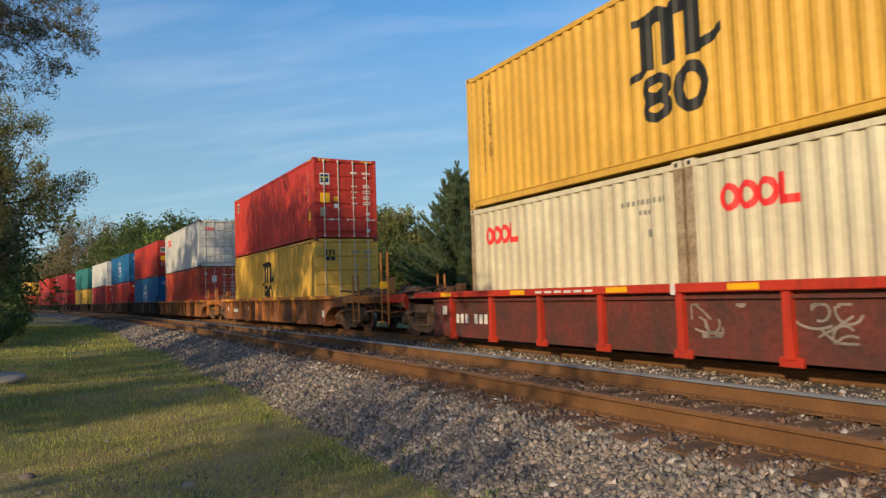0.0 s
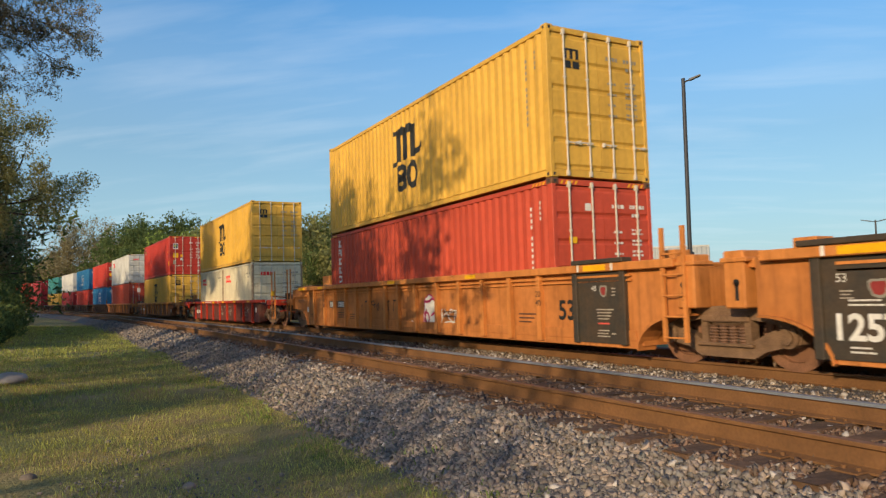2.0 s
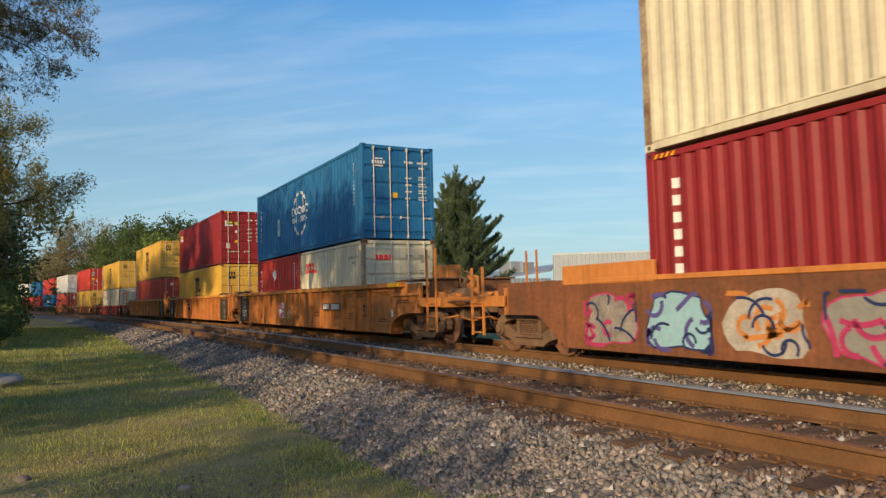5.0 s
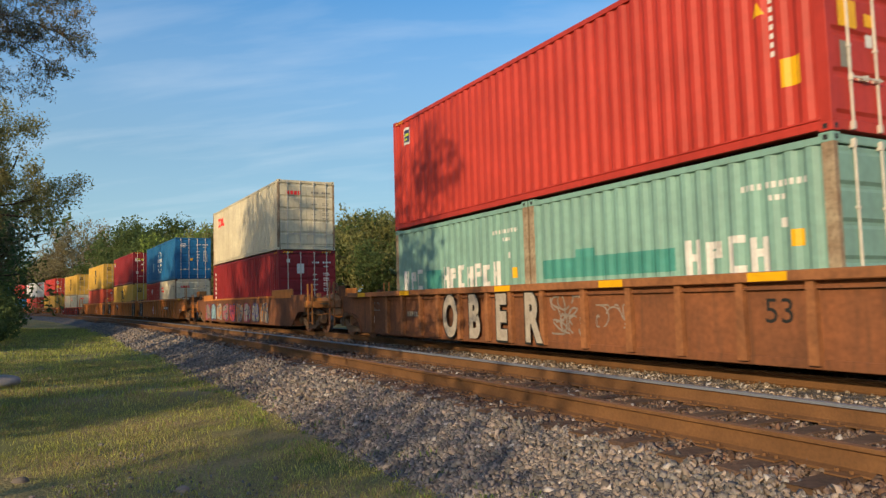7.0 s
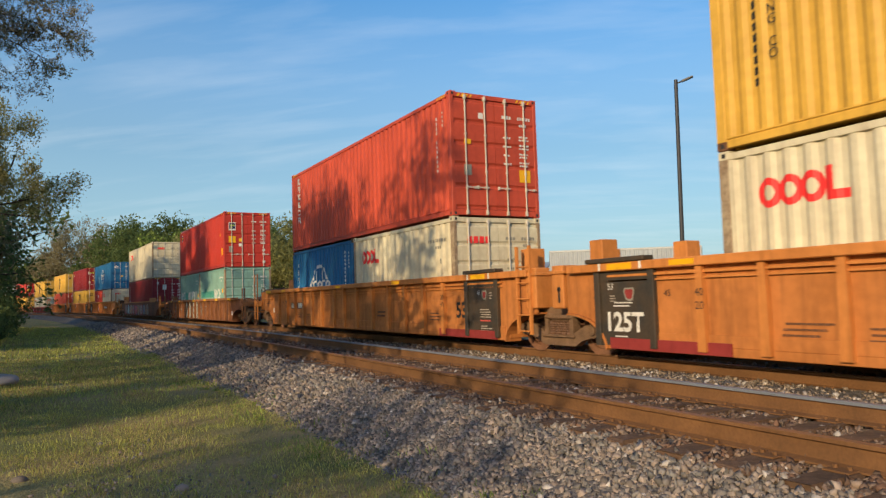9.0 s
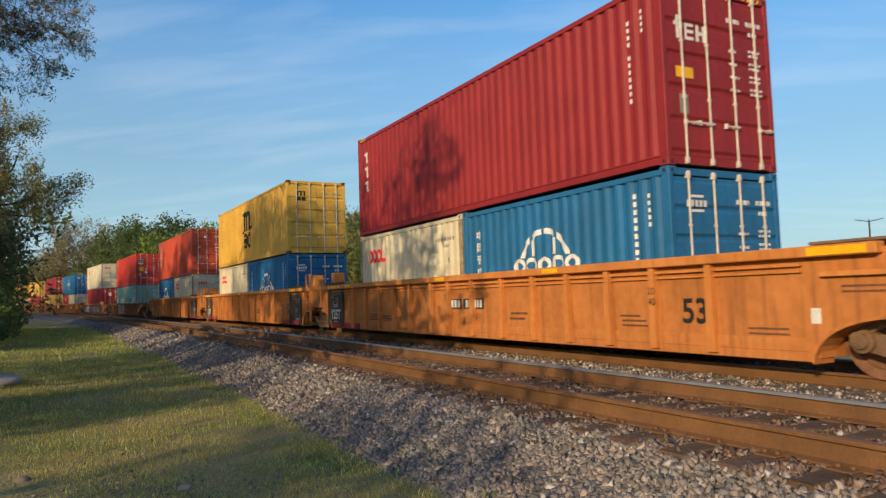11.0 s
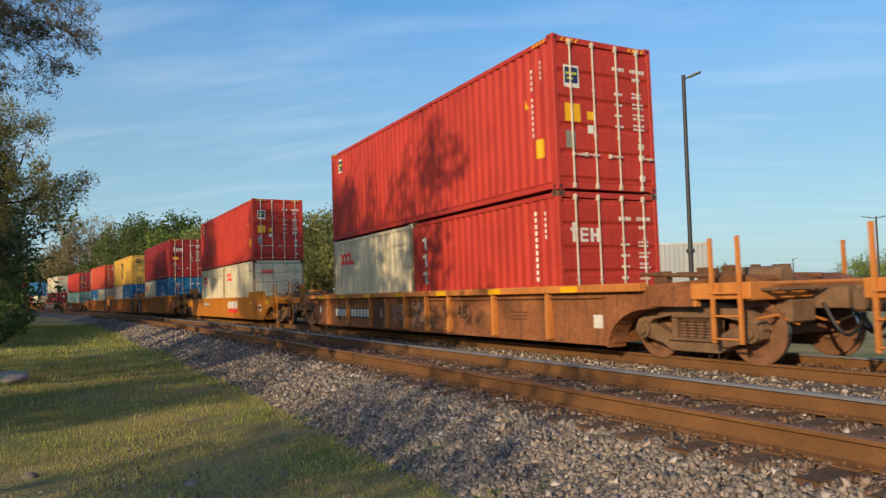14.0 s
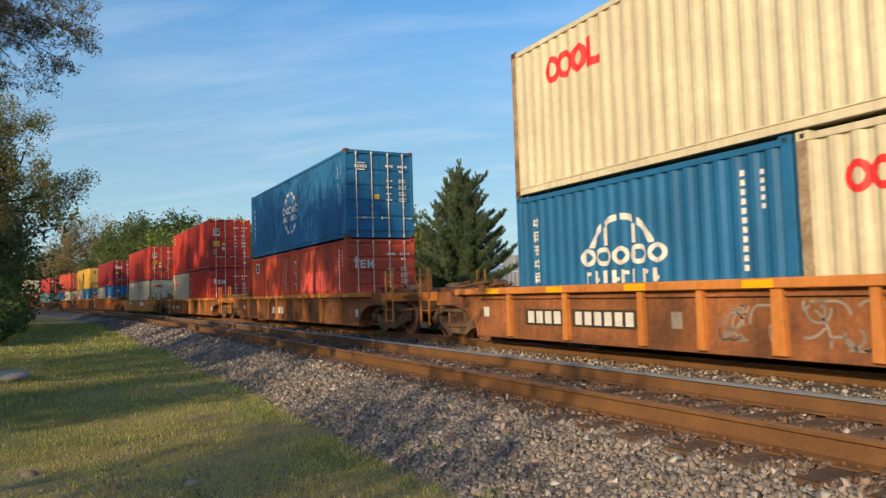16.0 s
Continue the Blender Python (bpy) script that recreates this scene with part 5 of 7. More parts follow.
def build_train():
    mids = [s + FT40 / 2 for s, *_ in TRAIN]
    for i, (s, style, ends, upper, lowers) in enumerate(TRAIN):
        mid = mids[i]
        hf = (mids[i - 1] - mid) / 2 if i else 11.0
        hr = (mid - mids[i + 1]) / 2 if i + 1 < len(TRAIN) else 11.0
        near = i >= 7
        car = well_car(style, *ends, hf, hr, LABELS[style], near, i >= 15, i != 19)
        CARS.append(car)
        place(car, mid, Matrix.Identity(4))
        low_h = STD
        if len(lowers) == 1:
            low_h = HC
            c = container(lowers[0][0], FT40, HC, lowers[0][1], seed=i * 7, near=near, note=" in a well car")
            place(c, mid, pose(0, 0, 0.30))
        else:
            for k, (col, liv) in enumerate(lowers):
                c = container(col, FT20, STD, liv, seed=i * 7 + k + 1, near=near, note=" in a well car")
                place(c, mid, pose(-3.06 if k == 0 else 3.06, 0, 0.30))
        c = container(upper[0], FT40, HC, upper[1], seed=i * 7 + 3, near=near, note=" stacked on another")
        place(c, mid, pose(0, 0, 0.30 + low_h + 0.012))


build_train()

def reflectors(car, xs, z, y=-1.472, w=0.45, h=0.075):
    for x in xs:
        side_bars(car, "yellow_reflector", M["mark_yellow"], (x - w / 2, x + w / 2, z - h / 2, z + h / 2), y=y)


def scrawl(car, x0, x1, z0, z1, mat, seed, n=9, w=0.03, y=-1.349):
    """Loose looping graffiti strokes inside a rectangle."""
    rnd = random.Random(seed)
    bm = bmesh.new()
    for _ in range(n):
        p = Vector((rnd.uniform(x0, x1), 0, rnd.uniform(z0, z1)))
        d = rnd.uniform(0, 6.3)
        turn = rnd.uniform(-0.9, 0.9)
        for k in range(10):
            q = p + Vector((math.cos(d), 0, math.sin(d))) * 0.05
            q.x, q.z = min(max(q.x, x0), x1), min(max(q.z, z0), z1)
            t = (q - p)
            if t.length > 0.01:
                s = Vector((-t.z, 0, t.x)).normalized() * w / 2
                bm.faces.new([bm.verts.new((v.x, y, v.z)) for v in (p - s, q - s, q + s, p + s)])
            p, d = q, d + turn * 0.5
    tagged(part("graffiti", bm, mat, car), kind="stuff")


def bubble(car, x0, x1, z0, z1, fill, line, seed, y=-1.349):
    """A rounded graffiti letter-form: filled blob with a darker outline and inner stroke."""
    for grow, mat, dy in ((0.035, line, 0.0), (0.0, fill, -0.002)):
        bm = bmesh.new()
        rnd = random.Random(seed)
        cx, cz, rx, rz = (x0 + x1) / 2, (z0 + z1) / 2, (x1 - x0) / 2 + grow, (z1 - z0) / 2 + grow
        pts = []
        for k in range(22):
            a = 2 * math.pi * k / 22
            wob = 1 + 0.12 * math.sin(3 * a + seed) + rnd.uniform(-0.04, 0.04)
            sq = max(abs(math.cos(a)), abs(math.sin(a))) ** -0.6
            pts.append((cx + rx * wob * sq * 0.82 * math.cos(a), cz + rz * wob * sq * 0.82 * math.sin(a)))
        bm.faces.new([bm.verts.new((px, y + dy, pz)) for px, pz in pts])
        part("graffiti", bm, mat, car)


def mark_cars():
    K, W, Y, G = M["mark_black"], M["white"], M["mark_yellow"], M["mark_grey"]
    c = {k: CARS[k + 8] for k in range(0, 14)}
    for k in (2, 3, 4, 7, 8, 9):
        car = c[k]
        reflectors(car, (-6.6, -0.7, 3.45), 1.455)
        write("53", 0.34, (6.56, -1.352, 0.60), car, K, "capacity_mark", bold=0.010)
        data_lines(car, -5.2, -4.5, 0.45, 0.66, 3, M["stencil"], seed=k)
        data_lines(car, -4.15, -3.6, 0.42, 0.62, 3, M["stencil"], seed=k + 3)
        data_lines(car, 1.95, 2.6, 0.55, 0.75, 2, M["stencil"], seed=k + 5)
        data_lines(car, 5.05, 5.65, 0.5, 0.72, 3, M["stencil"], seed=k + 6)
        write("45", 0.10, (-7.0, -1.349, 0.98), car, K, "capacity_mark")
        write("40", 0.11, (-6.35, -1.433, 0.98), car, K, "capacity_mark")
        write("20", 0.11, (-6.35, -1.433, 0.80), car, K, "capacity_mark")
        write("20", 0.11, (5.83, -1.433, 1.0), car, K, "capacity_mark")
        write("40", 0.11, (5.83, -1.433, 0.84), car, K, "capacity_mark")
        for sx in (-1, 1):
            if (sx < 0 and k in (3, 4, 8, 9)) or (sx > 0 and k in (2, 3, 7, 8)):
                x0 = -8.2 if sx < 0 else 7.15
                if sx < 0:
                    write("125T", 0.29, (-7.88, -1.389, 0.46), car, W, "capacity_mark", bold=0.012)
                    write("53", 0.10, (-8.15, -1.389, 1.10), car, W, "capacity_mark")
                    bubble(car, -7.84, -7.64, 0.94, 1.12, M["skirt"], M["mark_grey"], 6, y=-1.389)
                    data_lines(car, -8.18, -8.02, 0.90, 1.02, 3, M["graffiti_white"], y=-1.386, seed=k + 1)
                    data_lines(car, -8.1, -7.6, 0.82, 0.92, 2, W, y=-1.386, seed=k)
                    data_lines(car, -8.1, -7.75, 0.30, 0.40, 2, W, y=-1.386, seed=k)
                else:
                    data_lines(car, 7.38, 7.80, 0.60, 0.80, 4, M["graffiti_white"], y=-1.386, seed=k)
                    data_lines(car, 7.38, 7.80, 0.52, 0.58, 1, M["patch_red"], y=-1.386, seed=k)
                    data_lines(car, 7.38, 7.70, 0.32, 0.46, 3, M["graffiti_white"], y=-1.386, seed=k + 2)
                    data_lines(car, 7.72, 7.86, 0.36, 0.42, 1, M["graffiti_white"], y=-1.386, seed=k + 4)
                    write("45", 0.09, (7.35, -1.389, 1.08), car, W, "capacity_mark")
                    bubble(car, 7.50, 7.64, 1.00, 1.16, M["skirt"], M["mark_grey"], 6, y=-1.389)
                    data_lines(car, 7.76, 7.86, 0.98, 1.14, 3, M["graffiti_white"], y=-1.386, seed=k + 1)
                reflectors(car, (-7.85 if sx < 0 else 7.46,), 1.455, w=0.55, h=0.095)
                side_bars(car, "white_stripe", W, *[(x - 0.025, x + 0.025, 1.40, 1.52) for x in ((-8.3, -7.4) if sx < 0 else (7.05, 7.88))], y=-1.472)
    # reporting marks: black plates with plain white bars
    for k, x in ((2, -5.18), (4, 3.86), (7, -5.18), (9, 0.2)):
        side_bars(c[k], "number_plate", M["black_panel"], (x - 0.80, x - 0.12, 0.78, 1.00), (x - 0.04, x + 0.80, 0.78, 1.00), y=-1.432 if k == 4 else -1.350)
        side_bars(c[k], "number_bar", W, *[(x - 0.70 + 0.14 * i, x - 0.61 + 0.14 * i, 0.81, 0.97) for i in range(4)], *[(x + 0.08 + 0.115 * i, x + 0.155 + 0.115 * i, 0.81, 0.97) for i in range(6)], y=-1.438 if k == 4 else -1.357)
    for k, x in ((2, 1.34), (4, -1.93)):
        bubble(c[k], x - 0.45, x + 0.45, 0.27, 1.12, W, M["mark_pink"], 7 + k)
        scrawl(c[k], x - 0.32, x + 0.32, 0.35, 1.05, M["mark_pink"], 5 + k, 8, 0.06, y=-1.353)
        scrawl(c[k], x + 0.55, x + 1.25, 0.35, 0.75, W, 9 + k, 10, 0.03)
        scrawl(c[k], x - 1.1, x - 0.5, 0.25, 0.45, W, 19 + k, 8, 0.03)
    for i in range(4):
        scrawl(c[2], -3.1 + 0.75 * i, -2.6 + 0.75 * i, 0.72, 0.98, K, 40 + i, 4, 0.03)
    # hose slung in a V under the sill of one orange car, and a white stencil beside it
    bm = bmesh.new()
    pts = [Vector(p) for p in ((-2.30, -1.40, 1.22), (-2.10, -1.41, 0.96), (-1.90, -1.41, 0.79), (-1.76, -1.41, 0.755), (-1.62, -1.41, 0.79), (-1.46, -1.41, 0.98), (-1.30, -1.40, 1.22))]
    for p, q in zip(pts, pts[1:]):
        add_cyl(bm, p, q, 0.036, 8)
    hose = part("slung_hose", bm, K, c[3], "dark hose slung in a V below the sill")
    for p, q, f in ((pts[0], pts[1], 0.3), (pts[1], pts[2], 0.1), (pts[5], pts[4], 0.1), (pts[6], pts[5], 0.3)):
        bm = bmesh.new()
        add_cyl(bm, p.lerp(q, f), p.lerp(q, f + 0.22), 0.040, 8)
        part("band", bm, W, hose, "white band")
    bm = bmesh.new()
    add_cyl(bm, pts[2].lerp(pts[3], 0.4), pts[4].lerp(pts[3], 0.6), 0.052, 8)
    part("coupling", bm, M["skirt"], hose, "dull red coupling")
    data_lines(c[3], -3.25, -2.70, 0.72, 1.0, 7, M["graffiti_white"], seed=77)
    # graffiti letters on the rusty cars
    car = c[6]
    for i, ch in enumerate("OBER"):
        x = -2.82 + 1.04 * i
        write(ch, 0.86, (x, -1.433, 0.27), car, K, "graffiti", bold=0.085).scale = (0.66, 1, 1)
        write(ch, 0.84, (x + 0.01, -1.437, 0.28), car, M["graffiti_white"], "graffiti", bold=0.058).scale = (0.66, 1, 1)
    scrawl(car, 0.78, 1.62, 0.40, 1.05, M["graffiti_pale"], 61, 18, 0.035)
    scrawl(car, 2.0, 2.7, 0.55, 0.9, M["graffiti_pale"], 62, 8, 0.025)
    scrawl(car, -7.7, -6.9, 0.8, 1.0, M["graffiti_pale"], 63, 6, 0.03)
    write("53", 0.31, (5.36, -1.347, 0.67), car, K, "capacity_mark")
    side_bars(car, "number_plate", M["stencil"], (-5.25, -4.45, 0.62, 0.80), y=-1.347)
    side_bars(car, "number_bar", M["mark_grey"], *[(-5.18 + 0.12 * i, -5.10 + 0.12 * i, 0.65, 0.77) for i in range(6)], y=-1.352)
    reflectors(car, (-8.0, -5.1, -0.6, 2.5, 5.3, 8.0), 1.235, w=0.55, h=0.11)
    side_bars(car, "white_plate", W, (8.0, 8.2, 0.45, 0.65), (-7.55, -7.35, 0.45, 0.65), y=-1.347)
    car = c[5]
    for i, (mat, seed) in enumerate([(M["graffiti_pale"], 1), (M["patch_pale"], 2), (M["graffiti_white"], 3), (M["mark_grey"], 4), (M["patch_red"], 5), (M["graffiti_pale"], 6), (M["graffiti_white"], 7), (M["mark_grey"], 8), (M["graffiti_pale"], 9)]):
        x = -6.9 + 1.42 * i
        bubble(car, x - 0.68, x + 0.68, 0.20, 1.12, mat, [M["mark_pink"], M["mark_navy"], M["graffiti_white"]][i % 3], 20 + seed)
        scrawl(car, x - 0.6, x + 0.6, 0.26, 1.05, [M["mark_pink"], M["mark_blue"], M["car_orange"]][i % 3], 30 + seed, 10, 0.07, y=-1.353)
        scrawl(car, x - 0.6, x + 0.6, 0.26, 1.05, M["mark_navy"], 50 + seed, 6, 0.04, y=-1.356)
    # red car
    car = c[1]
    reflectors(car, (-6.9, -4.0, -1.23, 1.12, 3.6, 6.3), 1.055, w=0.48, h=0.085)
    side_bars(car, "number_bar", W, *[(-6.85 + 0.2 * i, -6.73 + 0.2 * i, 0.42, 0.62) for i in range(4)], *[(-5.85 + 0.2 * i, -5.73 + 0.2 * i, 0.42, 0.62) for i in range(4)], y=-1.347)
    side_bars(car, "white_stripe", W, (-0.10, -0.02, 0.96, 1.12), y=-1.474)
    side_bars(car, "white_plate", W, (7.08, 7.3, 0.55, 0.77), (-7.3, -7.1, 0.6, 0.8), y=-1.347)
    side_bars(car, "data_stencil", W, *[(-3.4 + 0.28 * i, -3.2 + 0.28 * i, 1.03, 1.07) for i in range(6)], y=-1.472)
    for i, x in enumerate((0.6, 2.2, 5.6)):
        scrawl(car, x - 0.45, x + 0.45, 0.38, 0.82, M["graffiti_pale"], 80 + i, 9, 0.03)
    # smooth yellow car: three tall white shapes with pink shadow, plates
    car = c[10]
    Yq = -1.342
    side_bars(car, "number_plate", M["black_panel"], (-4.95, -3.25, 0.77, 0.94), y=Yq)
    side_bars(car, "number_bar", W, *[(-4.85 + 0.16 * i, -4.75 + 0.16 * i, 0.79, 0.92) for i in range(4)], *[(-4.1 + 0.13 * i, -4.02 + 0.13 * i, 0.79, 0.92) for i in range(6)], y=Yq - 0.006)
    for dx, dz, mat, q in ((0.06, -0.22, M["mark_red"], Yq), (0.0, 0.0, W, Yq - 0.006)):
        for x in (1.50, 2.20, 2.90):
            side_bars(car, "emblem", mat, (x + dx, x + 0.58 + dx, 0.64 + dz, 0.99 + dz), y=q)
    side_bars(car, "yellow_plate", Y, (1.15, 1.55, 0.76, 0.86), (3.35, 3.8, 0.78, 0.88), (5.75, 6.2, 0.85, 0.97), (8.55, 9.0, 0.83, 1.05), (-8.8, -8.35, 0.83, 1.05), y=Yq - 0.001)
    for x in (-6.6, -1.75, 1.0, 4.2):
        side_bars(car, "pressed_panel", M["car_yellow"], (x, x + 1.5, 0.985, 1.0), (x + 0.2, x + 1.3, 1.06, 1.075), y=Yq - 0.012)
    side_bars(car, "fold_edge", M["car_yellow"], (-8.1, 8.1, 0.60, 0.625), y=Yq - 0.016)
    write("53", 0.30, (6.89, Yq - 0.004, 0.51), car, K, "capacity_mark")
    side_bars(car, "data_frame", W, (7.33, 7.79, 0.50, 0.80), y=Yq)
    side_bars(car, "data_panel", K, (7.36, 7.53, 0.60, 0.77), (7.57, 7.76, 0.60, 0.77), (7.36, 7.76, 0.52, 0.57), y=Yq - 0.006)
    for i, x in enumerate((5.55, 6.3, 6.75, 7.9, -7.4, -6.9, -6.3)):
        data_lines(car, x, x + 0.16, 0.96, 1.08, 3, G, y=Yq, seed=i)
    # brown cars
    for k in (0, 11, 12, 13):
        car = c[k]
        reflectors(car, (-6.7, -4.62, -2.6, -0.43, 1.9, 4.2, 6.6), 1.07, w=0.46, h=0.10)
        if k in (11, 12):
            write("48", 0.31, (2.65, -1.349, 0.50), car, K, "capacity_mark")
        if k in (11, 13):
            side_bars(car, "number_plate", M["black_panel"], (-5.72, -4.50, 0.42, 0.72), (-4.30, -2.64, 0.42, 0.72), y=-1.346)
            side_bars(car, "number_bar", W, *[(-5.62 + 0.27 * i, -5.43 + 0.27 * i, 0.46, 0.68) for i in range(4)], *[(-4.20 + 0.25 * i, -4.03 + 0.25 * i, 0.46, 0.68) for i in range(6)], y=-1.352)
            side_bars(car, "white_plate", M["graffiti_pale"], (-2.0, -1.8, 0.46, 0.70), y=-1.347)
            scrawl(car, -1.15, -0.35, 0.35, 0.8, M["graffiti_pale"], 90 + k, 12, 0.035)
            scrawl(car, 0.1, 1.2, 0.3, 0.85, M["graffiti_pale"], 95 + k, 16, 0.035)
        elif k == 12:
            side_bars(car, "number_bar", W, *[(-2.2 + 0.42 * i, -1.9 + 0.42 * i, 0.42, 0.68) for i in range(4)], y=-1.349)
        else:
            side_bars(car, "number_bar", W, (-6.4, -6.1, 0.5, 0.7), (-5.9, -5.1, 0.5, 0.66), (-3.1, -2.9, 0.6, 0.75), y=-1.349)
        side_bars(car, "white_plate", W, (7.08, 7.30, 0.42, 0.64), (-7.25, -7.05, 0.55, 0.75), y=-1.349)
        data_lines(car, 4.6, 5.2, 0.5, 0.7, 3, M["stencil"], seed=k)


M["graffiti_white"] = material("white_graffiti_paint", (0.44, 0.39, 0.32), rough=0.7, var=0.3, scale=4, grain=20, bump=0.05)
M["graffiti_pale"] = material("faded_grey_graffiti_paint", (0.30, 0.26, 0.22), rough=0.7, var=0.4, scale=4, grain=20, bump=0.05)
mark_cars()


# ---------------------------------------------------------------- trees and backdrop
def bearing(az, dist):
    a = radians(az)
    return math.sin(a) * dist, math.cos(a) * dist


def leaf_material(name, col, dark):
    m = material(name, col, rough=0.8, var=0.4, scale=0.6, grain=5, bump=0, dark=dark, rand=0.35, spec=0.2)
    p = m.node_tree.nodes["Principled BSDF"]
    tr = m.node_tree.nodes.new("ShaderNodeBsdfTranslucent")
    mx = m.node_tree.nodes.new("ShaderNodeMixShader")
    mx.inputs[0].default_value = 0.55
    l = m.node_tree.links
    src = p.inputs["Base Color"].links[0].from_socket
    l.new(src, tr.inputs[0])
    l.new(p.outputs[0], mx.inputs[1]); l.new(tr.outputs[0], mx.inputs[2])
    l.new(mx.outputs[0], m.node_tree.nodes["Material Output"].inputs[0])
    return m


LEAF = {
    "spring": leaf_material("young_spring_leaves", (0.31, 0.31, 0.11), (0.21, 0.21, 0.08)),
    "olive": leaf_material("olive_budding_leaves", (0.34, 0.29, 0.16), (0.24, 0.21, 0.12)),
    "willow": leaf_material("greyish_olive_leaves", (0.29, 0.27, 0.11), (0.20, 0.195, 0.08)),
    "fresh": leaf_material("fresh_green_leaves", (0.29, 0.38, 0.085), (0.19, 0.26, 0.06)),
    "dark": leaf_material("dark_green_leaves", (0.145, 0.195, 0.065), (0.09, 0.13, 0.045)),
    "pine": leaf_material("pine_needles", (0.21, 0.28, 0.15), (0.14, 0.20, 0.11)),
}


def leaf_cloud(verts, faces, c, r, n, size, rnd, flat=1.0, up=0.0, slim=0.55):
    for _ in range(n):
        while True:
            d = Vector((rnd.uniform(-1, 1), rnd.uniform(-1, 1), rnd.uniform(-1, 1)))
            if d.length < 1:
                break
        p = Vector(c) + Vector((d.x * r, d.y * r, d.z * r * flat))
        u = Vector((rnd.gauss(0, 1), rnd.gauss(0, 1), rnd.gauss(0, 1) + up)).normalized()
        v = u.orthogonal().normalized()
        q = size * rnd.uniform(0.6, 1.4)
        k = len(verts)
        w = u.cross(v)
        an = rnd.uniform(0, 6.3)
        e1, e2 = (v * math.cos(an) + w * math.sin(an)) * (q * 1.2), (w * math.cos(an) - v * math.sin(an)) * (q * slim * 1.15)
        verts += [p - e1 - e2, p - e1 * 0.4 + e2, p + e1]
        faces.append((k, k + 1, k + 2))


def from_lists(name, verts, faces, mat):
    me = bpy.data.meshes.new(name)
    me.from_pydata([tuple(v) for v in verts], [], faces)
    me.materials.append(mat)
    return me


def limb(bm, p, d, length, r, rnd, depth, tips, bend=0.25):
    """A tapered limb that bends and forks; leaf places are kept in tips."""
    n = 4
    a, ra = p, r
    for i in range(n):
        q = p + d * (length / n)
        r2 = r * 0.86
        if depth < 2:
            add_cyl(bm, p, q, r, 6, r2)
        elif depth == 2 and i in (1, n - 1):
            add_cyl(bm, a, q, ra, 3, r2)
            a, ra = q, r2
        p, r = q, r2
        d = (d + Vector((rnd.gauss(0, bend), rnd.gauss(0, bend), rnd.gauss(0.05, bend * 0.6)))  * 0.5).normalized()
        if depth >= 2:
            tips.append((p, length))
        if depth < 3 and i >= 1:
            for _ in range(2 if depth == 0 else 1):
                side = d.orthogonal().normalized()
                an = rnd.uniform(0, 6.3)
                w = d.cross(side)
                out = (side * math.cos(an) + w * math.sin(an))
                nd = (d * rnd.uniform(0.3, 0.7) + out * rnd.uniform(0.7, 1.0) + Vector((0, 0, 0.12))).normalized()
                limb(bm, p, nd, length * rnd.uniform(0.55, 0.72), r * 0.62, rnd, depth + 1, tips, bend)
    tips.append((p, length))


def broad_tree(x, y, h, spread, leaf, leaves, size, seed, label, z=None, trunk=0.30, clump=None):
    rnd = random.Random(seed)
    z = (ground_height(x, y) if abs(x) < 90 and abs(y) < 60 else GROUND_Z) - 0.1 if z is None else z
    ob = thing("tree", label, "tree")
    ob.location = (x, y, z)
    bm = bmesh.new()
    tips = []
    base = Vector((0, 0, 0))
    th = h * trunk
    add_cyl(bm, base, (0.02 * h, 0, th), h * 0.022, 9, h * 0.017)
    for k in range(4):
        an = k * 1.57 + rnd.uniform(-0.5, 0.5)
        d = Vector((math.cos(an) * 0.55 * spread, math.sin(an) * 0.55 * spread, 1.0)).normalized()
        limb(bm, Vector((0.02 * h, 0, th * rnd.uniform(0.8, 1.0))), d, h * 0.34, h * 0.012, rnd, 0, tips)
    k = h / max(p.z for p, _ in tips)
    for v in bm.verts:
        v.co *= k
    tips = [(p * k, ln) for p, ln in tips]
    part("trunk", bm, M["bark"], ob)
    verts, faces = [], []
    per = max(1, int(leaves / len(tips)))
    for p, ln in tips:
        leaf_cloud(verts, faces, p, (clump or 0.05 * h) * rnd.uniform(0.6, 1.5), max(1, int(per * rnd.uniform(0.3, 1.7))), size, rnd)
    link_part("crown", from_lists("crown", verts, faces, LEAF[leaf]), ob)
    return ob


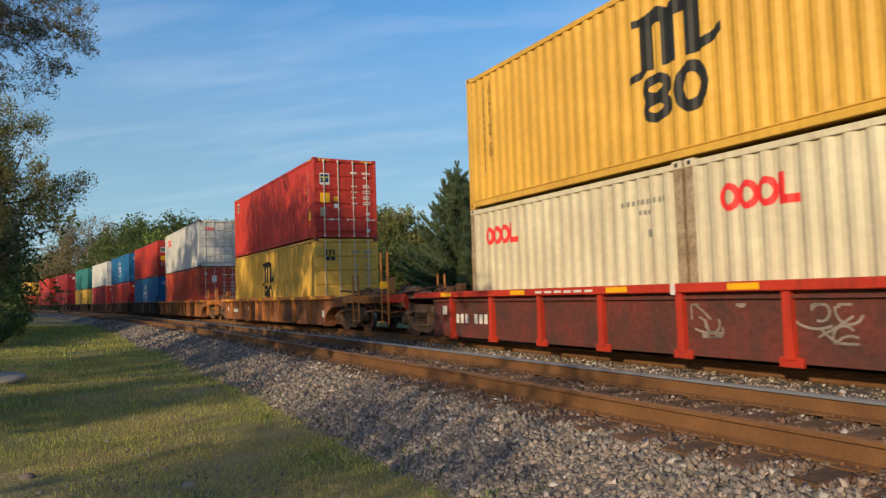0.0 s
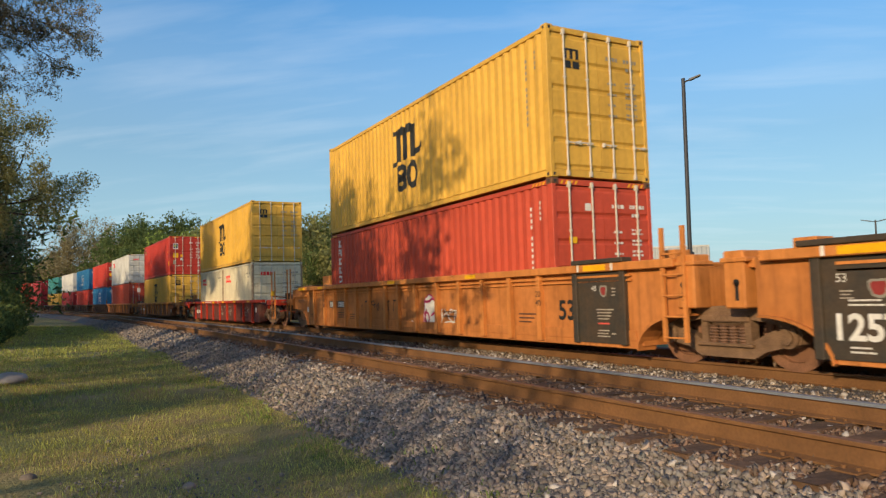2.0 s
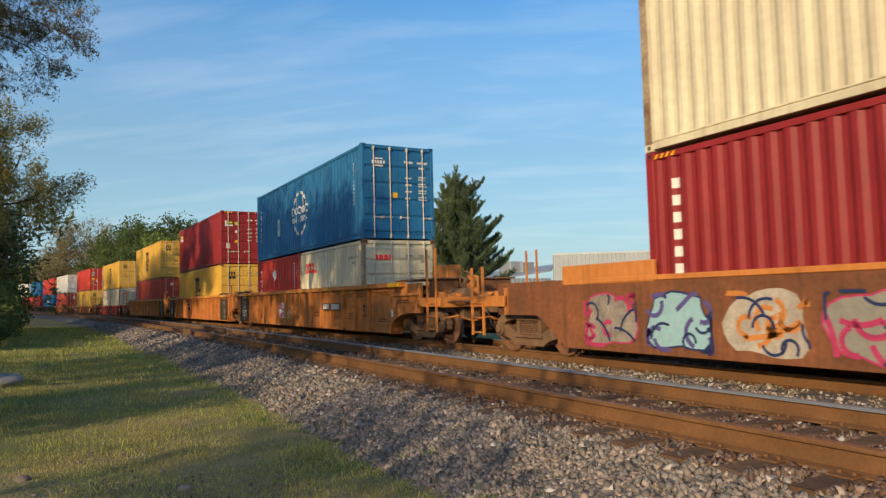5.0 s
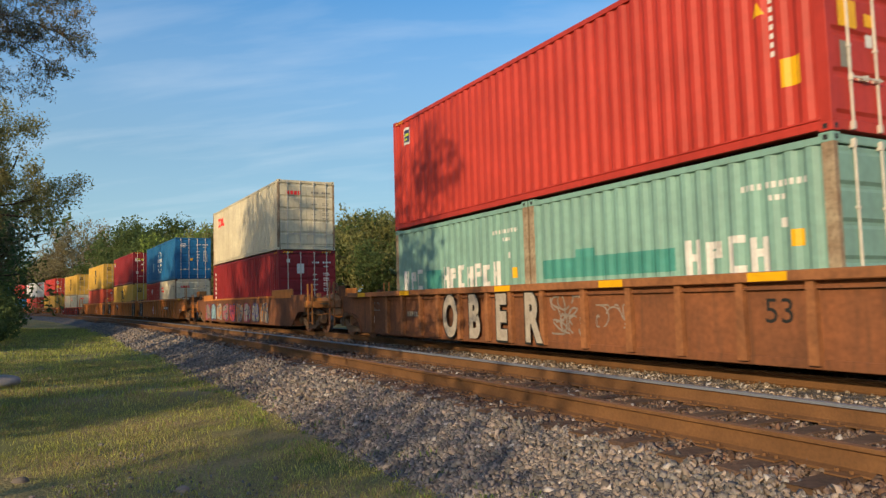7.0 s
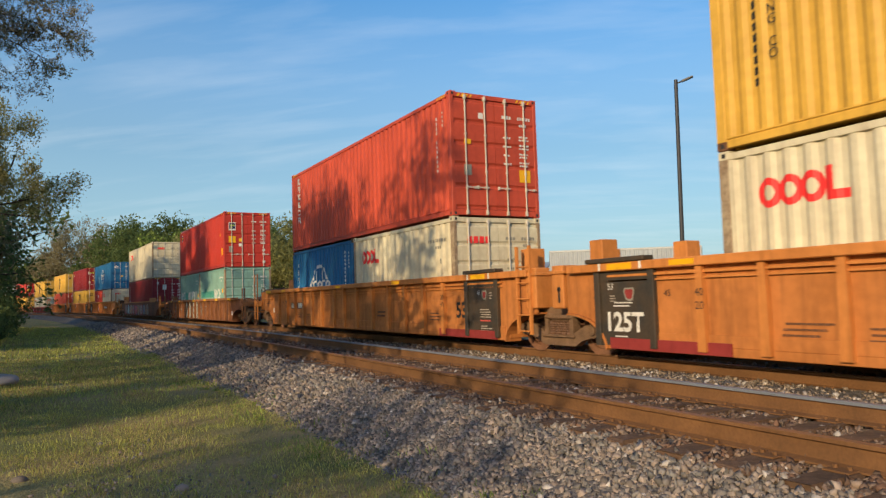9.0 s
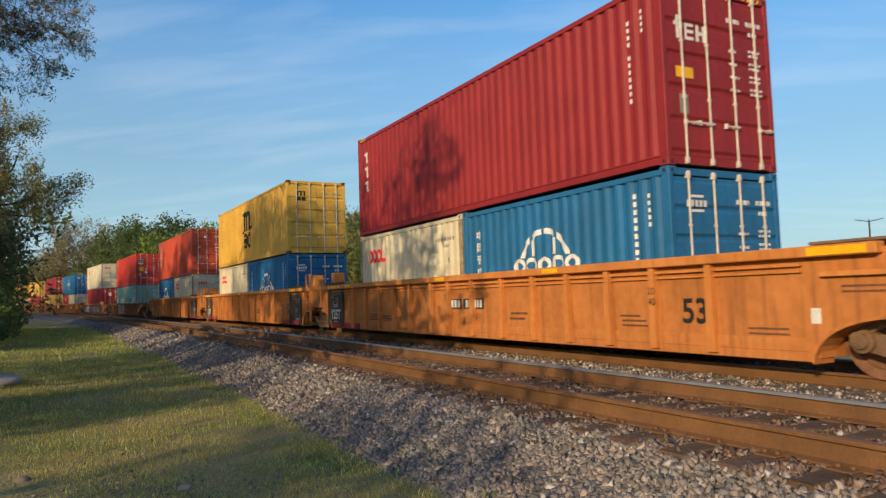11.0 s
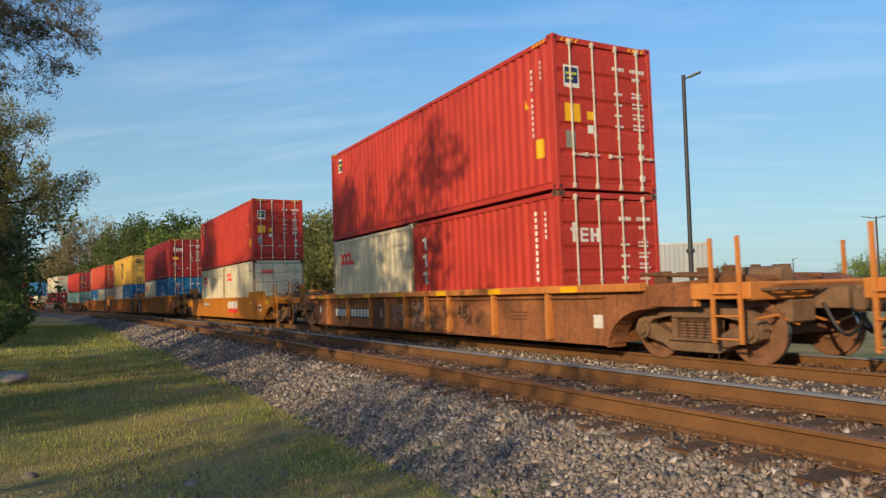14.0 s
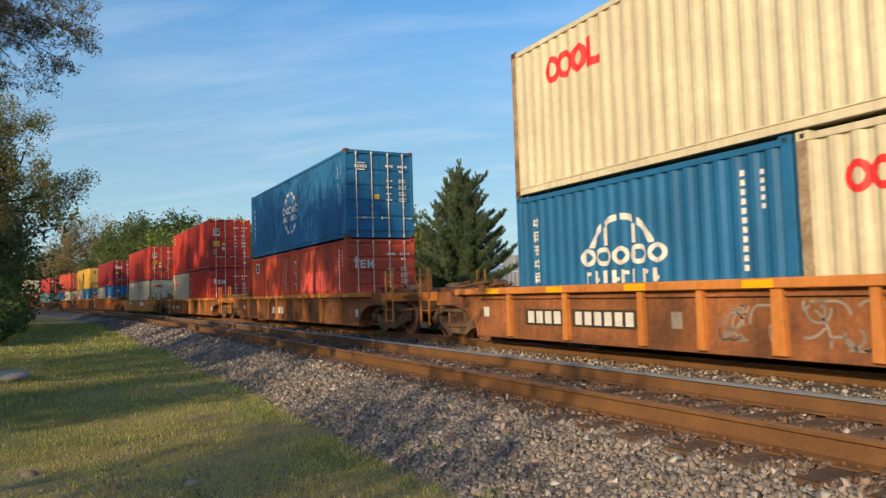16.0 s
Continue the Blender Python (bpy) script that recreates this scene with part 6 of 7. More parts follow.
def pine_tree(x, y, h, width, seed, label):
    """An open pine: whorls of boughs that sweep up at their ends, set with upright needle brushes."""
    rnd = random.Random(seed)
    ob = thing("pine_tree", label, "tree")
    ob.location = (x, y, GROUND_Z - 0.1)
    bm = bmesh.new()
    add_cyl(bm, (0, 0, 0), (0, 0, h * 0.97), h * 0.016, 8, 0.015)
    verts, faces = [], []
    def brush(p, d, ln):
        add_cyl(bm, p, p + d * ln, 0.010, 3, 0.004)
        n = max(3, int(ln / 0.055))
        for k in range(n):
            q = p + d * (ln * (k + 0.7) / n)
            for _ in range(8):
                e = (d * rnd.uniform(0.4, 1.0) + Vector((rnd.gauss(0, 0.6), rnd.gauss(0, 0.6), rnd.gauss(0, 0.6)))).normalized() * rnd.uniform(0.09, 0.17)
                w = e.orthogonal().normalized() * 0.014
                i = len(verts)
                verts.extend((q - w, q + w, q + e))
                faces.append((i, i + 1, i + 2))
    whorls = 23
    for i in range(whorls):
        f = (i + 0.3) / whorls
        z = h * (0.05 + 0.80 * f)
        reach = width * (1 - f) ** 0.48 * rnd.uniform(0.7, 1.1) * min(1, 0.72 + f)
        turn = rnd.uniform(0, 6.3)
        count = 10 if f < 0.5 else 8
        for k in range(count):
            an = turn + 6.283 * k / count + rnd.uniform(-0.35, 0.35)
            ln = reach * rnd.uniform(0.55, 1.1) + 0.1
            flat = Vector((math.cos(an), math.sin(an), 0))
            side = Vector((-math.sin(an), math.cos(an), 0))
            lift = 0.12 + 0.7 * f + rnd.uniform(-0.25, 0.3)
            m = max(4, int(ln / 0.17))
            p, r = Vector((0, 0, z + rnd.uniform(-0.35, 0.25))), 0.012 + 0.010 * ln
            for j in range(m):
                g = (j + 1) / m
                d = (flat + Vector((0, 0, lift + 0.4 * g * g))).normalized()
                q = p + d * (ln / m)
                add_cyl(bm, p, q, r, 4, r * 0.85)
                p, r = q, r * 0.86
                if g > 0.15:
                    for sd in (-1, 1):
                        for _ in range(2):
                            e = (d * rnd.uniform(0.3, 0.9) + side * (sd * rnd.uniform(0.3, 1.0)) + Vector((0, 0, rnd.uniform(0.15, 0.9)))).normalized()
                            brush(p, e, rnd.uniform(0.25, 0.62) * (1.25 - 0.5 * g))
            brush(p, (flat * 0.5 + Vector((0, 0, 0.8))).normalized(), rnd.uniform(0.3, 0.5))
    for _ in range(5):
        brush(Vector((0, 0, h * 0.95)), Vector((rnd.gauss(0, 0.25), rnd.gauss(0, 0.25), 1)).normalized(), rnd.uniform(0.35, 0.6))
    part("trunk", bm, M["bark"], ob)
    link_part("crown", from_lists("crown", verts, faces, LEAF["pine"]), ob)
    return ob


def bough_tree(x, y, fork, tips, seed, label, leaf="olive", size=0.027):
    """A tall leaning tree whose long boughs reach from a fork to far tips and end in thin leafy twigs."""
    rnd = random.Random(seed)
    ob = thing("tree", label, "tree")
    z0 = ground_height(x, y) - 0.1
    ob.location = (x, y, z0)
    bm = bmesh.new()
    top = Vector((0.3, 0.5, fork - z0))
    add_cyl(bm, (0, 0, 0), (0.1, 0.2, top.z * 0.5), 0.26, 10, 0.21)
    add_cyl(bm, (0.1, 0.2, top.z * 0.5), top, 0.21, 10, 0.16)
    verts, faces = [], []
    def twig(p, d, ln, r, depth):
        n = 4
        for i in range(n):
            d = (d + Vector((rnd.gauss(0, 0.16), rnd.gauss(0, 0.16), rnd.gauss(0, 0.14)))).normalized()
            q = p + d * (ln / n)
            add_cyl(bm, p, q, r, 3 if depth > 0 else 5, r * 0.8)
            p, r = q, max(0.003, r * 0.8)
            if depth < 2:
                for _ in range(1 if depth else 2):
                    o = Vector((rnd.gauss(0, 1), rnd.gauss(0, 1), rnd.gauss(0, 0.8))).normalized()
                    twig(p, (d * 0.75 + o * 0.75).normalized(), ln * rnd.uniform(0.42, 0.6), r * 0.6, depth + 1)
            else:
                leaf_cloud(verts, faces, p, 0.07, rnd.randint(1, 3), size, rnd, 1.0, 0.0, 0.42)
    for t in tips:
        t = Vector(t) - Vector((x, y, z0))
        p, r, n = top.copy(), 0.075, 9
        c = (top + t) / 2 + Vector((rnd.gauss(0, 0.2), rnd.gauss(0, 0.2), rnd.uniform(0.2, 0.5)))
        for i in range(n):
            f = (i + 1) / n
            q = top * (1 - f) ** 2 + c * (2 * f * (1 - f)) + t * f * f
            q += Vector((rnd.gauss(0, 0.05), rnd.gauss(0, 0.05), rnd.gauss(0, 0.05)))
            add_cyl(bm, p, q, r, 6, r * 0.8)
            d = (q - p).normalized()
            p, r = q, r * 0.78
            if f > 0.4:
                for _ in range(2):
                    o = Vector((rnd.gauss(0, 1), rnd.gauss(0, 1), rnd.gauss(-0.15, 0.7))).normalized()
                    twig(p, (d * 0.8 + o * 0.8).normalized(), rnd.uniform(0.45, 0.8), max(0.010, r * 0.5), 0)
        twig(p, d, 0.5, r, 0)
    part("trunk", bm, M["bark"], ob)
    link_part("crown", from_lists("crown", verts, faces, LEAF[leaf]), ob)
    return ob


def build_trees():
    t = broad_tree
    # beside the line, on the viewer's left
    bough_tree(-17.0, -4.8, 6.9, [(-16.2, -0.25, 6.6), (-16.6, -0.5, 6.2), (-15.8, -0.5, 7.1), (-16.4, -1.2, 6.5), (-15.4, -1.2, 7.3), (-17.2, -1.9, 5.7), (-16.9, -2.2, 7.0), (-15.2, -2.0, 6.5)], 11,
               "budding tree with thin overhanging branches beside the track")
    t(-40, -6.0, 11.6, 1.4, "willow", 70000, 0.054, 12, "spreading olive spring tree beside the grass strip", clump=0.50, trunk=0.26)
    t(-53, -8.0, 9.5, 1.2, "olive", 20000, 0.10, 13, "budding tree at the edge of the grass strip", clump=0.9, trunk=0.2)
    t(-37, -9.5, 5.0, 1.2, "dark", 24000, 0.06, 15, "dark leafy tree at the edge of the grass strip", clump=0.6, trunk=0.12)
    t(-62, -12.0, 10.0, 1.3, "dark", 16000, 0.14, 14, "dark leafy tree at the edge of the grass strip", clump=0.9, trunk=0.15)
    # out of sight behind the viewer: these shade the grass, the stones and the passing containers
    shady = "leafy spring tree shading the track"
    t(-12.4, -7.0, 11.0, 1.05, "spring", 15500, 0.12, 16, shady, clump=0.62, trunk=0.10)
    t(-20.5, -8.5, 12.0, 1.15, "spring", 11500, 0.11, 17, shady, clump=0.62, trunk=0.42)
    t(-8.6, -6.4, 3.5, 1.5, "spring", 4400, 0.10, 19, "low leafy shrub shading the grass", clump=0.36, trunk=0.15)
    t(-1.2, -7.0, 5.2, 0.95, "spring", 2200, 0.10, 18, shady, clump=0.42, trunk=0.16)
    t(-46.5, -9.0, 9.0, 1.3, "dark", 7000, 0.15, 23, "dark leafy tree in the wood beside the line", clump=1.0, trunk=0.12)
    for k in range(13):
        x = -54.0 - 8.0 * k
        t(x, -5.6 - 0.165 * (-x - 50), 11.0 + 0.1 * k, 1.3, "dark", 5500, 0.18, 90 + k, "dark leafy tree in the wood beside the line", clump=1.0, trunk=0.12)
    words = {"fresh": "fresh green tree behind the train", "olive": "bare budding tree far behind the train", "dark": "dark green tree behind the train", "spring": "spring-green tree behind the train"}
    for k, (az, dist, h, lf) in enumerate([(-93.2, 300, 19, "fresh"), (-91.8, 300, 20, "fresh"), (-90.4, 310, 21, "fresh"), (-89.2, 290, 33, "olive"), (-87.6, 280, 32, "olive"), (-86.4, 240, 24, "olive"),
                                           (-85.2, 190, 22.5, "dark"), (-83.6, 175, 21.5, "dark"), (-82.2, 170, 21, "dark"), (-80.9, 150, 18, "fresh"), (-79.4, 140, 16.5, "fresh"), (-84.4, 150, 15, "dark"),
                                           (-77.8, 92, 12.6, "spring"), (-76.2, 90, 10.6, "dark"), (-74.4, 80, 10.2, "dark"), (-72.2, 75, 10.6, "spring"), (-70.2, 66, 10.0, "spring"),
                                           (-68.0, 60, 9.0, "dark"), (-66.0, 58, 9.2, "spring"), (-64.2, 54, 7.4, "dark"), (-78.8, 110, 12, "dark")]):
        x, y = bearing(az, dist)
        t(x, y, h, 1.4, lf, 15000, 0.0105 * h if lf == "olive" else 0.0142 * h, 30 + k, words[lf], trunk=0.14, clump=0.062 * h)
    x, y = bearing(-60.9, 44)
    pine_tree(x, y, 10.3, 4.5, 5, "dark green pine with feathery branches behind the train")
    for k, (az, dist, h) in enumerate([(-40.5, 120, 6.6), (-38.5, 125, 6.0), (-30.5, 110, 7.2), (-32, 118, 6.6), (-29, 110, 7.5)]):
        x, y = bearing(az, dist)
        t(x, y, h, 1.5, "fresh", 4000, 0.12, 70 + k, "small green tree beyond the yard", trunk=0.2)
    # undergrowth along the far side of the line and beside the grass strip
    rnd = random.Random(4)
    for name, label, lf, spots, size in (("undergrowth", "dense dark undergrowth behind the train", "dark", [(bearing(-88 + 0.5 * i, 230 - 3.6 * i if i < 44 else 60), 3.2 if i > 30 else 6.0) for i in range(60)], 0.30),
                                         ("undergrowth", "dark shrubs and weeds beside the grass strip", "dark", [((-26 - 1.2 * i, -2.55 - 0.06 * i + rnd.uniform(-0.3, 0.3)), 0.9 + 0.10 * i) for i in range(3, 26)], 0.10)):
        verts, faces = [], []
        for (x, y), h in spots:
            for _ in range(4):
                r = h * rnd.uniform(0.35, 0.6)
                leaf_cloud(verts, faces, (x + rnd.uniform(-h, h) * 0.7, y + rnd.uniform(-h, h) * 0.3, GROUND_Z + r * 0.8 + rnd.uniform(0, h * 0.35)), r, 170, size, rnd)
        tagged(new(name, from_lists(name, verts, faces, LEAF[lf])), label, "undergrowth", kind="stuff")


build_trees()


# ---------------------------------------------------------------- yard behind the train
M["metal_wall"] = material("pale_corrugated_metal", (0.28, 0.31, 0.33), rough=0.5, metal=0.2, var=0.12, scale=0.5, grain=6, bump=0.05)
M["metal_roof"] = material("grey_metal_roof", (0.35, 0.37, 0.38), rough=0.55, metal=0.2, var=0.15, scale=0.5, grain=6, bump=0.05)
M["pole"] = material("dark_bronze_pole", (0.04, 0.042, 0.048), rough=0.5, metal=0.3, var=0.15, scale=3, grain=20, bump=0.05)


def ribbed_wall(bm, p, q, z0, z1, pitch=0.42, deep=0.035):
    p, q = Vector((*p, 0)), Vector((*q, 0))
    d = (q - p)
    n = int(d.length / pitch * 4)
    w = d.normalized()
    out = Vector((w.y, -w.x, 0))
    prev = None
    for i in range(n + 1):
        c = p + d * (i / n) + out * (deep if i % 4 in (1, 2) else 0)
        col = (bm.verts.new((c.x, c.y, z0)), bm.verts.new((c.x, c.y, z1)))
        if prev:
            bm.faces.new((prev[0], col[0], col[1], prev[1]))
        prev = col


def build_yard():
    b = thing("warehouse", "low warehouse with pale corrugated metal walls", "building")
    A, B = bearing(-53.2, 72), bearing(-41.6, 71)
    C, D = bearing(-42.4, 92), bearing(-52.0, 98)
    top = 5.65
    for nm, p, q in (("wall", A, B), ("wall", B, C), ("wall", D, A)):
        bm = bmesh.new()
        ribbed_wall(bm, p, q, GROUND_Z, top)
        part(nm, bm, M["metal_wall"], b)
    bm = bmesh.new()
    vs = [bm.verts.new((*p, top + 0.02)) for p in (A, B, C, D)]
    f = bm.faces.new(vs)
    ext = bmesh.ops.extrude_face_region(bm, geom=[f])
    for v in [g for g in ext["geom"] if isinstance(g, bmesh.types.BMVert)]:
        v.co.z += 0.18
    part("roof", bm, M["metal_roof"], b)
    w = thing("warehouse", "low grey wing with a shallow metal roof and roof units", "building")
    A2, B2 = bearing(-59.0, 70), bearing(-53.4, 73)
    C2, D2 = bearing(-53.0, 90), bearing(-58.4, 88)
    bm = bmesh.new()
    ribbed_wall(bm, A2, B2, GROUND_Z, 3.4)
    part("wall", bm, M["metal_wall"], w)
    bm = bmesh.new()
    lo = [bm.verts.new((*A2, 3.0)), bm.verts.new((*B2, 4.1))]
    hi = [bm.verts.new((*C2, 5.6)), bm.verts.new((*D2, 4.6))]
    f = bm.faces.new(lo + hi)
    ext = bmesh.ops.extrude_face_region(bm, geom=[f])
    for v in [g for g in ext["geom"] if isinstance(g, bmesh.types.BMVert)]:
        v.co.z += 0.15
    part("roof", bm, M["metal_roof"], w)
    for az, s in ((-56.6, 1.2), (-55.5, 0.8)):
        x, y = bearing(az, 80)
        bm = bmesh.new()
        add_box(bm, x - s, x + s, y - 0.8, y + 0.8, 4.2, 5.3 + 0.2 * s, 0.04)
        part("roof_unit", bm, M["metal_wall"], w)


def street_lamp(az, dist, h, heads, label, r=0.11, arm=0.75):
    x, y = bearing(az, dist)
    ob = thing("street_lamp", label, "lamp post")
    ob.location = (x, y, GROUND_Z)
    bm = bmesh.new()
    add_cyl(bm, (0, 0, 0), (0, 0, h), r, 12, r * 0.8)
    part("pole", bm, M["pole"], ob)
    bm = bmesh.new()
    add_cyl(bm, (0, 0, h * 0.27), (0, 0, h * 0.27 + 0.22), r * 1.7, 12)
    part("collar", bm, M["pole"], ob)
    a = radians(az)
    right = Vector((math.cos(a), -math.sin(a), 0))
    for sg in heads:
        bm = bmesh.new()
        p = Vector((0, 0, h - 0.25))
        q = p + right * (arm * sg) + Vector((0, 0, 0.34))
        add_cyl(bm, p, p.lerp(q, 0.4), 0.05, 8)
        n = (q - p).normalized()
        u = Vector((0, 0, 1)).cross(n).normalized()
        v = n.cross(u)
        c0, c1 = p.lerp(q, 0.35), q
        vs = []
        for c, w, t in ((c0, 0.12, 0.06), (c1, 0.18, 0.03)):
            for i, j in ((-1, -1), (1, -1), (1, 1), (-1, 1)):
                vs.append(bm.verts.new(c + u * (w * i) + v * (t * j)))
        for f in ((3, 2, 1, 0), (4, 5, 6, 7), (0, 1, 5, 4), (1, 2, 6, 5), (2, 3, 7, 6), (3, 0, 4, 7)):
            bm.faces.new([vs[i] for i in f])
        part("lamp_head", bm, M["pole"], ob)
    return ob


build_yard()
street_lamp(-43.0, 45, 14.9, (1,), "tall dark lamp post with one slanted head", 0.14, 1.0)
street_lamp(-30.7, 105, 11.0, (-1, 1), "dark lamp post with two heads beyond the yard", 0.13, 1.6)
street_lamp(-36.0, 150, 8.0, (1,), "thin far lamp post beyond the yard", 0.10, 0.8)


# ---------------------------------------------------------------- stones and grass
def many(name, base_v, base_f, mats, label, category, mat):
    """One mesh of many copies of small shapes; mats: array of n x 3 x 4 placements, base_v: list of vertex arrays."""
    n = len(mats)
    k = len(base_v[0])
    pick = np.arange(n) % len(base_v)
    bv = np.array(base_v)[pick]
    v = np.einsum("nij,nkj->nki", mats[:, :, :3], bv) + mats[:, None, :, 3]
    f = np.array(base_f)
    loops = (f[None] + (np.arange(n) * k)[:, None, None]).reshape(-1)
    me = bpy.data.meshes.new(name)
    me.vertices.add(n * k)
    me.vertices.foreach_set("co", v.astype(np.float32).ravel())
    me.loops.add(len(loops))
    me.loops.foreach_set("vertex_index", loops.astype(np.int32))
    m = f.shape[1]
    me.polygons.add(n * len(f))
    me.polygons.foreach_set("loop_start", np.arange(n * len(f), dtype=np.int32) * m)
    me.update(calc_edges=True)
    me.materials.append(mat)
    return tagged(new(name, me), label, category, kind="stuff")


def rotations(rng, n):
    q = rng.normal(size=(n, 4))
    q /= np.linalg.norm(q, axis=1)[:, None]
    w, x, y, z = q.T
    return np.stack([np.stack([1 - 2 * (y * y + z * z), 2 * (x * y - z * w), 2 * (x * z + y * w)], -1),
                     np.stack([2 * (x * y + z * w), 1 - 2 * (x * x + z * z), 2 * (y * z - x * w)], -1),
                     np.stack([2 * (x * z - y * w), 2 * (y * z + x * w), 1 - 2 * (x * x + y * y)], -1)], 1)


def stone_shapes(rng, plain=False):
    bm = bmesh.new()
    if plain:
        bmesh.ops.create_cube(bm, size=1.3)
        bmesh.ops.triangulate(bm, faces=bm.faces)
    else:
        bmesh.ops.create_icosphere(bm, subdivisions=1, radius=1.0)
    bm.verts.ensure_lookup_table()
    v = np.array([p.co[:] for p in bm.verts])
    f = [[q.index for q in p.verts] for p in bm.faces]
    bm.free()
    shapes = []
    for _ in range(12):
        w = v * (1 + rng.normal(0, 0.25, (len(v), 1))) + rng.normal(0, 0.22, v.shape)
        shapes.append(w * np.array([1.25, 0.95, 0.75]) * rng.uniform(0.85, 1.15, 3))
    return shapes, f


def strew(rng, s0, s1, y0, y1, per, size, low=0.0):
    """Random places on the stone bed: along the line from s0 to s1, y0 to y1 at the straight part."""
    n = int((s1 - s0) * (y1 - y0) * per)
    s, y = rng.uniform(s0, s1, n), rng.uniform(y0, y1, n)
    keep = np.ones(n, bool)
    for ts, ty in TIES:
        if s0 < ts < s1:
            keep &= ~((abs(s - ts) < 0.12) & (abs(y - ty) < 1.32) & (rng.uniform(0, 1, n) < np.where(y < ty - 0.8, 0.88, 0.15)))
    s, y = s[keep], y[keep]
    n = len(s)
    m = np.zeros((n, 3, 4))
    r = size * np.clip(rng.lognormal(0, 0.28, n), 0.5, 1.6)
    m[:, :, :3] = rotations(rng, n) * r[:, None, None]
    for i in range(n):
        x_, y_, _ = on_line(s[i], Y_NEAR, y[i] - Y_NEAR)
        m[i, :, 3] = x_, y_, bed_height(y[i]) + r[i] * rng.uniform(-0.1, 0.55) - low
    return m


def build_stones():
    rng = np.random.default_rng(3)
    sh, f = stone_shapes(rng)
    shp, fp = stone_shapes(rng, True)
    slope = strew(rng, 1.5, 10, 2.35, 4.1, 1120, 0.0215)
    many("ballast_stones", sh, f, slope, "loose grey crushed stones on the track shoulder", "ballast", M["stone"])
    slope = np.concatenate([strew(rng, 10, 24, 2.35, 4.1, 480, 0.028), strew(rng, 24, 60, 2.4, 4.1, 110, 0.048)])
    many("ballast_stones", shp, fp, slope, "loose grey crushed stones further along the shoulder", "ballast", M["stone"])
    mid = np.concatenate([strew(rng, 1.0, 12, 4.0, 4.55, 800, 0.022), strew(rng, 1.0, 14, 4.6, 6.0, 520, 0.021, -0.004), strew(rng, 14, 40, 4.0, 8.0, 60, 0.038),
                          strew(rng, 3, 20, 8.3, 9.8, 120, 0.032)])
    many("ballast_stones", shp, fp, mid, "rust-stained crushed stones between and beside the rails", "ballast", M["stone_rusty"])
    far = strew(rng, 2, 18, 6.05, 8.2, 430, 0.020)
    many("ballast_stones", shp, fp, far, "fine beige crushed stones between the two tracks", "ballast", M["stone_beige"])
    pale = np.concatenate([strew(rng, 1.0, 14, 2.8, 4.4, 16, 0.024, -0.008), strew(rng, 1.0, 12, 4.7, 6.0, 8, 0.026, -0.010), strew(rng, 2, 16, 6.1, 8.0, 34, 0.023, -0.008)])
    many("ballast_stones", sh, f, pale, "pale quartz-like crushed stones among the grey", "ballast", M["stone_pale"])
    # loose gravel lying in the thin grass
    n = 260
    m = np.zeros((n, 3, 4))
    r = 0.011 * np.clip(rng.lognormal(0, 0.35, n), 0.5, 2.0)
    m[:, :, :3] = rotations(rng, n) * r[:, None, None]
    c = np.array(((-6.7, 0.25, 0.28), (-6.1, 0.95, 0.25), (-7.9, 0.6, 0.35), (-5.6, 1.6, 0.35)))[rng.integers(0, 4, n)]
    gx, gy = c[:, 0] + rng.normal(0, 1, n) * c[:, 2], c[:, 1] + rng.normal(0, 0.6, n) * c[:, 2]
    for i in range(n):
        m[i, :, 3] = gx[i], gy[i], ground_height(gx[i], gy[i]) + r[i] * 0.4
    many("gravel", shp, fp, m, "scattered grey gravel in thin grass", "gravel", M["stone"])
    for x, y, r in ((-7.35, -0.30, 0.07), (-6.25, 0.90, 0.058), (-8.8, 0.4, 0.035), (-6.9, 0.55, 0.028)):
        bm = bmesh.new()
        bmesh.ops.create_icosphere(bm, subdivisions=2, radius=r)
        for v in bm.verts:
            v.co *= 1 + 0.25 * noise.noise(v.co * 9 + Vector((x, y, 0)))
            v.co.z *= 0.7
        ob = tagged(new("stone", mesh_of("stone", bm, M["stone"], True)), "grey fieldstone half sunk in the grass", "stone", "stones in the grass")
        ob.location = (x, y, ground_height(x, y) + 0.004)
    bm = bmesh.new()
    bmesh.ops.create_icosphere(bm, subdivisions=3, radius=0.33)
    for v in bm.verts:
        v.co *= 1 + 0.22 * noise.noise(v.co * 3)
        v.co.z *= 0.36
        v.co.x *= 1.5
    ob = tagged(new("boulder", mesh_of("boulder", bm, M["stone_pale"], True)), "pale limestone boulder lying in the grass", "stone")
    ob.location = (-16.4, -1.05, ground_height(-16.4, -1.05) + 0.08)


M["stone_beige"] = material("beige_crushed_stone", (0.165, 0.126, 0.092), rough=0.9, var=0.25, scale=7, grain=60, bump=0.5, rand=0.5, tint=(0.29, 0.23, 0.17))
M["stone_pale"] = material("pale_crushed_stone", (0.44, 0.40, 0.36), rough=0.85, var=0.2, scale=7, grain=60, bump=0.4, rand=0.3)
M["blade"] = material("grass_blades", (0.44, 0.53, 0.13), rough=0.8, var=0.3, scale=0.5, grain=3, bump=0, dark=(0.27, 0.31, 0.07), col2=(0.52, 0.44, 0.14), rand=0.45, spec=0.2)
M["straw"] = material("dry_grass_blades", (0.50, 0.40, 0.19), rough=0.85, var=0.3, scale=0.5, grain=3, bump=0, rand=0.4, spec=0.2)


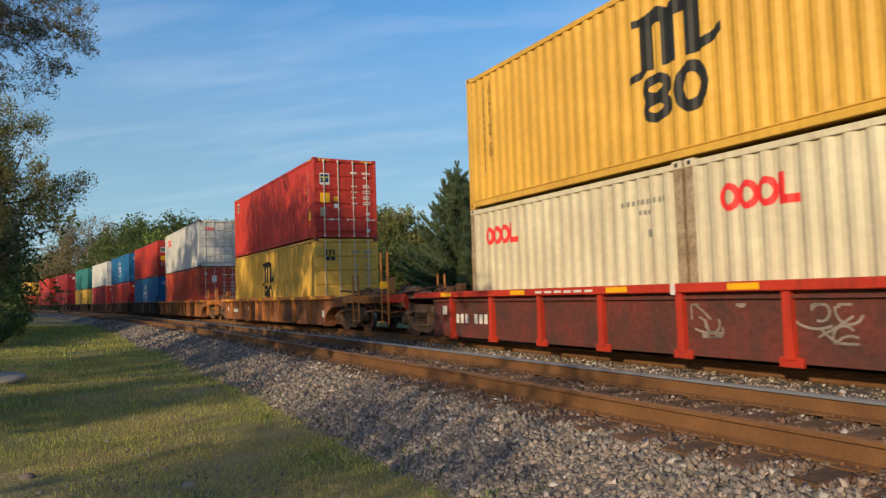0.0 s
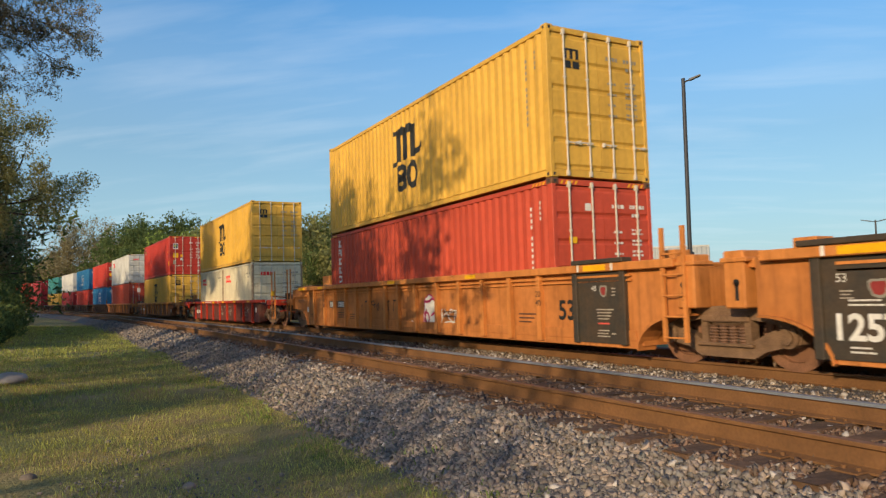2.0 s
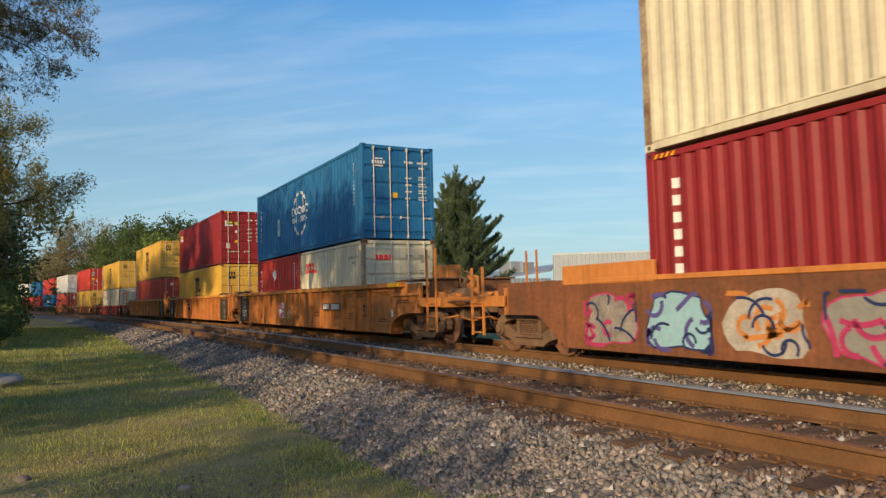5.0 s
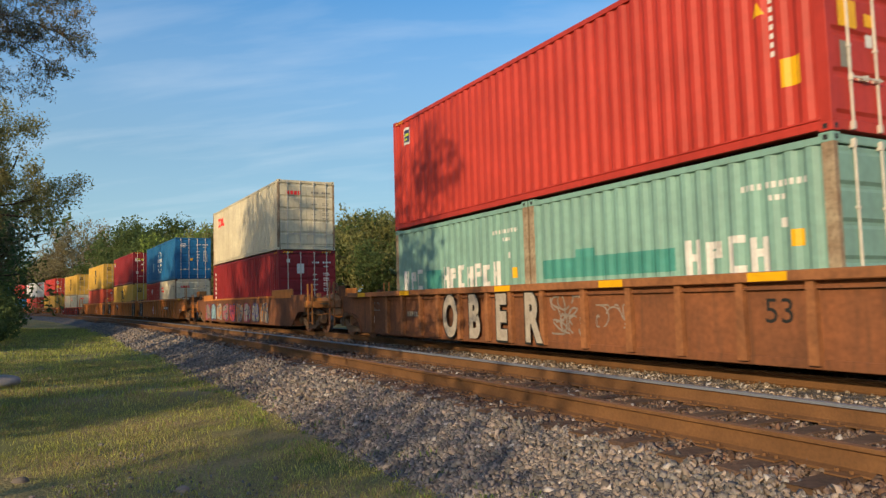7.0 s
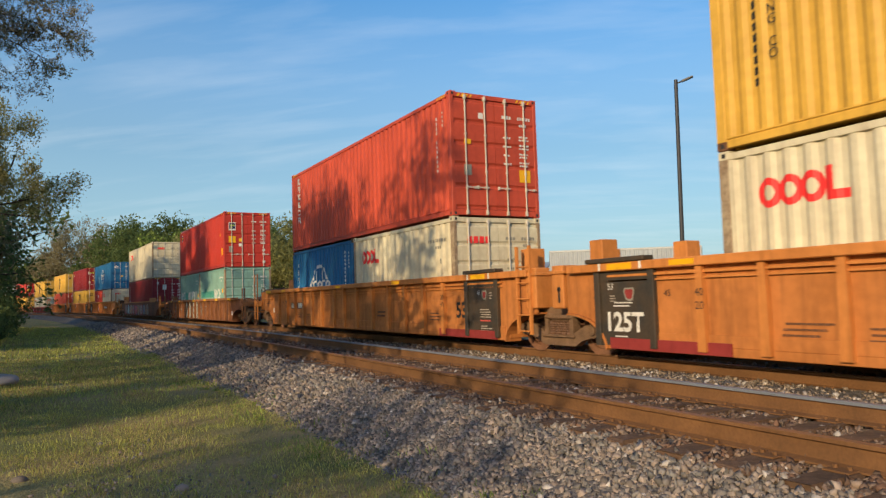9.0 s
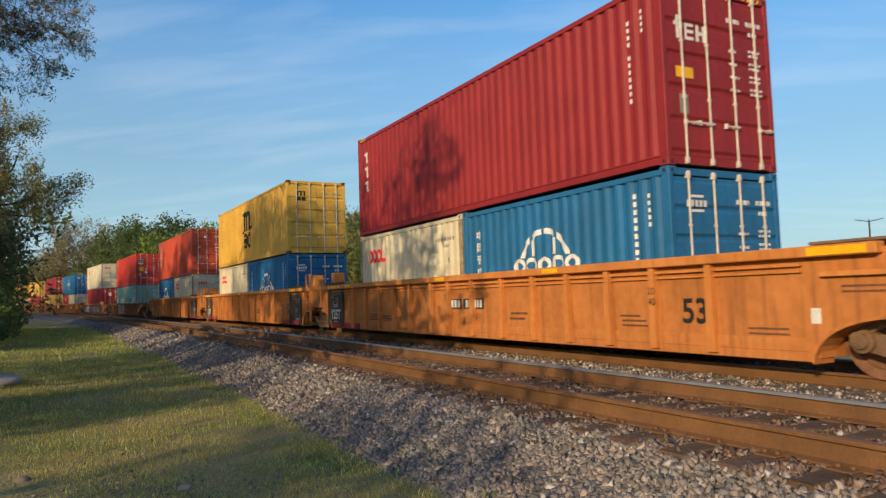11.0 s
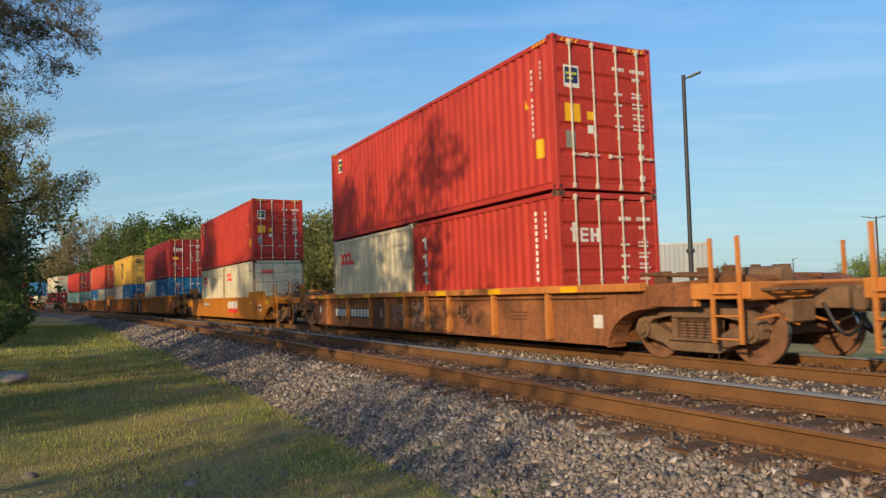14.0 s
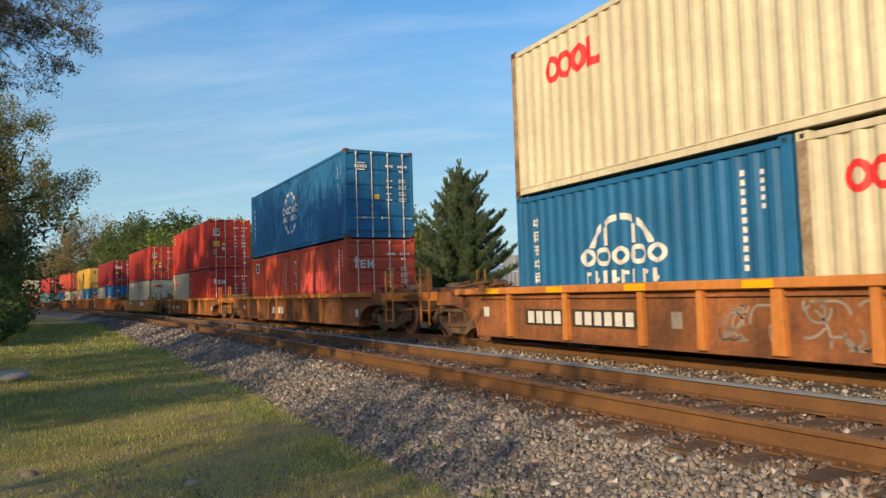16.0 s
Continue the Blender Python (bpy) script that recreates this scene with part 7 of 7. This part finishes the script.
def build_grass():
    rng = np.random.default_rng(8)
    blade = np.array([[-0.5, 0, 0], [0.5, 0, 0], [0.35, 0.25, 0.6], [0.0, 0.7, 1.0]])
    def lay(spots, hh, ww):
        n = len(spots)
        m = np.zeros((n, 3, 4))
        an = rng.uniform(0, 6.283, n)
        h = hh * rng.lognormal(0, 0.35, n)
        ca, sa = np.cos(an), np.sin(an)
        m[:, 0, 0], m[:, 0, 1] = ca * ww, -sa * h * 0.6
        m[:, 1, 0], m[:, 1, 1] = sa * ww, ca * h * 0.6
        m[:, 2, 2] = h
        for i, (x, y) in enumerate(spots):
            m[i, :, 3] = x, y, (ground_height(x, y) if y < 2.6 else bed_height(y)) - 0.01
        return m
    def spots(x0, x1, y0, y1, per, patch=0.0):
        n = int((x1 - x0) * (y1 - y0) * per)
        out = []
        for x, y in zip(rng.uniform(x0, x1, n), rng.uniform(y0, y1, n)):
            if noise.noise((x * 0.8, y * 0.8, 9.0)) + 0.25 * noise.noise((x * 3, y * 3, 4.0)) > patch - rng.uniform(0, 0.35):
                out.append((x, y))
        return out
    green = np.concatenate([lay(spots(-12, -3.5, -2.5, 2.75, 1250, -0.25), 0.034, 0.0045), lay(spots(-24, -12, -3.5, 2.75, 450, -0.25), 0.05, 0.009), lay(spots(-60, -24, -4, 2.2, 120, -0.2), 0.08, 0.018)])
    many("grass", [blade], [[0, 1, 2, 3]], green, "short green spring grass in tufts", "grass", M["blade"])
    dry = np.concatenate([lay(spots(-12, -3.5, -2.5, 2.6, 900, 0.22), 0.032, 0.004), lay(spots(-24, -12, -3.5, 2.6, 420, 0.22), 0.05, 0.008)])
    many("grass", [blade], [[0, 1, 2, 3]], dry, "dry straw-coloured grass among the green", "grass", M["straw"])
    edge = []
    for x in np.arange(-26, -3.5, 0.16):
        c = (x + rng.normal(0, 0.1), 2.62 + rng.normal(0, 0.26))
        edge += [(c[0] + rng.normal(0, 0.05), c[1] + rng.normal(0, 0.05)) for _ in range(int(rng.integers(0, 46)))]
    # rank weeds in loose clumps on the strip
    for cx, cy, r, n in ((-19.5, -0.2, 0.75, 520), (-21.5, 0.35, 0.5, 260), (-24.0, -1.6, 1.1, 700), (-17.5, -1.9, 0.7, 300), (-12.5, -0.7, 0.4, 150), (-14.2, 1.9, 0.4, 170), (-9.6, 2.2, 0.3, 160), (-7.4, 2.3, 0.3, 160)):
        edge += [(cx + rng.normal(0, r), cy + rng.normal(0, r * 0.5)) for _ in range(n)]
    many("weeds", [blade], [[0, 1, 2, 3]], lay(edge, 0.05, 0.006), "taller weeds along the edge of the stones", "grass", M["weed"])


for key in ("blade", "straw"):
    nodes, links = M[key].node_tree.nodes, M[key].node_tree.links
    shade = nodes["Principled BSDF"]
    thin, both = nodes.new("ShaderNodeBsdfTranslucent"), nodes.new("ShaderNodeMixShader")
    both.inputs[0].default_value = 0.4
    links.new(shade.inputs["Base Color"].links[0].from_socket, thin.inputs[0])
    links.new(shade.outputs[0], both.inputs[1])
    links.new(thin.outputs[0], both.inputs[2])
    links.new(both.outputs[0], nodes["Material Output"].inputs[0])
M["weed"] = material("weed_leaves", (0.16, 0.24, 0.05), rough=0.8, var=0.3, scale=0.8, grain=3, bump=0, rand=0.4, spec=0.2)
build_stones()
build_grass()


def motions():
    times = [0.5 * i for i in range(33)]
    for ob, s8, m in MOVERS:
        walk(ob, [(t, car_pose(along(t, s8)) @ m) for t in times])
    frames = [i / FPS for i in range(16 * FPS + 1)]
    turn = [-math.degrees(along(t, 0.0) / WHEEL_R) for t in frames]
    for w, x in WHEELSETS:
        walk(w, [(t, pose(x, 0, WHEEL_R, 0, a % 360.0, 0)) for t, a in zip(frames, turn)])


motions()
